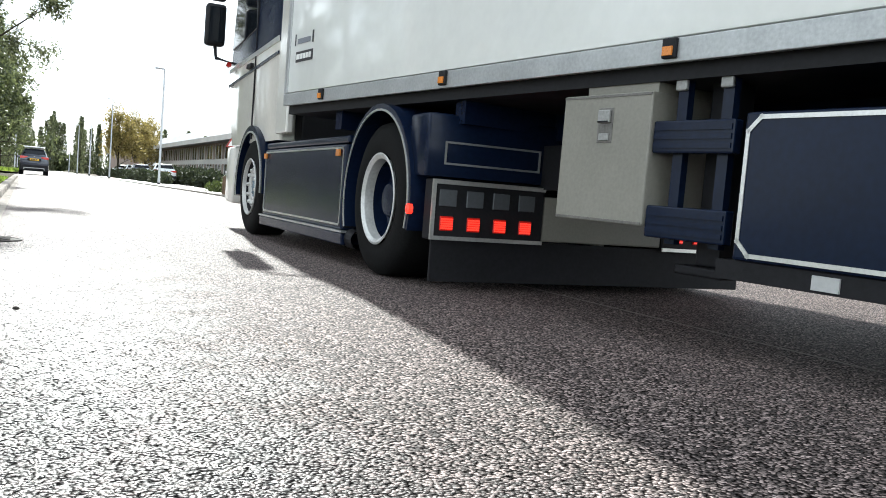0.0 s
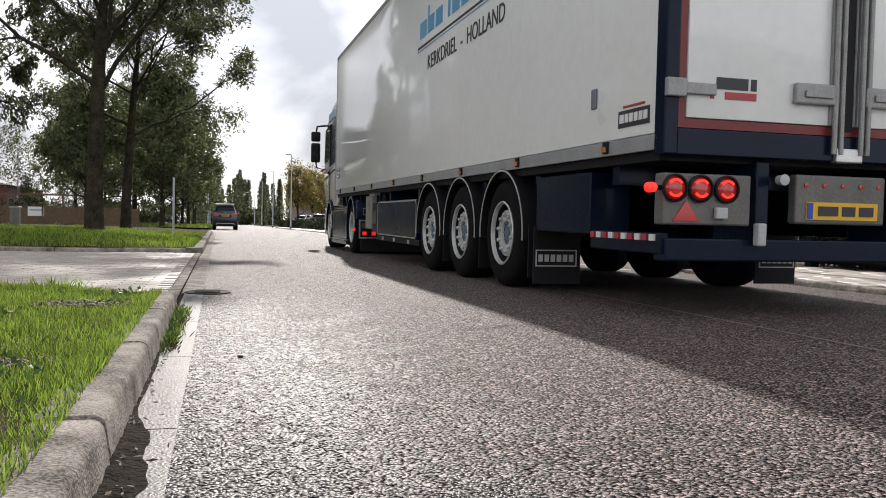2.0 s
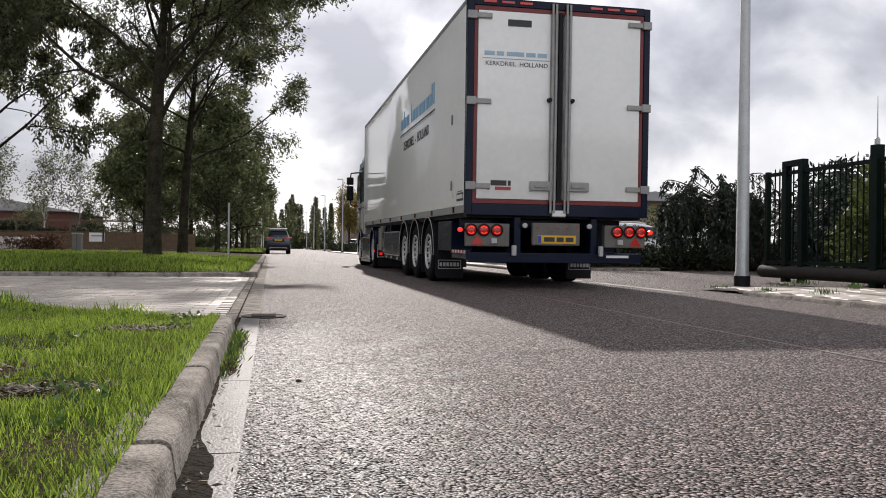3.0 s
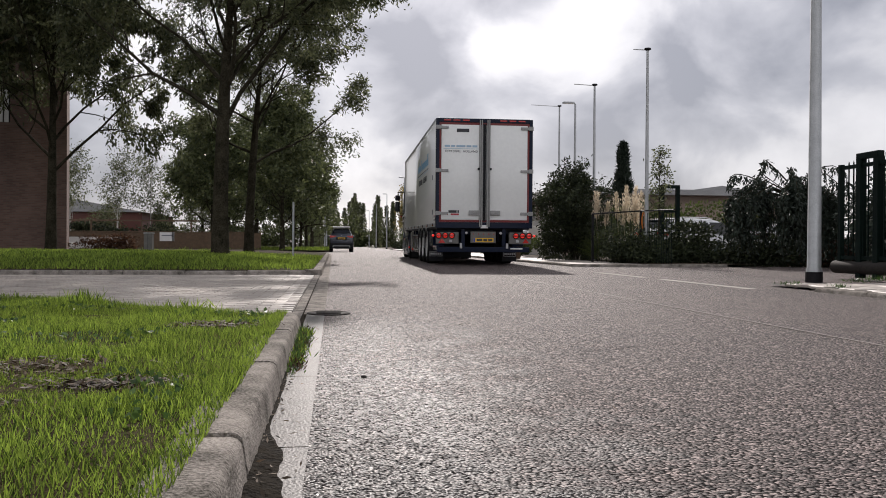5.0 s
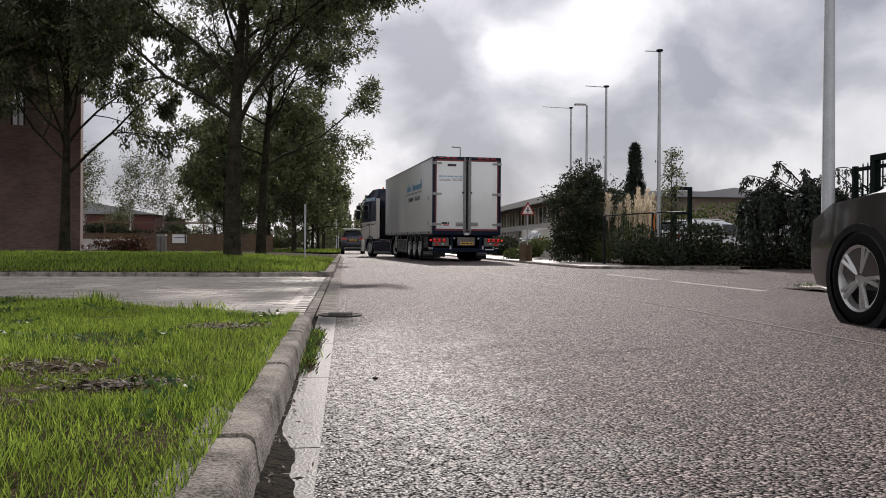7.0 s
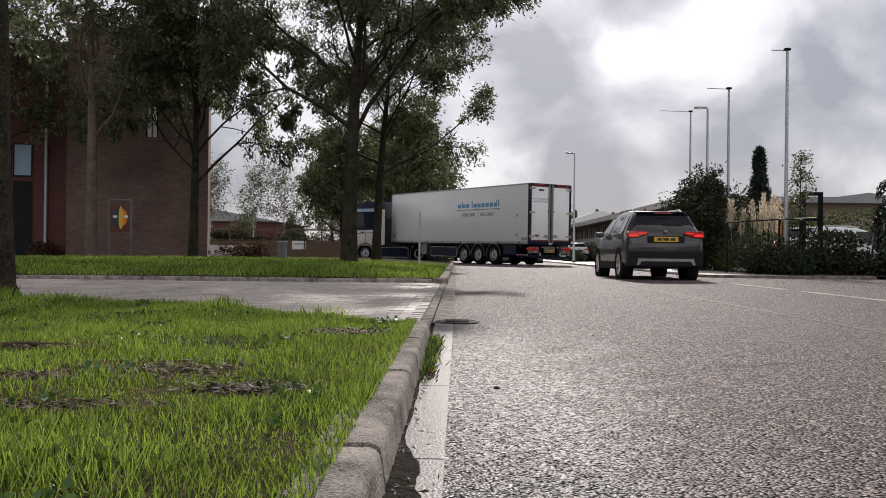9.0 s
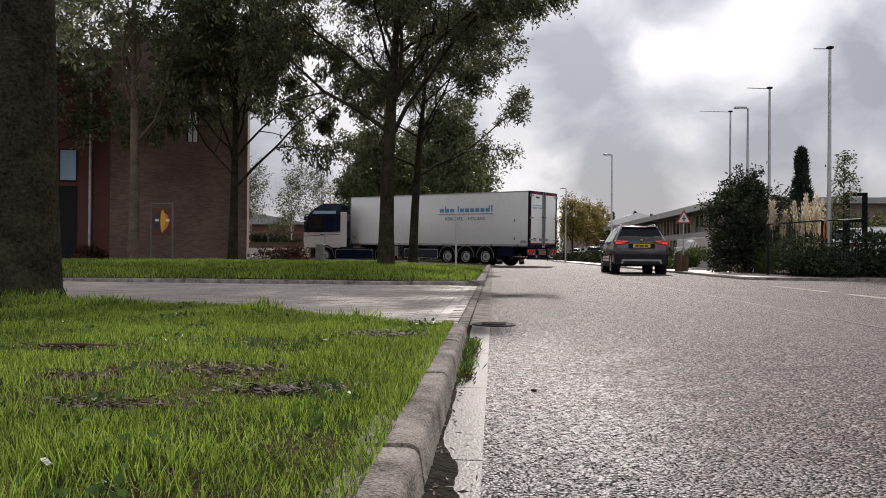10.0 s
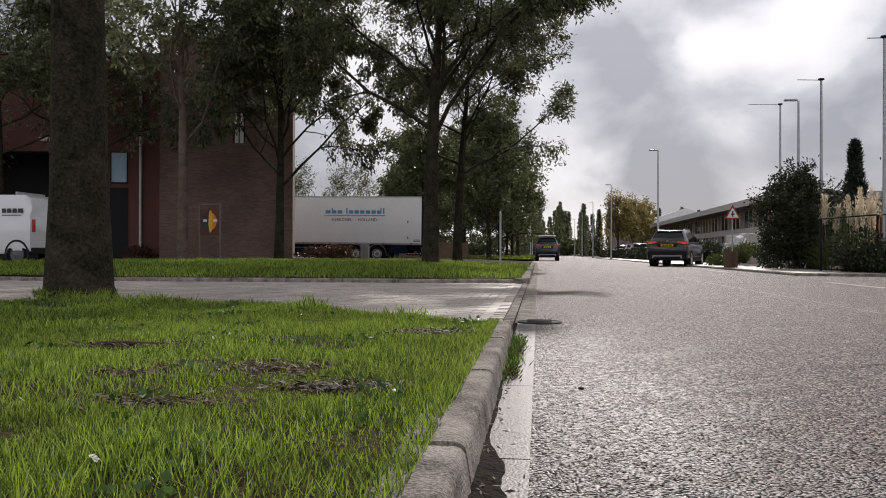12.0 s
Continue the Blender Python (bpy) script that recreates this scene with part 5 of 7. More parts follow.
def make_car(name, m, label, paint, L=4.36, W=1.84, H=1.60, estate=True, lit=False, group=""):
    """A car with its tail at y = 0 and its nose at y = L."""
    t = thing(name, m, label, "car", group)
    k, w = L / 4.36, W / 2
    hs = H / 1.60
    rows = [(0.0, 0.50, 0.86, 0.84, 0.88, 0.80, 0.84), (0.03, 0.40, 0.98, 0.88, 0.94, 0.84, 0.96), (0.10, 0.33, 1.14, 0.90, 0.975, 0.84, 1.0), (0.22, 0.30, 1.24, 0.90, 0.99, 0.80, 1.0),
            (0.42, 0.26, 1.50, 0.90, 1.0, 0.69, 1.01), (0.62, 0.24, 1.57, 0.90, 1.0, 0.68, 1.01), (1.4, 0.22, 1.60, 0.90, 1.0, 0.69, 1.0), (2.2, 0.22, 1.585, 0.90, 1.0, 0.69, 0.985), (2.62, 0.22, 1.50, 0.90, 1.0, 0.68, 0.975),
            (3.05, 0.22, 1.22, 0.90, 1.0, 0.74, 0.97), (3.35, 0.22, 1.04, 0.90, 0.995, 0.84, 0.965), (3.9, 0.23, 0.97, 0.90, 0.97, 0.80, 0.92), (4.25, 0.26, 0.86, 0.84, 0.90, 0.72, 0.80), (4.36, 0.34, 0.72, 0.70, 0.76, 0.62, 0.66)]
    bm = bmesh.new()
    loft(bm, [car_ring(y * k, zb, zt * hs, wb * w, wm * w, wt * w, wa * hs) for y, zb, zt, wb, wm, wt, wa in rows])
    body = smooth(part("body", bm, paint, t), 32)
    # glass
    bm = bmesh.new()
    a, b = (0.235 * k, 1.215 * hs), (0.425 * k, 1.49 * hs)
    vs = [(-0.77 * w, a[0], a[1]), (0.77 * w, a[0], a[1]), (0.64 * w, b[0], b[1]), (-0.64 * w, b[0], b[1])]
    loft(bm, [[(x, y - 0.03, z + 0.005) for x, y, z in vs], [(x, y + 0.05, z - 0.02) for x, y, z in vs]])
    part("rear_window", bm, DARKGLASS, t, "dark tinted rear window")
    part("spoiler", boxes((-0.67 * w, 0.67 * w, 0.34 * k, 0.56 * k, 1.525 * hs, 1.55 * hs), bevel=0.010), BLACK, t, "black roof spoiler")
    bm = bmesh.new()
    vs = [(-0.70 * w, 3.27 * k, 1.07 * hs), (0.70 * w, 3.27 * k, 1.07 * hs), (0.60 * w, 2.72 * k, 1.46 * hs), (-0.60 * w, 2.72 * k, 1.46 * hs)]
    loft(bm, [[(x, y + 0.03, z + 0.02) for x, y, z in vs], [(x, y - 0.06, z - 0.05) for x, y, z in vs]])
    part("windscreen", bm, DARKGLASS, t)
    for s in (-1, 1):
        for y0, y1, yt0, yt1 in ((0.62, 1.12, 0.78, 1.12), (1.18, 2.02, 1.18, 2.02), (2.10, 3.02, 2.10, 2.62)):
            bm = bmesh.new()
            lo, hi = 0.955 * w, 0.715 * w
            pts = [(lo, y0 * k, 1.06 * hs), (lo, y1 * k, 1.06 * hs), (hi, yt1 * k, 1.46 * hs), (hi, yt0 * k, 1.46 * hs)]
            loft(bm, [[(s * (x + 0.012), y, z) for x, y, z in pts], [(s * (x - 0.05), y, z) for x, y, z in pts]])
            part("side_window", bm, DARKGLASS, t)
        bm = bmesh.new()
        tube(bm, [(s * 0.62 * w, 0.75 * k, 1.57 * hs), (s * 0.63 * w, 0.95 * k, 1.625 * hs), (s * 0.63 * w, 2.0 * k, 1.635 * hs), (s * 0.62 * w, 2.3 * k, 1.58 * hs)], 0.016, 6)
        part("roof_rail", bm, ALU, t, "silver roof rail")
        part("sill_cladding", boxes((*sorted((s * 0.93 * w, s * 1.012 * w)), 1.22 * k, 3.16 * k, 0.22, 0.40), bevel=0.02), BLACK, t, "black lower cladding")
        part("window_strip", boxes((*sorted((s * 0.945 * w, s * 0.985 * w)), 0.62 * k, 3.0 * k, 1.035 * hs, 1.052 * hs), bevel=0.004), STEEL, t, "silver strip under the windows")
        bm = boxes((*sorted((s * w * 0.98, s * (w + 0.17))), 2.75 * k, 2.92 * k, 1.0 * hs, 1.13 * hs), bevel=0.03)
        part("mirror", bm, paint, t)
        bm = bmesh.new()
        prism(bm, [(s * 0.44 * w, 1.045 * hs), (s * 0.48 * w, 1.085 * hs), (s * 0.93 * w, 1.10 * hs), (s * 0.965 * w, 1.06 * hs), (s * 0.96 * w, 0.95 * hs), (s * 0.70 * w, 0.955 * hs)], 0.0, 0.17, "y", 0.012)
        lamp = part("tail_lamp", bm, RED_GLASS, t, "red wrap-around tail lamp")
        if lit:
            part("brake_light", boxes((*sorted((s * 0.72 * w, s * 0.93 * w)), -0.006, -0.001, 0.975 * hs, 1.03 * hs)), RED_LIT, lamp, "lit red brake light")
            part("lamp_bar", boxes((*sorted((s * 0.50 * w, s * 0.70 * w)), -0.006, -0.001, 1.035 * hs, 1.06 * hs)), RED_LIT, lamp, "thin lit red bar")
        part("reflector", boxes((*sorted((s * 0.70 * w, s * 0.88 * w)), -0.014, 0.01, 0.56, 0.60)), RED_GLASS, t)
    bm = boxes((-0.955 * w, 0.955 * w, -0.02, 0.26, 0.28, 0.64), bevel=0.04)
    part("rear_bumper", bm, BLACK, t, "black lower bumper")
    bm = bmesh.new()
    prism(bm, [(-0.74 * w, 0.33), (-0.68 * w, 0.33), (-0.62 * w, 0.41), (0.62 * w, 0.41), (0.68 * w, 0.33), (0.74 * w, 0.33), (0.70 * w, 0.47), (-0.70 * w, 0.47)], -0.032, -0.018, "y")
    part("skid_strip", bm, STEEL, t, "silver bumper strip")
    part("tailgate_crease", boxes((-0.80 * w, 0.80 * w, -0.006, 0.02, 0.735 * hs, 0.75 * hs), bevel=0.004), paint, t)
    plate = part("number_plate", boxes((-0.26, 0.26, -0.018, 0.01, 0.86 * hs, 0.97 * hs)), YELLOW, t, "yellow number plate with bars")
    bars("plate_bar", ((-0.19, -0.10), (-0.07, 0.06), (0.09, 0.19)), 0.885 * hs, 0.945 * hs, "y", -0.019, INK, plate)
    part("plate_recess", boxes((-0.40, 0.40, -0.008, 0.01, 0.83 * hs, 0.985 * hs), bevel=0.003), BLACK, t)
    part("badge", boxes((-0.04, 0.04, 0.03, 0.075, 1.07 * hs, 1.125 * hs)), STEEL, t)
    part("wiper", boxes((-0.05, 0.42, 0.19 * k, 0.21 * k, 1.235 * hs, 1.25 * hs)), BLACK, t)
    if lit:
        part("high_brake_light", boxes((-0.2, 0.2, 0.285 * k, 0.30 * k, 1.505 * hs, 1.525 * hs)), RED_GLASS, t)
    wheels = []
    r = 0.335
    for s in (-1, 1):
        for y in (0.86 * k, 3.5 * k):
            bm = bmesh.new()
            lathe(bm, [(s * (w - 0.26), r + 0.06), (s * (w + 0.004), r + 0.06), (s * (w + 0.004), r + 0.005)], 28, centre=(0, y, r), caps=False)
            part("wheel_arch", bm, BLACK, t, "black wheel arch")
            wh = new("wheel")
            wh.parent, wh.matrix_basis = t, pose(s * (w + 0.006), y, r)
            bm = bmesh.new()
            lathe(bm, [(-s * 0.22, r * 0.6), (-s * 0.22, r * 0.95), (-s * 0.18, r), (-s * 0.03, r), (s * 0.0, r * 0.92), (s * 0.003, r * 0.76), (-s * 0.01, r * 0.70)], 32, caps=False)
            smooth(part("tyre", bm, RUBBER, wh), 50)
            bm = bmesh.new()
            lathe(bm, [(-s * 0.005, r * 0.72), (-s * 0.015, r * 0.66), (-s * 0.06, r * 0.62)], 28, caps=False)
            for q in range(5):
                a = 2 * math.pi * q / 5
                for da in (-0.13, 0.13):
                    tube(bm, [(-s * 0.03, r * 0.12 * math.cos(a), r * 0.12 * math.sin(a)), (-s * 0.018, r * 0.68 * math.cos(a + da), r * 0.68 * math.sin(a + da))], 0.02, 5)
            lathe(bm, [(-s * 0.04, r * 0.2), (-s * 0.02, r * 0.17), (-s * 0.015, 0)], 16, caps=False)
            smooth(part("rim", bm, ALU, wh, "alloy rim with split spokes"), 40)
            bm = bmesh.new()
            lathe(bm, [(-s * 0.07, r * 0.70), (-s * 0.075, 0.0)], 24, caps=False)
            part("brake_disc", bm, BLACK, wh)
            wheels.append((wh, s * (w + 0.006), y, r, r))
    return t, wheels


car, car_wheels = make_car("car", pose(4.6, -55, 0), "dark brown-grey sport utility car with silver roof rails, braking", BROWN_CAR, W=1.70, H=1.55, lit=True)
parked, _ = make_car("parked_car", pose(0.78, 59.5, 0), "dark people carrier parked at the kerb", DARK_CAR, 4.4, 1.72, 1.72)
part("roof_box", boxes((-0.62, 0.62, 0.7, 2.2, 1.76, 1.84), bevel=0.03), SIGN_WHITE, parked, "white roof box")
for x, y, h, paint, lab in ((10.75, 26.4, -74, WHITE_CAR, "white parked car behind the shrubs"), (15.8, 29.3, -75, WHITE_CAR, "white parked hatchback in the yard"), (18.3, 33.0, -75, DARK_CAR, "dark blue parked car in the yard"),
                            (10.9, 41.0, 4, WHITE_CAR, "white parked van beside the pavement"), (9.8, 66, 0, WHITE_CAR, "white car parked at the roadside"), (9.8, 80, 0, DARK_CAR, "dark car parked at the roadside"),
                            (10.2, 90, 0, WHITE_CAR, "white car parked far down the road"), (10.2, 100, 0, WHITE_CAR, "white car parked far down the road")):
    make_car("parked_car", pose(x, y, 0, 0, 0, h), lab, paint, 4.2, 1.76, 1.5, group="parked cars")


def make_van(m):
    """A white panel van, side on; its tail at y = 0."""
    t = thing("delivery_van", m, "dirty white panel van with a small dark company mark", "van")
    def ring(y, zt, wt):
        half = [(0.86, 0.35), (0.95, 0.5), (0.955, 1.1), (0.93, 1.35), (wt, zt - 0.08), (wt * 0.9, zt)]
        return [(x, y, z) for x, z in half] + [(-x, y, z) for x, z in reversed(half)]
    bm = bmesh.new()
    loft(bm, [ring(0.0, 1.42, 0.82), ring(0.04, 1.70, 0.79), ring(0.14, 1.90, 0.78), ring(0.32, 1.99, 0.80), ring(3.1, 2.0, 0.82), ring(3.6, 1.93, 0.80), ring(4.25, 1.45, 0.86), ring(4.8, 1.40, 0.84), ring(4.95, 1.38, 0.8)])
    smooth(part("body", bm, WHITE_CAR, t), 35)
    for s in (-1, 1):
        for y in (0.44, 3.6):
            bm = bmesh.new()
            lathe(bm, [(s * 0.70, 0.40), (s * 0.958, 0.40), (s * 0.958, 0.34)], 26, centre=(0, y, 0.34), caps=False)
            part("wheel_arch", bm, BLACK, t)
            w = new("wheel")
            w.parent, w.matrix_basis = t, pose(s * 0.95, y, 0.34)
            bm = bmesh.new()
            lathe(bm, [(-s * 0.2, 0.2), (-s * 0.2, 0.33), (-s * 0.02, 0.335), (0, 0.30), (0, 0.24), (-s * 0.02, 0.22)], 28, caps=False)
            smooth(part("tyre", bm, RUBBER, w), 50)
            bm = bmesh.new()
            lathe(bm, [(-s * 0.01, 0.225), (-s * 0.04, 0.18), (-s * 0.03, 0.0)], 24, caps=False)
            part("rim", bm, SMOKED, w)
        bars("company_mark", ((0.25, 0.42), (0.46, 0.60), (0.64, 0.78), (0.82, 0.95)), 1.48, 1.60, "x", s * 0.925, INK, t, "dark company mark kept as bars")
        bars("company_mark", ((0.3, 0.95),), 1.40, 1.43, "x", s * 0.935, GREY_PRINT, t)
        part("side_rail", boxes((*sorted((s * 0.95, s * 0.97)), 1.5, 3.4, 0.55, 0.62)), BLACK, t)
        bm = boxes((*sorted((s * 0.72, s * 0.86)), -0.03, 0.01, 0.95, 1.30), bevel=0.008)
        part("tail_lamp", bm, RED_GLASS, t)
    part("rear_bumper", boxes((-0.9, 0.9, -0.06, 0.15, 0.34, 0.52), bevel=0.03), BLACK, t)
    for y in (0.6, 2.2):
        part("roof_bar", boxes((-0.7, 0.7, y, y + 0.06, 2.0, 2.08)), GALV, t)
    return t


make_van(pose(-15.42, 24.6, 0.105, 0, 0, 90) @ Matrix.Diagonal((1.05, 1.0, 1.12, 1)))


# ---- trees, shrubs and grass ----
def leaf_quads(points, dirs, length, width, droop, rng):
    """Pointed leaves: (n, 4, 3) corners from anchor points and rough directions."""
    n = len(points)
    d = dirs + rng.normal(0, 0.75, (n, 3)) + np.array([0, 0, -droop])
    d /= np.linalg.norm(d, axis=1)[:, None] + 1e-9
    s = np.cross(d, rng.normal(0, 1, (n, 3)))
    s /= np.linalg.norm(s, axis=1)[:, None] + 1e-9
    ln = length * rng.uniform(0.65, 1.25, n)[:, None]
    wd = width * rng.uniform(0.7, 1.25, n)[:, None]
    return np.stack([points, points + d * ln * 0.45 + s * wd / 2, points + d * ln, points + d * ln * 0.45 - s * wd / 2], axis=1)


def make_tree(name, m, label, seed, height, r0, fork, spread, leaves, leaf=(0.20, 0.07), material=LEAF, droop=0.5, limbs=14, rise=(35, 65), lean=(0.0, 0.0), bark=BARK, twig_len=0.8, group=""):
    """A tapered trunk with limbs, and a crown of single leaves hung along its twigs."""
    t = thing(name, m, label, "tree", group)
    rnd, rng = random.Random(seed), np.random.default_rng(seed)
    bm = bmesh.new()
    top = Vector((lean[0] * height, lean[1] * height, height * 0.93))
    trunk, n = [], 9
    for i in range(n + 1):
        u = i / n
        trunk.append(Vector((top.x * u**1.5 + 0.10 * height / 10 * math.sin(3 * u + seed) * u, top.y * u**1.5 + 0.10 * height / 10 * math.cos(2.4 * u + seed) * u, top.z * u)))
    uf = min(0.75, fork / height + 0.12)
    radii = [r0 * (1.25 if i == 0 else 1.0) * (1 - 0.32 * (i / n) / uf if i / n < uf else 0.66 * max(0.05, (1 - i / n) / (1 - uf)) ** 0.8) for i in range(n + 1)]
    tube(bm, [trunk[0] - Vector((0, 0, 0.15)), trunk[0] + Vector((0, 0, 0.12))] + trunk[1:], [r0 * 1.5, r0 * 1.12] + radii[1:], 12)
    anchors, ways, fill = [], [], []

    def along(u):
        k = min(int(u * n), n - 1)
        return trunk[k].lerp(trunk[k + 1], u * n - k), radii[k]

    def branch(p, d, length, r, level, lush=1.0):
        pts, rr, q = [p], [r], d.copy()
        steps = 5 if level < 2 else 3
        for i in range(steps):
            q = (q + Vector((rnd.gauss(0, 0.17), rnd.gauss(0, 0.17), rnd.gauss((0.05, -0.07 * droop, -0.16 * droop)[level], 0.13)))).normalized()
            pts.append(pts[-1] + q * length / steps)
            rr.append(r * (1 - 0.8 * (i + 1) / steps))
        tube(bm, pts, rr, 6 if level == 0 else 4 if level == 1 else 3)
        if level == 2:
            for i in range(5):
                u = (i + rnd.random()) / 5
                k = min(int(u * steps), steps - 1)
                anchors.append(pts[k].lerp(pts[k + 1], u * steps - k))
                ways.append(q)
                fill.append(lush * (0.25 + 0.4 * i))
            return
        kids = (6, 5)[level]
        for i in range(kids):
            u = 0.28 + 0.72 * (i + rnd.random()) / kids
            k = min(int(u * steps), steps - 1)
            b = pts[k].lerp(pts[k + 1], u * steps - k)
            side = Vector((rnd.gauss(0, 1), rnd.gauss(0, 1), rnd.gauss(0.15, 0.6))).normalized()
            branch(b, (q * 0.75 + side * 0.8).normalized(), length * rnd.uniform(0.38, 0.55) if level == 0 else twig_len * rnd.uniform(0.6, 1.3), rr[k] * 0.55, level + 1, lush if level else rnd.choice((0.08, 0.5, 0.9, 1.5, 2.2)))

    for i in range(limbs):
        u = fork / height + (1 - fork / height) * ((i + 0.5 * rnd.random()) / limbs) ** 0.9
        u = min(u, 0.985)
        p, r = along(u)
        a = 2.4 * i + rnd.uniform(-0.4, 0.4)
        el = radians(rnd.uniform(*rise) * (0.7 + 0.5 * u))
        d = Vector((math.cos(a) * math.cos(el), math.sin(a) * math.cos(el), math.sin(el)))
        reach = spread * (1.05 - 0.62 * max(0, u - fork / height)) * rnd.uniform(0.75, 1.15)
        branch(p, d, reach, max(0.02, r * 0.40), 0)
    smooth(part("trunk", bm, bark, t, "grey-brown bark trunk and limbs"), 60)
    an, wy = np.array([tuple(v) for v in anchors]), np.array([tuple(v) for v in ways])
    odds = np.array(fill) * rng.uniform(0.3, 1.7, len(fill))
    pick = rng.choice(len(an), leaves, p=odds / odds.sum())
    pts = an[pick] + rng.normal(0, 0.125 * (twig_len / 0.8), (leaves, 3)) * (1, 1, 1.25)
    me = quads_mesh("crown", leaf_quads(pts, wy[pick] * 0.6, leaf[0], leaf[1], droop, rng), material)
    crown = new("crown", me)
    crown.parent = t
    tagged(crown, "uneven crown of small leaves", kind="stuff")
    return t


def make_shrub(name, m, label, seed, w, d, h, leaves, leaf=(0.12, 0.06), material=LEAF_DARK, lobes=9, stems=8, droop=0.1, group="", category="shrub", lobe=(0.22, 0.34)):
    """Stems and a lobed cloud of leaves."""
    t = thing(name, m, label, category, group)
    rnd, rng = random.Random(seed), np.random.default_rng(seed)
    bm = bmesh.new()
    centres = []
    for i in range(lobes):
        c = Vector((rnd.uniform(-0.36, 0.36) * w, rnd.uniform(-0.36, 0.36) * d, (rnd.uniform(0.08, 0.35) if i % 3 == 0 else rnd.uniform(0.25, 0.80)) * h))
        centres.append((c, rnd.uniform(*lobe)))
    for i in range(stems):
        c = centres[i % lobes][0]
        tube(bm, [(c.x * 0.3, c.y * 0.3, -0.1), (c.x * 0.6, c.y * 0.6, c.z * 0.5), (c.x, c.y, c.z)], [0.018, 0.012, 0.005], 5)
    part("stem", bm, BARK, t)
    which = rng.integers(0, lobes, leaves)
    v = rng.normal(0, 1, (leaves, 3))
    v /= np.linalg.norm(v, axis=1)[:, None]
    rad = rng.uniform(0.35, 1.08, leaves)[:, None] ** 0.6
    cs = np.array([tuple(c[0]) for c in centres])[which]
    rs = np.array([c[1] for c in centres])[which][:, None]
    pts = cs + v * rad * rs * np.array([w, d, h])
    pts[:, 2] = np.abs(pts[:, 2]) + 0.03
    ob = new("foliage", quads_mesh("foliage", leaf_quads(pts, v, leaf[0], leaf[1], droop, rng), material))
    ob.parent = t
    tagged(ob, "dense mass of leaves", kind="stuff")
    return t


def make_column(name, m, label, seed, h, r, n, leaf, material, group=""):
    """A slim column of short upswept sprays, tapering to an uneven tip."""
    t = thing(name, m, label, "tree", group)
    rng = np.random.default_rng(seed)
    part("trunk", tube(bmesh.new(), [(0, 0, -0.1), (0.02, 0, h * 0.5), (0, 0, h * 0.96)], [0.16 * r, 0.1 * r, 0.02 * r], 7), BARK, t)
    u = rng.uniform(0.05, 1.0, n)
    ang = rng.uniform(0, 2 * math.pi, n)
    prof = r * np.minimum(1.0, 3.0 * u) * (1.02 - u) ** 0.6 * (1 + 0.3 * np.sin(u * 23 + ang * 2))
    rad = prof * rng.uniform(0.2, 1.1, n) ** 0.5
    pts = np.stack([rad * np.cos(ang), rad * np.sin(ang), u * h], 1)
    ways = np.stack([np.cos(ang) * 0.5, np.sin(ang) * 0.5, np.full(n, 1.3)], 1)
    ob = new("foliage", quads_mesh("foliage", leaf_quads(pts, ways, leaf[0], leaf[1], -0.2, rng), material))
    ob.parent = t
    tagged(ob, "dense upswept sprays", kind="stuff")
    return t


# street trees on the verges
oak = make_tree("street_tree", pose(-3.15, 25.0, 0.18, 0, 0, 0), "tall ash tree with a forked grey trunk on the mown verge", 11, 11.0, 0.25, 4.0, 5.9, 62000, (0.18, 0.058), lean=(0.03, 0.0), limbs=22, rise=(14, 60), group="verge trees")
slim = make_tree("street_tree", pose(-3.1, 33.0, 0.2), "slender ash tree with a bent trunk on the mown verge", 12, 10.5, 0.19, 3.6, 5.4, 42000, (0.18, 0.058), lean=(0.05, 0.0), limbs=18, rise=(14, 58), group="verge trees")
make_tree("street_tree", pose(-9.55, 30.0, 0.2), "dark ash tree before the brick gable", 13, 9.8, 0.19, 2.9, 5.0, 62000, (0.20, 0.07), lean=(0.0, 0.0), limbs=22, rise=(36, 66), droop=0.9, group="verge trees")
make_tree("street_tree", pose(-11.8, 26.5, 0.2), "pruned tree with a pale grey trunk by the sign board", 14, 10.5, 0.19, 4.2, 4.2, 5000, (0.26, 0.10), limbs=14, rise=(35, 70), bark=PALE_BARK, group="verge trees")
make_tree("street_tree", pose(-4.74, 8.05, 0.05), "big old tree trunk with mossy bark in the near grass", 15, 11.5, 0.315, 5.4, 4.2, 3500, (0.22, 0.08), limbs=15, rise=(5, 50), droop=0.9, group="verge trees")
make_tree("street_tree", pose(-18.4, 31.5, 0.2), "dark leafy tree before the loading bay", 16, 10.0, 0.18, 4.2, 4.2, 9000, (0.25, 0.09), limbs=16, rise=(10, 50), group="verge trees")
make_tree("street_tree", pose(-20.5, 29.5, 0.2), "dark leafy tree beside the loading bay", 46, 9.6, 0.18, 4.2, 4.4, 14000, (0.25, 0.09), limbs=14, rise=(10, 50), group="verge trees")
avenue = make_tree("avenue_tree", pose(-3.4, 59.5, 0.12), "dense dark lime tree in the avenue", 21, 10.0, 0.18, 1.9, 3.5, 19000, (0.28, 0.13), LEAF_AVENUE, limbs=20, rise=(25, 65), twig_len=1.0, group="avenue trees")
full = make_tree("avenue_tree", pose(-8.5, 61.5, 0.12), "dense dark lime tree behind the side street", 22, 9.2, 0.17, 1.5, 3.9, 19000, (0.28, 0.13), LEAF_AVENUE, limbs=20, rise=(15, 65), twig_len=1.0, group="avenue trees")
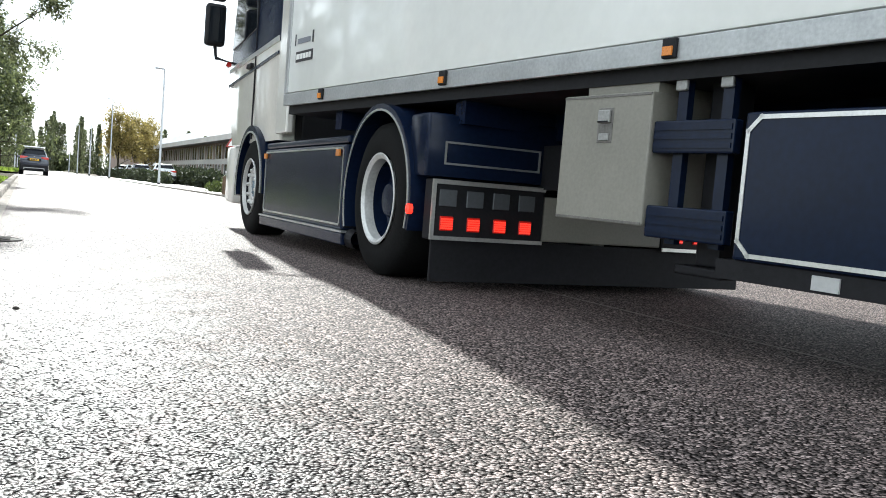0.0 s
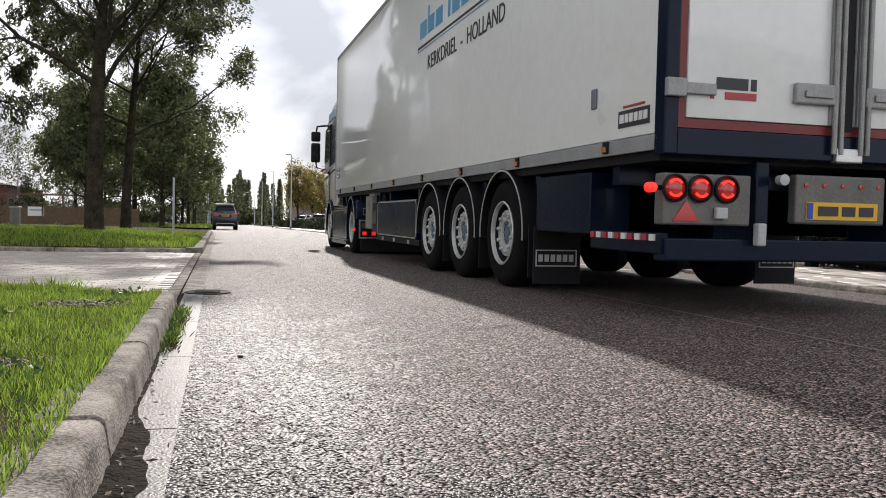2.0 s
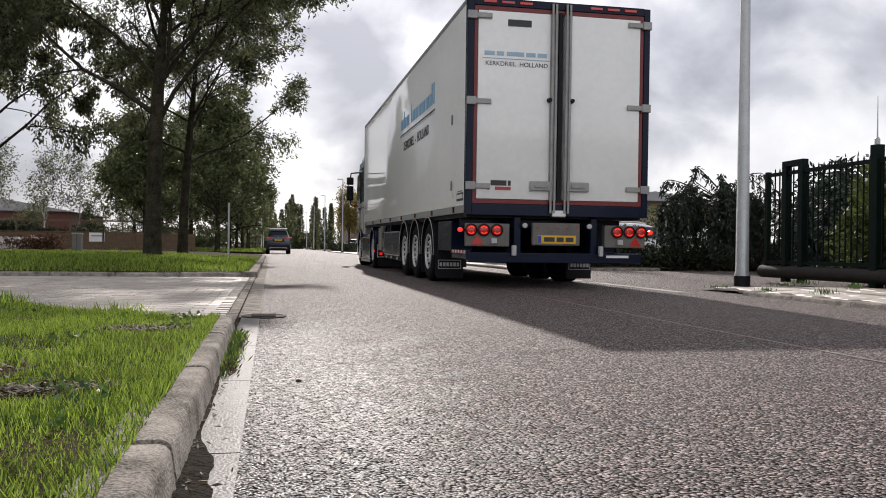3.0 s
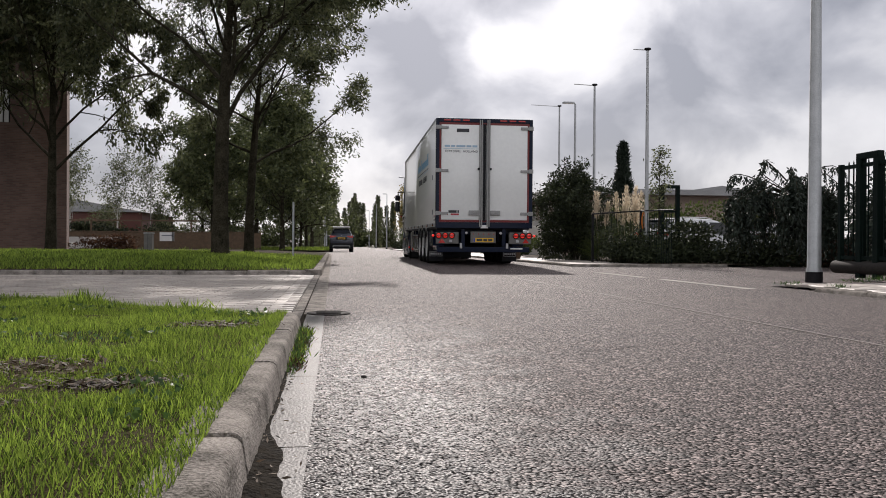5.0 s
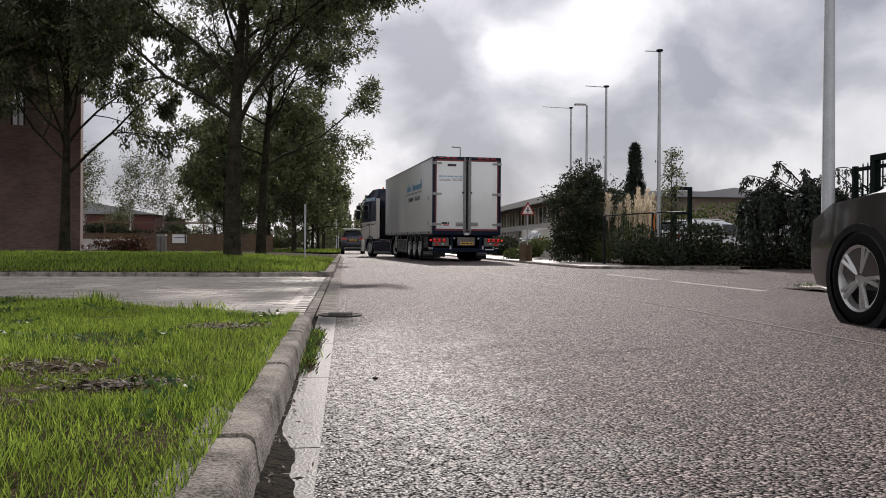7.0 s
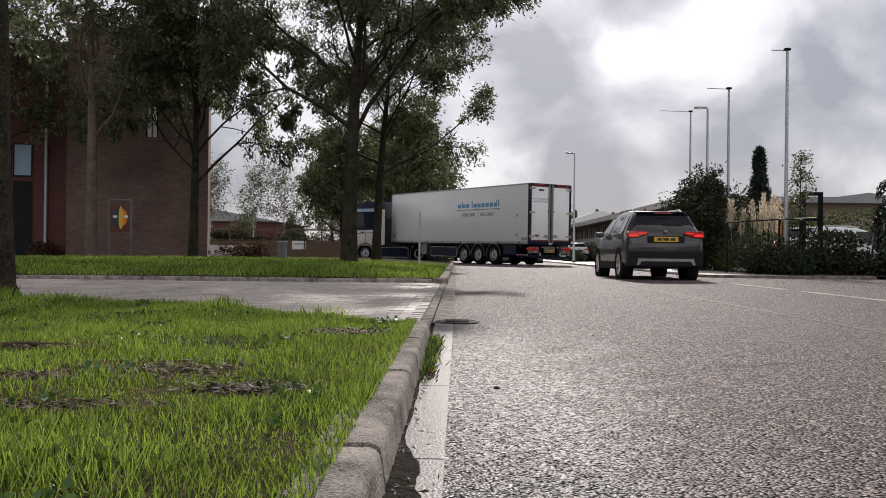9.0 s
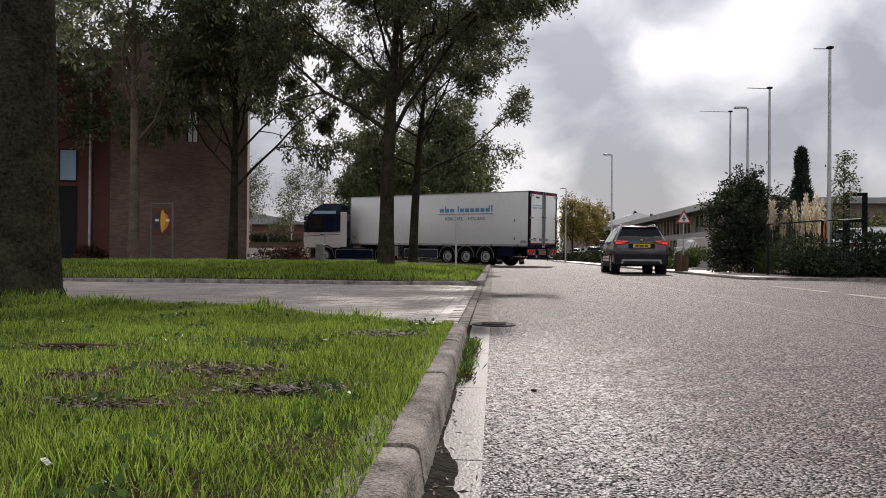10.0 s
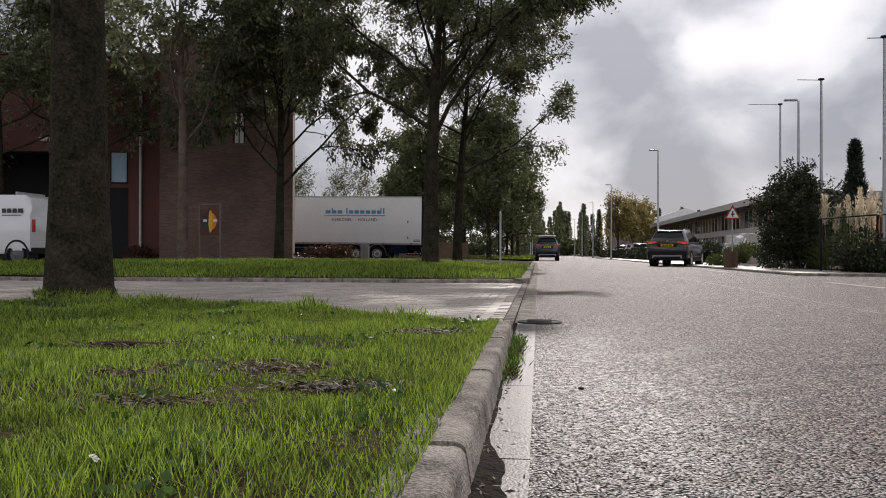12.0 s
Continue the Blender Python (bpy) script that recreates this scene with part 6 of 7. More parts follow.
for i, (x, y) in enumerate(((-3.0, 68), (-3.5, 78), (-3.2, 88), (-3.0, 100), (-3.4, 114), (-3.2, 130), (-3.4, 148), (-6.5, 73), (-7.5, 86), (-12, 80), (-11, 92))):
    copy_thing(avenue if i % 2 else full, pose(x, y, 0.12, 0, 0, 67 * i))
poplar = make_column("poplar", pose(5.0, 190, -2.0), "tall narrow poplar far down the road", 31, 14.0, 1.15, 1500, (0.50, 0.20), LEAF, "far poplars")
for i in range(52):
    a = random.Random(i)
    copy_thing(poplar, pose(-6 + (0.95 * i if i < 32 else 4.6 * (i - 26)) + a.uniform(-0.6, 0.6), 172 + a.uniform(-10, 26), a.uniform(-6.5, -3.2), 0, 0, 41 * i))
autumn = make_tree("autumn_tree", pose(8.4, 88, 0), "round yellow-brown autumn tree by the roadside", 32, 5.9, 0.12, 1.3, 1.75, 5500, (0.24, 0.13), LEAF_AUTUMN, limbs=16, rise=(15, 60), group="autumn trees")
for i, (x, y) in enumerate(((10.6, 94), (12.4, 100))):
    copy_thing(autumn, pose(x, y, 0, 0, 0, 80 * i))

# unseen trees behind the camera, added to darken reflections on the lorry
for i, (x, y) in enumerate(((-6.5, -7.0), (-6.2, -19.0), (-6.0, -32.0))):
    copy_thing(oak if i % 2 else slim, pose(x, y, 0.08, 0, 0, 130 * i))

# beyond the side street: fence line, birches and loose shrubs
birch = make_tree("birch", pose(-15.5, 63, 0.1), "thin pale birch with sparse leaves", 33, 6.5, 0.07, 1.8, 1.9, 2600, (0.16, 0.09), LEAF, limbs=14, rise=(35, 70), bark=PALE_FACADE, group="birches")
for i, (x, y) in enumerate(((-18.5, 62), (-20.5, 65), (-13.8, 66), (-23.5, 63), (-26, 66))):
    copy_thing(birch, pose(x, y, 0.1, 0, 0, 70 * i))
grey = make_shrub("tall_shrub", pose(-17, 64.5, 0.1), "tall grey-green loose shrub behind the fence", 41, 4.6, 2.6, 4.2, 5200, (0.16, 0.07), LEAF, 18, 22, lobe=(0.08, 0.22), group="back shrubs")
for i, (x, y) in enumerate(((-21, 64), (-25, 65), (-12.5, 65), (-29, 64), (-9.5, 66), (-33, 66))):
    copy_thing(grey, pose(x, y, 0.1, 0, 0, 55 * i))
for x, seed in ((-13.5, 44), (-25.0, 45)):
    make_shrub("back_hedge", pose(x, 60.2, 0.1), "dark rough hedge behind the plank fence", seed, 12.0, 1.6, 2.1, 6500, (0.20, 0.10), LEAF_DARK, 34, 14, group="back hedges", category="hedge", lobe=(0.06, 0.14))
hedge = make_shrub("brown_hedge", pose(-9.9, 38.2, 0.15), "low copper-brown beech hedge beside the gable", 42, 2.6, 1.0, 0.75, 2200, (0.12, 0.07), LEAF_RED, 10, 8, category="hedge")
for i, (x, y) in enumerate(((-18.6, 35.6), (-17.2, 34.6))):
    copy_thing(hedge, pose(x, y, 0.1, 0, 0, 60 + 20 * i))

far_hedge = make_shrub("far_hedge", pose(-13, 158, 0), "dark band of distant bushes beyond the avenue", 43, 20, 3.0, 4.2, 5000, (0.6, 0.3), LEAF_AVENUE, 40, 10, group="far hedges", category="hedge", lobe=(0.10, 0.2))
for x, y, turned in ((-32, 150, 15), (-50, 128, 35), (4.5, 186, 0), (24, 176, 0), (44, 170, -10), (-58, 96, 40)):
    copy_thing(far_hedge, pose(x, y, 0, 0, 0, turned))

# right-hand planting
make_tree("large_shrub", pose(8.35, 27.2, 0.08), "large dark evergreen shrub with an open ragged head", 51, 2.45, 0.08, 0.30, 1.45, 13000, (0.12, 0.052), LEAF_DARK, limbs=30, rise=(18, 60), twig_len=0.40, droop=0.2)
make_shrub("dense_shrub", pose(8.3, 26.9, 0.08), "dense dark evergreen shrub beside the pavement", 51, 2.3, 2.2, 1.75, 11000, (0.12, 0.052), LEAF_DARK, 40, 20, lobe=(0.10, 0.24))
make_shrub("mixed_shrub", pose(9.6, 23.0, 0.08), "low mixed shrubs at the yard entrance", 52, 3.2, 2.0, 1.15, 8000, (0.12, 0.06), LEAF_DARK, 12, 12)
make_shrub("mixed_shrub", pose(8.3, 21.9, 0.08), "low dark groundcover at the kerb", 53, 2.0, 1.2, 0.75, 4000, (0.10, 0.05), LEAF_DARK, 8, 8)
make_shrub("low_shrub", pose(12.5, 21.6, 0.0), "dark low shrub with pale leaves by the yard", 54, 3.6, 1.8, 0.85, 7000, (0.12, 0.06), LEAF_DARK, 12, 12)
make_shrub("low_shrub", pose(15.0, 21.2, 0.0), "reddish low shrub by the yard", 55, 3.2, 1.8, 0.95, 6000, (0.12, 0.06), LEAF_RED, 12, 12)
make_shrub("hedge_block", pose(15.0, 31.0, 0.0), "yellow-green hedge behind the parked cars", 56, 9.0, 1.4, 2.4, 9000, (0.16, 0.09), LEAF_HEDGE, 16, 12, category="hedge")
make_shrub("roadside_shrub", pose(7.7, 33.5, 0.08), "loose light green shrub by the pavement", 57, 1.5, 3.0, 0.8, 3500, (0.12, 0.06), LEAF_HEDGE, 9, 9)
for x, y, s in ((11.4, 56, 58), (11.8, 64, 59), (11.4, 72, 60), (11.6, 82, 61)):
    make_shrub("facade_hedge", pose(x, y, 0), "clipped hedge before the industrial building", s, 1.6, 7.6, 1.3, 4500, (0.22, 0.12), LEAF_DARK, 12, 8, group="facade hedges", category="hedge")
for k in range(7):
    make_shrub("roadside_hedge", pose(8.2, 58 + 7 * k, 0.05), "low dark roadside hedge", 160 + k, 1.0, 6.8, 0.8, 2600, (0.20, 0.11), LEAF_DARK, 11, 6, group="roadside hedges", category="hedge")

make_column("cypress", pose(12.2, 33.0, 0), "narrow dark green cypress in the yard", 62, 4.8, 0.52, 10000, (0.20, 0.05), NEEDLE)
make_tree("young_tree", pose(9.55, 22.6, 0.05), "thin young tree with sparse leaves", 63, 3.5, 0.03, 1.4, 0.32, 700, (0.10, 0.05), LEAF, limbs=12, rise=(35, 70), twig_len=0.28)


def make_weeping_cedar():
    t = thing("weeping_cedar", pose(12.7, 20.9, 0.0), "dark weeping cedar with drooping curtains of needles", "tree")
    rnd, rng = random.Random(71), np.random.default_rng(71)
    bm, pts, ways = bmesh.new(), [], []
    tube(bm, [(0.5, 0, -0.1), (0.4, 0, 1.0), (0.1, 0, 1.9), (-0.6, 0, 2.15)], [0.12, 0.10, 0.08, 0.05], 8)
    for i in range(26):
        x0 = -1.75 + 3.5 * i / 25
        y0 = rnd.uniform(-1.0, 1.0)
        arm = [(0.1, 0, 1.9), (x0 * 0.5, y0 * 0.5, 2.2 + rnd.uniform(-0.25, 0.4)), (x0, y0, 2.0 + rnd.uniform(-0.2, 0.15)), (x0 * 1.08, y0 * 1.1, 1.6)]
        tube(bm, arm, [0.03, 0.018, 0.010, 0.005], 5)
        for q in range(90):
            k = rnd.randrange(1, 3)
            pts.append(tuple(Vector(arm[k]).lerp(Vector(arm[k + 1]), rnd.random()) + Vector((rnd.gauss(0, 0.06), rnd.gauss(0, 0.06), rnd.gauss(0.0, 0.03)))))
            ways.append((rnd.gauss(0, 0.6), rnd.gauss(0, 0.6), -0.4))
        for j in range(16):
            u = rnd.random()
            k = 1 if u < 0.5 else 2
            a, b = Vector(arm[k]), Vector(arm[k + 1])
            p = a.lerp(b, rnd.random())
            drop = rnd.uniform(0.5, 1.7)
            end = p + Vector((rnd.gauss(0, 0.08), rnd.gauss(0, 0.08), -min(drop, p.z - 0.15)))
            tube(bm, [p, end], [0.008, 0.003], 3)
            for q in range(34):
                v = q / 34
                pts.append(tuple(p.lerp(end, v) + Vector((rnd.gauss(0, 0.035), rnd.gauss(0, 0.035), 0))))
                ways.append((rnd.gauss(0, 0.5), rnd.gauss(0, 0.5), -0.8))
    for x0, x1, top in ((-0.9, -2.0, 2.55), (-0.2, -1.2, 2.95), (0.3, -0.3, 2.75), (0.6, 1.5, 2.8)):
        arch_pts = [Vector((x0 * (1 - u) + x1 * u, 0.3 * math.sin(5 * u + x0), 2.0 + (top - 2.0) * math.sin(math.pi * min(1.0, 0.12 + 0.75 * u)))) for u in np.linspace(0, 1, 8)]
        tube(bm, arch_pts, [0.022 - 0.002 * j for j in range(8)], 5)
        for q in range(150):
            u = rnd.random() * 6.99
            p = arch_pts[int(u)].lerp(arch_pts[int(u) + 1], u % 1)
            pts.append((p.x + rnd.gauss(0, 0.02), p.y + rnd.gauss(0, 0.05), p.z - abs(rnd.gauss(0, 0.09))))
            ways.append((rnd.gauss(0, 0.4), rnd.gauss(0, 0.4), -1.0))
    part("trunk", bm, BARK, t)
    ob = new("needle_curtain", quads_mesh("needle_curtain", leaf_quads(np.array(pts), np.array(ways), 0.15, 0.05, 0.6, rng), NEEDLE))
    ob.parent = t
    tagged(ob, "hanging needle curtains", kind="stuff")
    return t


make_weeping_cedar()
make_shrub("laurel_hedge", pose(10.1, 8.9, 0.05, 0, 0, 0), "tall glossy laurel hedge behind the green railing", 72, 1.7, 5.6, 2.35, 20000, (0.17, 0.075), LEAF_HEDGE, 26, 14, category="hedge")
make_shrub("laurel_hedge", pose(10.3, 3.0, 0.05, 0, 0, 0), "tall dark hedge behind the green railing", 73, 1.8, 6.2, 2.7, 6000, (0.18, 0.08), LEAF_DARK, 16, 14, category="hedge")

screen = make_shrub("dark_shrub", pose(15.6, 19.6, 0.0), "tall dark evergreen shrub in the yard planting", 75, 3.6, 2.0, 2.7, 11000, (0.17, 0.07), NEEDLE, 26, 14, droop=0.6, group="yard shrubs")
for i, (x, y) in enumerate(((18.6, 19.0), (21.8, 18.0), (13.2, 16.6), (16.2, 14.0))):
    copy_thing(screen, pose(x, y, 0.0, 0, 0, 40 * i))
make_shrub("laurel_hedge", pose(10.15, 9.9, 0.05), "bright green laurel foliage pressing through the railing", 76, 1.4, 4.6, 2.15, 16000, (0.16, 0.07), LEAF_HEDGE, 34, 10, category="hedge", lobe=(0.10, 0.24))


def make_pampas(m, seed, n):
    t = thing("pampas_grass", m, "clump of pampas grass with pale feathery plumes", "ornamental grass")
    rnd, rng = random.Random(seed), np.random.default_rng(seed)
    for i in range(n):
        p = Vector((rnd.uniform(-0.75, 0.75), rnd.uniform(-0.5, 0.5), 0))
        tip = p + Vector((rnd.gauss(0, 0.12), rnd.gauss(0, 0.1), rnd.uniform(1.75, 2.3)))
        bm = bmesh.new()
        tube(bm, [p, p.lerp(tip, 0.7), tip], [0.008, 0.006, 0.003], 4)
        stalk = part("stalk", bm, PLUME, t)
        a = np.linspace(0.60, 1.0, 260)
        base = np.array([tuple(p.lerp(tip, float(u))) for u in a])
        prof = np.sin((a - 0.60) / 0.40 * math.pi)[:, None] * 0.05 + 0.012
        base += rng.normal(0, 1, base.shape) * prof
        ob = new("plume", quads_mesh("plume", leaf_quads(base, np.tile((0, 0, 1.6), (260, 1)), 0.12, 0.022, -0.4, rng), PLUME))
        ob.parent = stalk
        tagged(ob, "feathery pale plume", kind="stuff")
    pts = rng.uniform((-0.8, -0.6, 0), (0.8, 0.6, 0.4), (1200, 3))
    ob = new("blade_clump", quads_mesh("blade_clump", leaf_quads(pts, np.tile((0, 0, 0.8), (1200, 1)), 0.75, 0.018, -0.2, rng), LEAF_HEDGE))
    ob.parent = t
    tagged(ob, "arching grass blades", kind="stuff")
    return t


make_pampas(pose(9.2, 25.0, 0.1), 74, 11)


# ---- grass ----
MUD = ((-0.93, 2.66, 0.38, 0.24), (-0.46, 2.24, 0.24, 0.12), (-0.88, 1.92, 0.24, 0.11), (-0.42, 4.10, 0.30, 0.20), (-1.66, 3.2, 0.32, 0.10), (-1.25, 2.42, 0.20, 0.11), (-2.1, 2.3, 0.26, 0.15))


def grass_field(name, label, x0, x1, y0, y1, n, tall, wide, rise, keep, seed, material=GRASS, flat_lean=(0.1, 0.75)):
    rng = np.random.default_rng(seed)
    x, y = rng.uniform(x0, x1, n), rng.uniform(y0, y1, n)
    ok = np.array([keep(a, b, r) for a, b, r in zip(x, y, rng.random(n))])
    x, y = x[ok], y[ok]
    n = len(x)
    patch = np.array([noise.noise(Vector((a * 2.1, b * 2.1, 9))) for a, b in zip(x, y)])
    h = tall * rng.uniform(0.5, 1.2, n) * (1 + 0.9 * patch)
    z = np.array([rise(a, b) for a, b in zip(x, y)]) - 0.006 + np.where((x > -0.16) & (y < 7), 0.014, 0.0)
    ang = rng.uniform(0, 2 * math.pi, n)
    lean = rng.uniform(*flat_lean, n) * h
    la = rng.uniform(0, 2 * math.pi, n)
    w = wide * rng.uniform(0.7, 1.3, n)
    dx, dy = np.cos(ang) * w / 2, np.sin(ang) * w / 2
    tx, ty = x + np.cos(la) * lean, y + np.sin(la) * lean
    q = np.stack([np.stack([x - dx, y - dy, z], 1), np.stack([x + dx, y + dy, z], 1), np.stack([tx + dx * 0.25, ty + dy * 0.25, z + h], 1), np.stack([tx - dx * 0.25, ty - dy * 0.25, z + h], 1)], axis=1)
    ob = new(name, quads_mesh(name, q, material))
    return tagged(ob, label, "grass", kind="stuff")


def near_keep(x, y, r):
    if y > near_back(x) + 0.03 or x > -0.05 + 0.035 * noise.noise(Vector((y * 3.1, 0, 6))) + 0.02 * math.sin(23 * y):
        return False
    for mx, my, a, b in MUD:
        if ((x - mx) / a) ** 2 + ((y - my) / b) ** 2 < 0.6 + 0.8 * r + 0.9 * noise.noise(Vector((x * 7, y * 7, 2))):
            return r < 0.10
    thin = noise.noise(Vector((x * 1.6, y * 1.6, 4)))
    return r < 0.55 + 0.9 * thin + 0.28


grass_field("grass", "bright green unmown grass blades on the near verge", -2.9, -0.08, 0.4, 6.4, 230000, 0.036, 0.0042, near_rise, near_keep, 1)
grass_field("grass", "bright green grass further along the near verge", -9.5, -2.3, 1.0, 7.5, 150000, 0.046, 0.008, near_rise, near_keep, 2)
grass_field("grass", "longer grass tufts on the back edge of the near verge", -6.0, -0.3, 4.2, 7.3, 9000, 0.075, 0.007, near_rise, lambda x, y, r: near_back(x) - 0.22 < y < near_back(x) + 0.05 and noise.noise(Vector((x * 2.5, y * 2.5, 8))) > -0.1, 3)
grass_field("grass", "green grass on the verge behind the camera", -8.0, -0.08, -9.0, 0.5, 60000, 0.045, 0.009, near_rise, near_keep, 9)


def thatch(x, y, r):
    spot = noise.noise(Vector((x * 1.3, y * 2.6, 21))) + 0.5 * noise.noise(Vector((x * 5, y * 5, 22)))
    return y < near_back(x) and x < -0.14 and r < 0.22 + 1.3 * spot


grass_field("dry_grass", "brown dead grass lying in patches on the near verge", -3.2, -0.08, 0.4, 6.6, 90000, 0.022, 0.0045, near_rise, thatch, 6, STRAW, (0.6, 2.0))
grass_field("dry_grass", "brown dead grass further along the near verge", -8.0, -3.0, 1.5, 7.3, 50000, 0.032, 0.008, near_rise, thatch, 7, STRAW, (0.6, 2.0))


def low_weeds(n, seed):
    """Small broad leaves in loose clusters between the blades."""
    rng = np.random.default_rng(seed)
    x, y = rng.uniform(-5.5, -0.2, n), rng.uniform(0.6, 6.6, n)
    ok = np.array([noise.noise(Vector((a * 2.4, b * 2.4, 31))) > 0.22 and b < near_back(a) for a, b in zip(x, y)])
    x, y = x[ok], y[ok]
    z = np.array([near_rise(a, b) for a, b in zip(x, y)]) + rng.uniform(0.008, 0.034, len(x))
    pts = np.stack([x, y, z], 1)
    ob = new("low_weeds", quads_mesh("low_weeds", leaf_quads(pts, rng.normal(0, 1, (len(x), 3)) * (1, 1, 0.2), 0.028, 0.022, 0.0, rng), CLOVER))
    return tagged(ob, "small round-leaved weeds scattered through the grass", "weeds", kind="stuff")


low_weeds(16000, 8)
grass_field("grass", "mown grass on the tree verge", -14.0, -0.16, 14.05, 30, 120000, 0.075, 0.016, island_rise, lambda x, y, r: r < 1.15 - (y - 14) / 25, 4)
grass_field("grass", "rough grass far down the verge", -14.0, -0.16, 58, 90, 16000, 0.16, 0.05, lambda x, y: 0.12, lambda x, y, r: True, 5)


def make_tuft(m, seed, n, h, material=GRASS, label="tuft of long grass and weeds at the kerb", wide=0.012, spread=0.045):
    rng = np.random.default_rng(seed)
    pts = np.stack([rng.normal(0, spread, n), rng.normal(0, 0.10, n), np.zeros(n)], 1)
    ob = new("weed_tuft", quads_mesh("weed_tuft", leaf_quads(pts, np.tile((0, 0, 1.3), (n, 1)), h, wide, -0.1, rng), material))
    ob.matrix_basis = m
    return tagged(ob, label, "weeds", "kerb weeds", kind="stuff")


for i in range(16):
    y = 3.22 + 0.095 * i
    make_tuft(pose(0.030 + 0.016 * math.sin(2.3 * i), y, 0.0), 140 + i, 60 + 14 * (i % 3), 0.034 + 0.010 * (i % 4), (CLOVER, FALLEN, GRASS, CLOVER)[i % 4], "low green and brown weeds growing in the gutter", 0.007, 0.022)
for i, (x, y, z, n, h) in enumerate(((-1.55, 5.75, 0.1, 120, 0.12), (-3.1, 6.5, 0.1, 80, 0.10), (-0.75, 5.2, 0.1, 60, 0.09),
                                     (6.12, 9.7, 0.05, 50, 0.10), (6.3, 8.9, 0.05, 50, 0.10), (7.5, 10.3, 0.05, 60, 0.13), (8.2, 10.9, 0.05, 90, 0.14), (6.6, 8.2, 0.05, 60, 0.13), (8.1, 9.6, 0.05, 90, 0.13),
                                     (-4.3, 7.7, 0.08, 120, 0.10), (-4.95, 7.7, 0.08, 120, 0.11), (-4.6, 7.62, 0.08, 120, 0.10))):
    make_tuft(pose(x, y, z, 0, 0, 40 * i), 105 + i, n, h * (0.7 if x > 0 else 1.0), CLOVER if x > 0 else GRASS, wide=0.009)


# ---- street furniture and small things ----
def make_street_lamp(m, height=6.65, arm=0.55, side=-1, r=0.075, label="grey steel street lamp with a flat head"):
    t = thing("street_lamp", m, label, "street lamp", "street lamps")
    bm = bmesh.new()
    lathe(bm, [(-0.1, r * 1.15), (0.2, r * 1.15), (0.22, r), (height - 0.3, r * 0.55), (height, r * 0.5)], 16, "z")
    smooth(part("pole", bm, GALV, t), 40)
    part("base_band", lathe(bmesh.new(), [(-0.05, r * 1.22), (0.16, r * 1.22), (0.165, r * 1.1)], 16, "z"), BLACK, t, "black base band")
    bm = bmesh.new()
    tube(bm, [(0, 0, height - 0.05), (side * arm * 0.5, 0, height + 0.03), (side * arm, 0, height + 0.03)], 0.025, 6)
    part("arm", bm, GALV, t)
    bm = boxes((*sorted((side * arm * 0.6, side * (arm + 0.45))), -0.11, 0.11, height, height + 0.07), bevel=0.02)
    part("lamp_head", bm, GALV, t)
    part("lens", boxes((*sorted((side * arm * 0.8, side * (arm + 0.38))), -0.08, 0.08, height - 0.012, height - 0.001)), CLEAR, t)
    return t


make_street_lamp(pose(7.62, 11.6, 0.0), 8.2, 0.9, r=0.105, label="pale grey street lamp post with a black foot")
for x, y in ((7.2, 50), (6.6, 75), (6.6, 100), (6.6, 125), (6.6, 150)):
    make_street_lamp(pose(x, y, 0.0), arm=0.08)
make_street_lamp(pose(10.48, 34.2, 0), 6.65, 0.1)
for y in (110, 140):
    make_street_lamp(pose(-0.9, y, 0.1), 6.65, 0.5, 1)


def make_flagpole(m, height, swing, arm=0.9):
    t = thing("flagpole", m, "slim pale flagpole with a bare swivel arm", "flagpole", "flagpoles")
    bm = bmesh.new()
    lathe(bm, [(-0.05, 0.06), (0.3, 0.06), (height - 0.1, 0.035), (height, 0.035)], 12, "z")
    smooth(part("pole", bm, GALV, t), 40)
    bm = bmesh.new()
    lathe(bm, [(height, 0.035), (height + 0.03, 0.10), (height + 0.07, 0.09), (height + 0.09, 0.0)], 14, "z", caps=False)
    part("cap", bm, BLACK, t, "dark pole cap")
    bm = bmesh.new()
    tube(bm, [(0, 0, height + 0.02), (arm * math.cos(swing), arm * math.sin(swing), height + 0.07)], 0.014, 5)
    part("arm", bm, GALV, t)
    return t


make_flagpole(pose(9.02, 27.0, 0), 6.0, radians(170), 0.7)
make_flagpole(pose(10.28, 36.0, 0), 6.8, radians(178), 1.3)
make_flagpole(pose(8.95, 22.0, 0.05), 6.0, radians(150), 0.4)


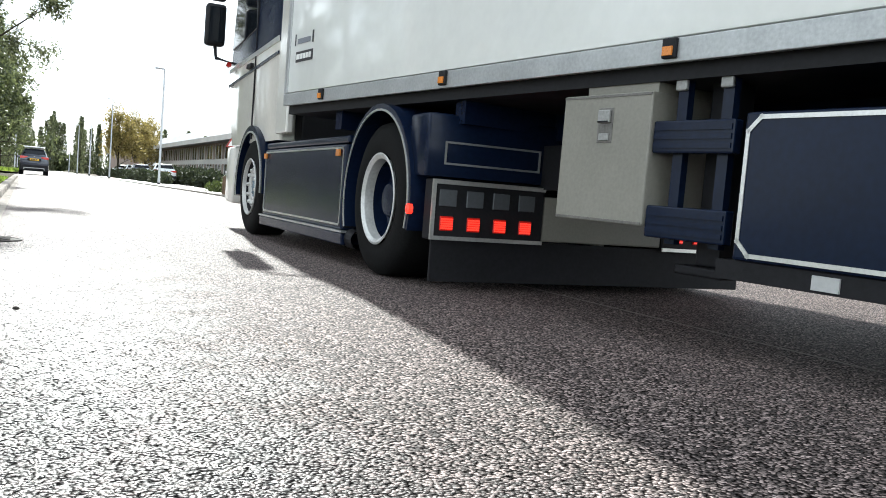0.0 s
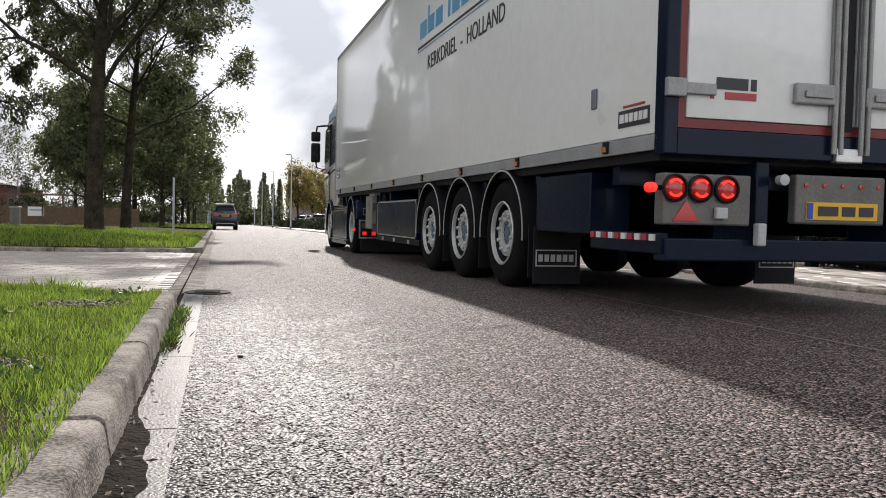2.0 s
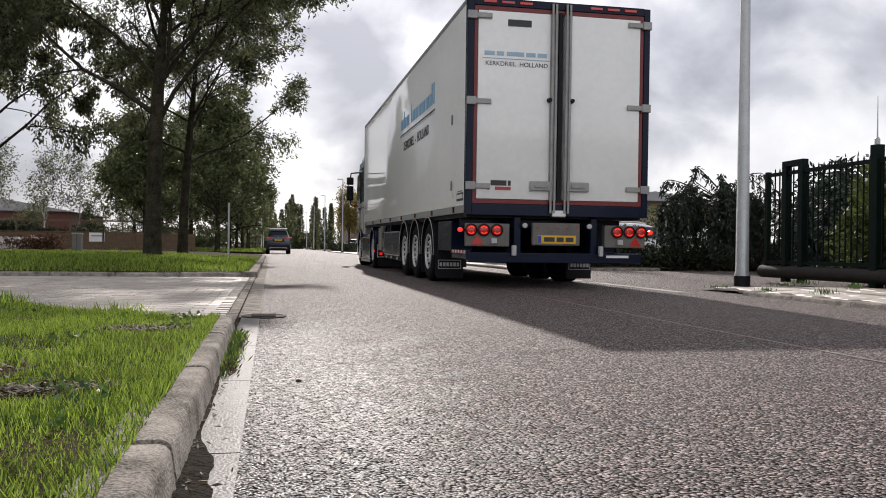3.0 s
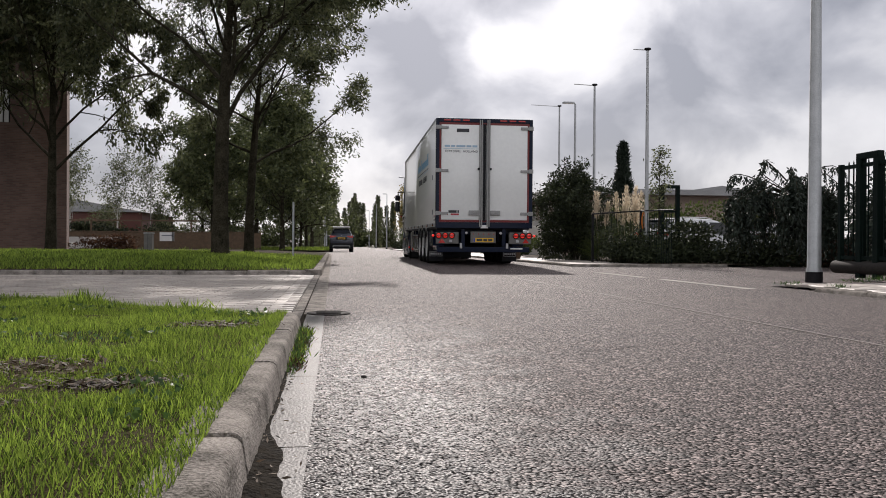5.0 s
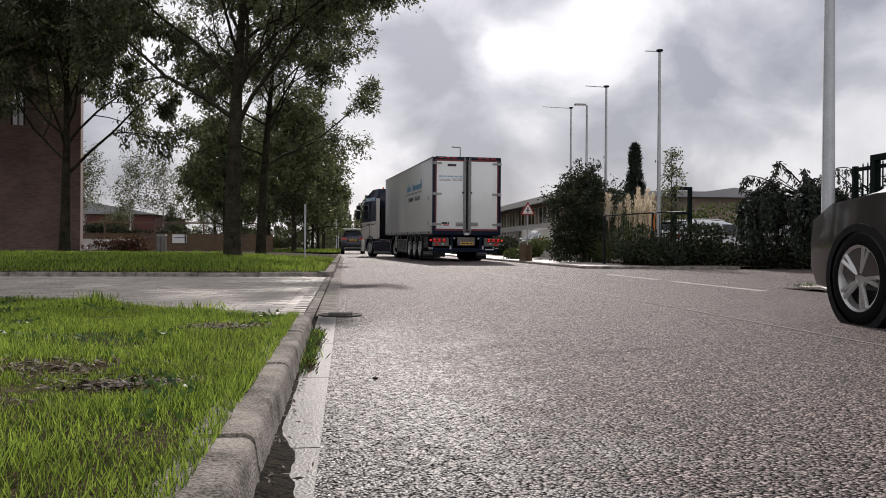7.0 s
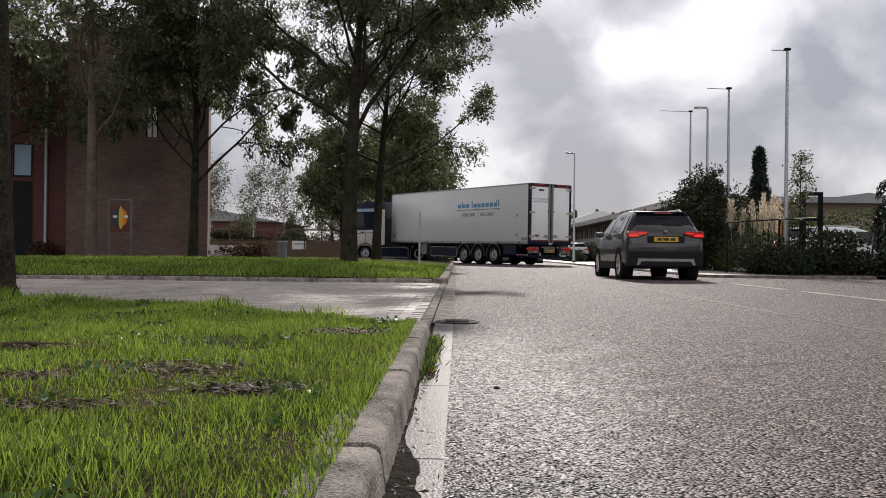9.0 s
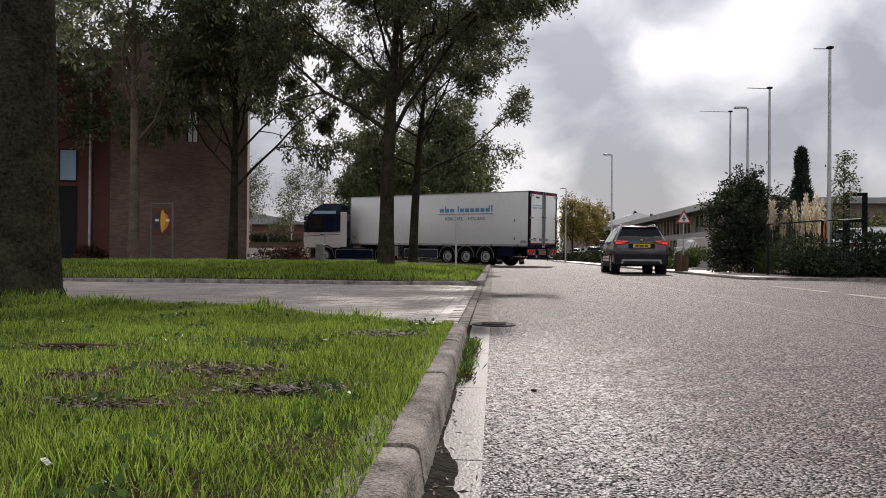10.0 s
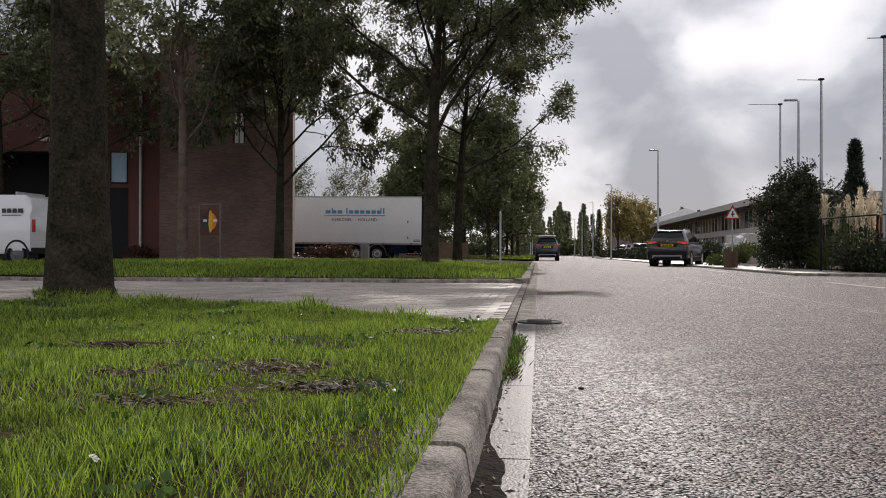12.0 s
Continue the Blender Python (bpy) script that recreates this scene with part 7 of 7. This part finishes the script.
def make_railing():
    t = thing("green_railing", pose(8.85, 0, 0.04), "dark green steel railing with a double end post and base beam", "fence")
    bm = bmesh.new()
    for y in (11.82, 12.26):
        box(bm, -0.06, 0.06, y - 0.06, y + 0.06, 0, 1.98, 0.008)
    box(bm, -0.06, 0.06, 11.76, 12.32, 1.96, 2.06, 0.008)
    part("gate_post_frame", bm, GREEN_STEEL, t, "square double gate post")
    for y in (10.1, 7.2, 4.3, 1.4):
        part("post", boxes((-0.07, 0.07, y - 0.07, y + 0.07, 0, 2.09), bevel=0.008), GREEN_STEEL, t)
    part("post", boxes((-0.04, 0.04, 12.76, 12.84, 0.15, 1.92), bevel=0.006), GREEN_STEEL, t)
    for z0, z1 in ((1.83, 1.89), (0.30, 0.36)):
        part("rail", boxes((-0.03, 0.03, -0.5, 12.78, z0, z1)), GREEN_STEEL, t)
    bm = bmesh.new()
    lathe(bm, [(1.0, 0.11), (12.95, 0.11)], 14, "y", (0, 0, 0.17))
    smooth(part("base_beam", bm, CAST_IRON, t, "round dark grey base beam"), 40)
    y = 0.5
    me = None
    while y < 12.72:
        if me is None:
            bm = bmesh.new()
            lathe(bm, [(0.33, 0.014), (1.90, 0.014), (1.93, 0.012), (1.97, 0.0)], 6, "z", caps=False)
            bar = part("bar", bm, GREEN_STEEL, t)
            me = bar.data
        else:
            bar = new("bar", me)
            bar.parent = t
        bar.matrix_basis = pose(0, y, 0)
        y += 0.13
    return t


make_railing()


def make_gate_frame():
    t = thing("gate_frame", pose(10.14, 23.2, 0.05), "dark green square gate portal", "gate post")
    bm = bmesh.new()
    for x in (-0.24, 0.24):
        box(bm, x - 0.055, x + 0.055, -0.06, 0.06, 0, 2.25, 0.008)
    box(bm, -0.295, 0.295, -0.06, 0.06, 2.22, 2.32, 0.008)
    part("portal", bm, GREEN_STEEL, t)
    for z in (0.5, 1.0, 1.5):
        part("crossbar", boxes((-0.2, 0.2, -0.03, 0.03, z, z + 0.06)), GREEN_STEEL, t)
    return t


make_gate_frame()
bm = bmesh.new()
tube(bm, [(7.9, 23.6, 1.5), (8.9, 22.3, 1.55), (9.0, 20.2, 1.5)], 0.02, 6)
rail = solid("barrier_rail", bm, BLACK, "thin dark metal barrier rail before the pampas grass", "barrier")
for x, y, z in ((7.9, 23.6, 1.5), (8.9, 22.3, 1.55)):
    part("rail_post", boxes((x - 0.03, x + 0.03, y - 0.03, y + 0.03, 0, z)), BLACK, rail)
for (xa, ya), (xb, yb) in (((7.9, 23.6), (8.9, 22.3)), ((8.9, 22.3), (9.0, 20.2))):
    count = int(math.hypot(xb - xa, yb - ya) / 0.15)
    for k in range(1, count):
        u = k / count
        part("rail_bar", boxes((xa + (xb - xa) * u - 0.006, xa + (xb - xa) * u + 0.006, ya + (yb - ya) * u - 0.006, ya + (yb - ya) * u + 0.006, 0.05, 1.48)), GREEN_STEEL, rail)
loop = [(8.94 + 0.045 * math.cos(a), 22.2, 1.26 + 0.24 * math.sin(a)) for a in np.linspace(0, 2 * math.pi, 17)]
part("hose_loop", tube(bmesh.new(), loop, 0.018, 6), ORANGE, rail, "rusty orange hose loop")


def make_warning_sign():
    t = thing("warning_sign", pose(7.2, 31.0, 0.08, 0, 0, 0), "triangular red and white warning sign on a post", "road sign")
    bm = bmesh.new()
    lathe(bm, [(-0.1, 0.03), (2.2, 0.03)], 10, "z")
    part("post", bm, GALV, t)
    def tri(s, y0, y1):
        return prism(bmesh.new(), [(-0.30 * s, 1.72 + 0.17 * (1 - s)), (0.30 * s, 1.72 + 0.17 * (1 - s)), (0, 1.72 + 0.17 * (1 - s) + 0.52 * s)], y0, y1, "y")
    part("rim", tri(1.0, -0.055, -0.04), SIGN_RED, t, "red triangular rim")
    part("panel", tri(0.70, -0.062, -0.056), SIGN_WHITE, t)
    part("symbol", boxes((-0.022, 0.022, -0.068, -0.063, 1.80, 2.02), (-0.07, 0.07, -0.068, -0.063, 1.88, 1.92)), INK, t)
    return t


make_warning_sign()
for x, y, h in ((6.50, 28.6, 0.62), (6.78, 28.9, 0.55)):
    bm = bmesh.new()
    lathe(bm, [(-0.05, 0.125), (h - 0.03, 0.12), (h, 0.09)], 14, "z")
    solid("bollard", bm, WOOD, "stout round wooden bollard on the pavement", "bollard", "bollards", m=pose(x, y, 0.09))

# signs and boxes on the verge
post = thing("sign_post", pose(-0.95, 24.0, 0.2), "thin galvanised post with a small edge-on sign", "road sign")
part("pole", lathe(bmesh.new(), [(-0.1, 0.03), (1.55, 0.03)], 10, "z"), GALV, post)
part("sign_plate", boxes((-0.015, 0.015, -0.09, 0.09, 1.30, 1.56), bevel=0.004), GALV, post)


def make_utility_box():
    t = thing("utility_box", pose(-6.25, 30.0, 0.15), "grey metal utility box standing in the grass", "utility box")
    part("body", boxes((-0.15, 0.13, -0.16, 0.16, 0, 0.72), bevel=0.012), DULL_METAL, t)
    part("lid", boxes((-0.17, 0.15, -0.18, 0.18, 0.725, 0.77), bevel=0.012), STEEL, t)
    part("door_gap", boxes((-0.02, -0.012, -0.165, -0.158, 0.05, 0.70)), BLACK, t)
    return t


make_utility_box()


def make_board():
    t = thing("sign_board", pose(-11.45, 28.0, 0.2), "framed sign board with a black and orange emblem", "sign")
    for x in (-0.38, 0.38):
        bm = bmesh.new()
        lathe(bm, [(-0.1, 0.03), (2.05, 0.03)], 12, "z", (x, 0, 0))
        part("post", bm, DULL_METAL, t)
    part("top_bar", boxes((-0.41, 0.41, -0.03, 0.03, 2.02, 2.08), bevel=0.02), DULL_METAL, t)
    panel = part("panel", boxes((-0.34, 0.34, -0.015, 0.015, 0.95, 1.9)), BRICK_RED, t, "dark red panel")
    def disc(cx, sx, sz, mat_, a0, a1, y):
        bm = bmesh.new()
        pts = [(cx + sx * math.cos(radians(a)), 1.45 + sz * math.sin(radians(a))) for a in range(a0, a1 + 1, 15)]
        prism(bm, pts, y - 0.006, y, "y")
        part("emblem", bm, mat_, panel)
    disc(-0.05, 0.26, 0.34, INK, 90, 270, -0.016)
    disc(0.03, 0.075, 0.40, YELLOW, 0, 345, -0.024)
    disc(0.05, 0.2, 0.3, ORANGE, -90, 90, -0.016)
    bars("emblem_bar", ((-0.24, -0.1), (0.14, 0.28)), 1.44, 1.52, "y", -0.03, SIGN_WHITE, panel)
    return t


make_board()


def make_wood_fence():
    t = thing("garden_fence", pose(0, 0, 0.1), "dark weathered plank fence beyond the side street", "fence")
    for k in range(16):
        x = -36 + 1.95 * k
        if x > -5.5:
            break
        part("fence_panel", boxes((x, x + 1.85, 58.4, 58.45, 0.0, 1.18)), WOOD, t)
        part("fence_post", boxes((x + 1.85, x + 1.95, 58.36, 58.48, 0.0, 1.3)), WOOD, t)
    part("top_rail", boxes((-36, -5.6, 58.36, 58.48, 1.2, 1.26)), WOOD, t)
    part("upper_rail", boxes((-36, -9.0, 58.7, 58.78, 1.95, 2.05)), WOOD, t)
    for k in range(9):
        part("fence_post", boxes((-36 + 3.3 * k, -35.9 + 3.3 * k, 58.7, 58.78, 0, 2.0)), WOOD, t)
    return t


make_wood_fence()
sign = thing("notice_sign", pose(-11.1, 58.38, 0.1), "small white notice fixed on the plank fence", "sign")
part("panel", boxes((-0.48, 0.48, -0.02, 0.02, 0.6, 1.2)), SIGN_WHITE, sign)
bars("notice_bar", ((-0.35, 0.35),), 0.95, 1.02, "y", -0.021, GREY_PRINT, sign)
solid("low_wall", boxes((-19.0, -14.2, 57.7, 57.9, 0.05, 0.95), bevel=0.02), PALE_FACADE, "low pale concrete wall before the fence", "wall")
solid("concrete_screen", boxes((10.2, 10.5, 36, 46, 0, 1.5), bevel=0.02), PALE_FACADE, "pale yard wall beside the pavement", "wall")

# far radio mast
mast = thing("radio_mast", pose(246.4, 300, 0), "thin distant radio mast over the roofs", "mast")
bm = bmesh.new()
tube(bm, [(0, 0, 0), (0, 0, 38), (0, 0, 66)], [0.6, 0.5, 0.12], 6)
part("shaft", bm, GALV, mast)
part("platform", lathe(bmesh.new(), [(44, 0.4), (45, 1.1), (48, 1.1), (49, 0.4)], 10, "z"), GALV, mast)

# drain cover in the road by the kerb
drain = thing("drain_cover", pose(0.17, 6.1, 0.004) @ Matrix.Diagonal((0.85, 0.85, 1, 1)), "dark cast-iron drain cover in the gutter", "drain cover")
part("collar", lathe(bmesh.new(), [(-0.02, 0.20), (0.004, 0.20), (0.008, 0.19), (0.008, 0.172), (0.0, 0.172)], 28, "z", caps=False), CAST_IRON, drain, "iron rim")
bm = bmesh.new()
lathe(bm, [(-0.02, 0.168), (0.006, 0.168), (0.006, 0.0)], 28, "z", caps=False)
for k in range(5):
    box(bm, -0.11, 0.11, -0.125 + 0.055 * k, -0.100 + 0.055 * k, 0.005, 0.014)
part("grate", bm, CAST_IRON, drain)

# wet silt, leaves and litter in the gutter
vs, fs = [], []
for i in range(140):
    y = 0.25 + 0.024 * i
    pool = 1.0 / (1.0 + math.exp((y - 1.75) / 0.13))
    reach = 0.022 + 0.075 * pool + 0.03 * (0.4 + pool) * (noise.noise(Vector((y * 3.1, 0, 1))) + 0.3 * noise.noise(Vector((y * 14, 0, 3))))
    for j in range(7):
        u = j / 6
        vs.append((0.010 + (reach - 0.010) * u, y, 0.0035 + 0.016 * (1 - u) * (0.6 + 0.9 * noise.noise(Vector((u * 3, y * 16, 2))))))
for i in range(139):
    for j in range(6):
        k = 7 * i + j
        fs.append((k, k + 1, k + 8, k + 7))
tagged(new("gutter_silt", sheet_mesh("gutter_silt", vs, fs, SILT, True)), "wet dark silt and mulch lying in the gutter", kind="structure")


def litter(name, label, n, spots, size, seed):
    rng = np.random.default_rng(seed)
    c = np.array([spots(rng) for _ in range(n)])
    a = rng.uniform(0, 2 * math.pi, n)
    tilt = rng.normal(0, 0.25, (n, 2))
    s = size * rng.uniform(0.5, 1.4, n)
    d = np.stack([np.cos(a), np.sin(a), tilt[:, 0]], 1) * s[:, None]
    w = np.stack([-np.sin(a), np.cos(a), tilt[:, 1]], 1) * s[:, None] * 0.28
    ob = new(name, quads_mesh(name, np.stack([c - d, c + w, c + d, c - w], 1), FALLEN))
    return tagged(ob, label, "leaves", kind="stuff")


litter("fallen_leaves", "brown fallen leaves and twigs in the gutter", 170, lambda g: (abs(g.normal(0.02, 0.045)) + 0.015, g.uniform(0.3, 5.2), 0.012), 0.012, 5)
litter("fallen_leaves", "dead leaves and mulch on the muddy patches", 3200, lambda g: (lambda k: (MUD[k][0] + g.normal(0, MUD[k][2] * 0.5), MUD[k][1] + g.normal(0, MUD[k][3] * 0.5), near_rise(MUD[k][0], MUD[k][1]) + g.uniform(0.004, 0.022)))(int(g.integers(0, len(MUD)))), 0.019, 6)
litter("fallen_leaves", "scattered dead leaves on the road edge", 60, lambda g: (g.uniform(0.15, 1.6), g.uniform(1, 9), 0.008), 0.014, 7)
bm = bmesh.new()
lathe(bm, [(0.0, 0.012), (0.008, 0.011), (0.012, 0.0)], 8, "z", caps=False)
solid("pebble", bm, CAST_IRON, "dark pebble lying on the asphalt", "pebble", m=pose(0.33, 2.96, 0.0))
solid("branch", tube(bmesh.new(), [(-1.80, 3.15, 0.135), (-1.62, 3.10, 0.145), (-1.49, 3.10, 0.14)], [0.003, 0.006, 0.003], 6), WOOD, "dead twig lying in the grass", "twig")

# right pavement slabs and paved yard
strip("pavement_right", 6.16, 12.0, -22, 9.0, 0.035, PAVE_BED, "sandy bed under the pavement slabs")
strip("pavement_right", 6.16, 12.0, 9.0, 10.4, 0.034, PAVE_BED, "sandy bed under the pavement slabs at the entrance")
strip("yard_paving", -60, -14.3, 19.5, 44.4, 0.10, TILE, "paved yard before the brick building")
strip("yard_verge", -60, -24.2, 13.9, 19.5, 0.12, TURF, "grass strip before the paved yard")


def lay_tiles(name, label, cells, w, d, h, parent_pose):
    """The first 300 tiles are pieces of their own, the rest one joined mesh."""
    bed = thing(name, parent_pose, label, "paving", kind="structure")
    me = tile_mesh("tile", w - 0.008, d - 0.008, h)
    rnd = random.Random(len(cells))
    for x, y in cells[:300]:
        ob = new("tile", me)
        ob.parent = bed
        ob.matrix_basis = pose(x, y, rnd.uniform(-0.003, 0.003), rnd.uniform(-0.5, 0.5), rnd.uniform(-0.5, 0.5), 0)
    vs, fs = [], []
    for x, y in cells[300:]:
        dz, a, b = rnd.uniform(-0.003, 0.003), w / 2 - 0.004, d / 2 - 0.004
        k = len(vs)
        for sx, sy in ((-1, -1), (1, -1), (1, 1), (-1, 1)):
            vs.append((x + sx * a, y + sy * b, dz - 0.02))
        for sx, sy in ((-1, -1), (1, -1), (1, 1), (-1, 1)):
            vs.append((x + sx * (a - 0.006), y + sy * (b - 0.006), dz + h))
        fs += [(k + 4, k + 5, k + 6, k + 7), (k, k + 1, k + 5, k + 4), (k + 1, k + 2, k + 6, k + 5), (k + 2, k + 3, k + 7, k + 6), (k + 3, k, k + 4, k + 7)]
    if vs:
        ob = new("tiles", sheet_mesh("tiles", vs, fs, TILE))
        ob.parent = bed
        tagged(ob, "more tiles of the same paving", kind="stuff")
    return bed


cells = []
for j in range(90):
    for i in range(76):
        x, y = -0.21 - 0.21 * i - (0.105 if j % 2 else 0.0), 4.35 + 0.105 * j
        if x < 0 and near_back(x) - 0.06 < y < 13.72:
            cells.append((x, y))
cells.sort(key=lambda c: c[0] ** 2 + (c[1] - 4) ** 2)
lay_tiles("driveway_tiles", "brown-grey brick pavers of the driveway, lit in patches", cells, 0.21, 0.105, 0.012, pose(0, 0, 0.012))
cells = [(6.33 + 0.3 * i + (0.15 if j % 2 else 0), -4.0 + 0.3 * j) for j in range(47) for i in range(7)]
cells.sort(key=lambda c: -c[1])
lay_tiles("pavement_slabs", "weathered square slabs of the far pavement", cells, 0.3, 0.3, 0.012, pose(0, 0, 0.045))


# ---- what moves ----
def spline(rows, t):
    """Smooth interpolation of rows (t, a, b, ...) at time t, monotone between rows; the ends run on straight."""
    ts = [r[0] for r in rows]
    vals = np.array([r[1:] for r in rows], float)
    d = np.diff(vals, axis=0) / np.diff(ts)[:, None]
    m = np.empty_like(vals)
    m[0], m[-1] = d[0], d[-1]
    h = np.diff(ts)
    for i in range(1, len(ts) - 1):
        m[i] = (d[i - 1] * h[i] + d[i] * h[i - 1]) / (h[i] + h[i - 1])
    i = int(min(max(np.searchsorted(ts, t, side="right") - 1, 0), len(ts) - 2))
    u = (t - ts[i]) / h[i]
    return (vals[i] * (2 * u**3 - 3 * u**2 + 1) + m[i] * h[i] * (u**3 - 2 * u**2 + u) + vals[i + 1] * (-2 * u**3 + 3 * u**2) + m[i + 1] * h[i] * (u**3 - u**2))


# time, x, y of the trailer's tail on the ground, heading
TRAILER_ROWS = [
    (0.0, 4.78, -6.71, 5.8), (0.2, 4.66, -5.90, 5.15), (0.5, 4.48, -4.5, 4.2), (1.0, 4.28, -1.9, 2.6), (1.5, 4.12, 0.95, 1.4), (2.0, 4.07, 4.0, 0.6), (2.5, 4.05, 7.24, 0.1),
    (3.0, 4.05, 10.35, -0.4), (3.5, 4.06, 13.2, -0.6), (5.5, 4.26, 23.78, -0.8), (6.5, 4.50, 28.17, 2.0), (6.7, 4.59, 28.98, 2.9),
    (8.5, 4.81, 36.88, 24.5), (9.0, 4.58, 39.5, 34.1), (9.5, 3.85, 41.5, 43.7), (10.0, 2.70, 43.4, 54.0), (10.5, 1.18, 45.2, 64.3), (11.0, -0.93, 46.7, 73.4),
    (11.5, -3.47, 48.25, 81.3), (12.0, -6.6, 49.6, 87.0),
]
# heading of the tractor
TRACTOR_ROWS = [(0.0, -1.0), (0.5, -1.5), (1.0, -1.4), (2.0, -1.0), (3.5, -0.7), (5.5, -0.2), (6.0, 3.0), (6.5, 9.5), (6.7, 13.0), (7.5, 29.0), (8.5, 49.0),
                (9.0, 64.0), (9.5, 77.0), (10.0, 86.0), (10.5, 90.0), (12.0, 91.0)]
# time, x, y of the car's tail, heading
CAR_ROWS = [(0.0, 4.6, -55.0, 0.0), (6.0, 4.6, -6.5, 0.0), (7.0, 4.70, 1.6, 0.0), (8.0, 4.70, 10.2, 0.0), (8.5, 4.71, 14.1, 0.0), (9.0, 4.66, 17.6, 0.5), (9.5, 4.66, 21.3, 0.0),
            (10.0, 4.72, 25.6, -1.5), (10.5, 4.78, 29.2, -3.0), (11.0, 4.82, 32.0, -8.0), (11.5, 4.98, 33.8, -14.0), (12.0, 5.5, 35.2, -20.0)]
KINGPIN, FIFTH = 11.8, 0.55


def trailer_at(t):
    x, y, h = spline(TRAILER_ROWS, t)
    return pose(x, y, -0.063, 0.6, 0, h)


def tractor_at(t):
    x, y, h = spline(TRAILER_ROWS, t)
    k = Matrix.Translation((x, y, 0)) @ pose(0, 0, 0, 0, 0, h) @ Vector((0, KINGPIN, 0))
    return Matrix.Translation((k.x, k.y, 0)) @ pose(0, 0, 0, 0, 0, spline(TRACTOR_ROWS, t)[0]) @ pose(0, -FIFTH, 0)


def car_at(t):
    x, y, h = spline(CAR_ROWS, t)
    return pose(x, y, 0, 0, 0, h)


def drive(body, at, wheels):
    """Keys a vehicle along its way, and turns its wheels by the distance that it goes."""
    walk(body, [(k / 10, at(k / 10)) for k in range(121)])
    turn, rows = 0.0, [(0.0, 0.0)]
    last = at(0.0).translation
    for k in range(1, 361):
        p = at(k / 30).translation
        turn += (p - last).length
        last = p
        rows.append((k / 30, turn))
    for w, x, y, z, r in wheels:
        walk(w, [(t, pose(x, y, z, -math.degrees(d / r))) for t, d in rows])


def motions():
    drive(trailer, trailer_at, trailer_wheels)
    drive(tractor, tractor_at, tractor_wheels)
    drive(car, car_at, car_wheels)


motions()
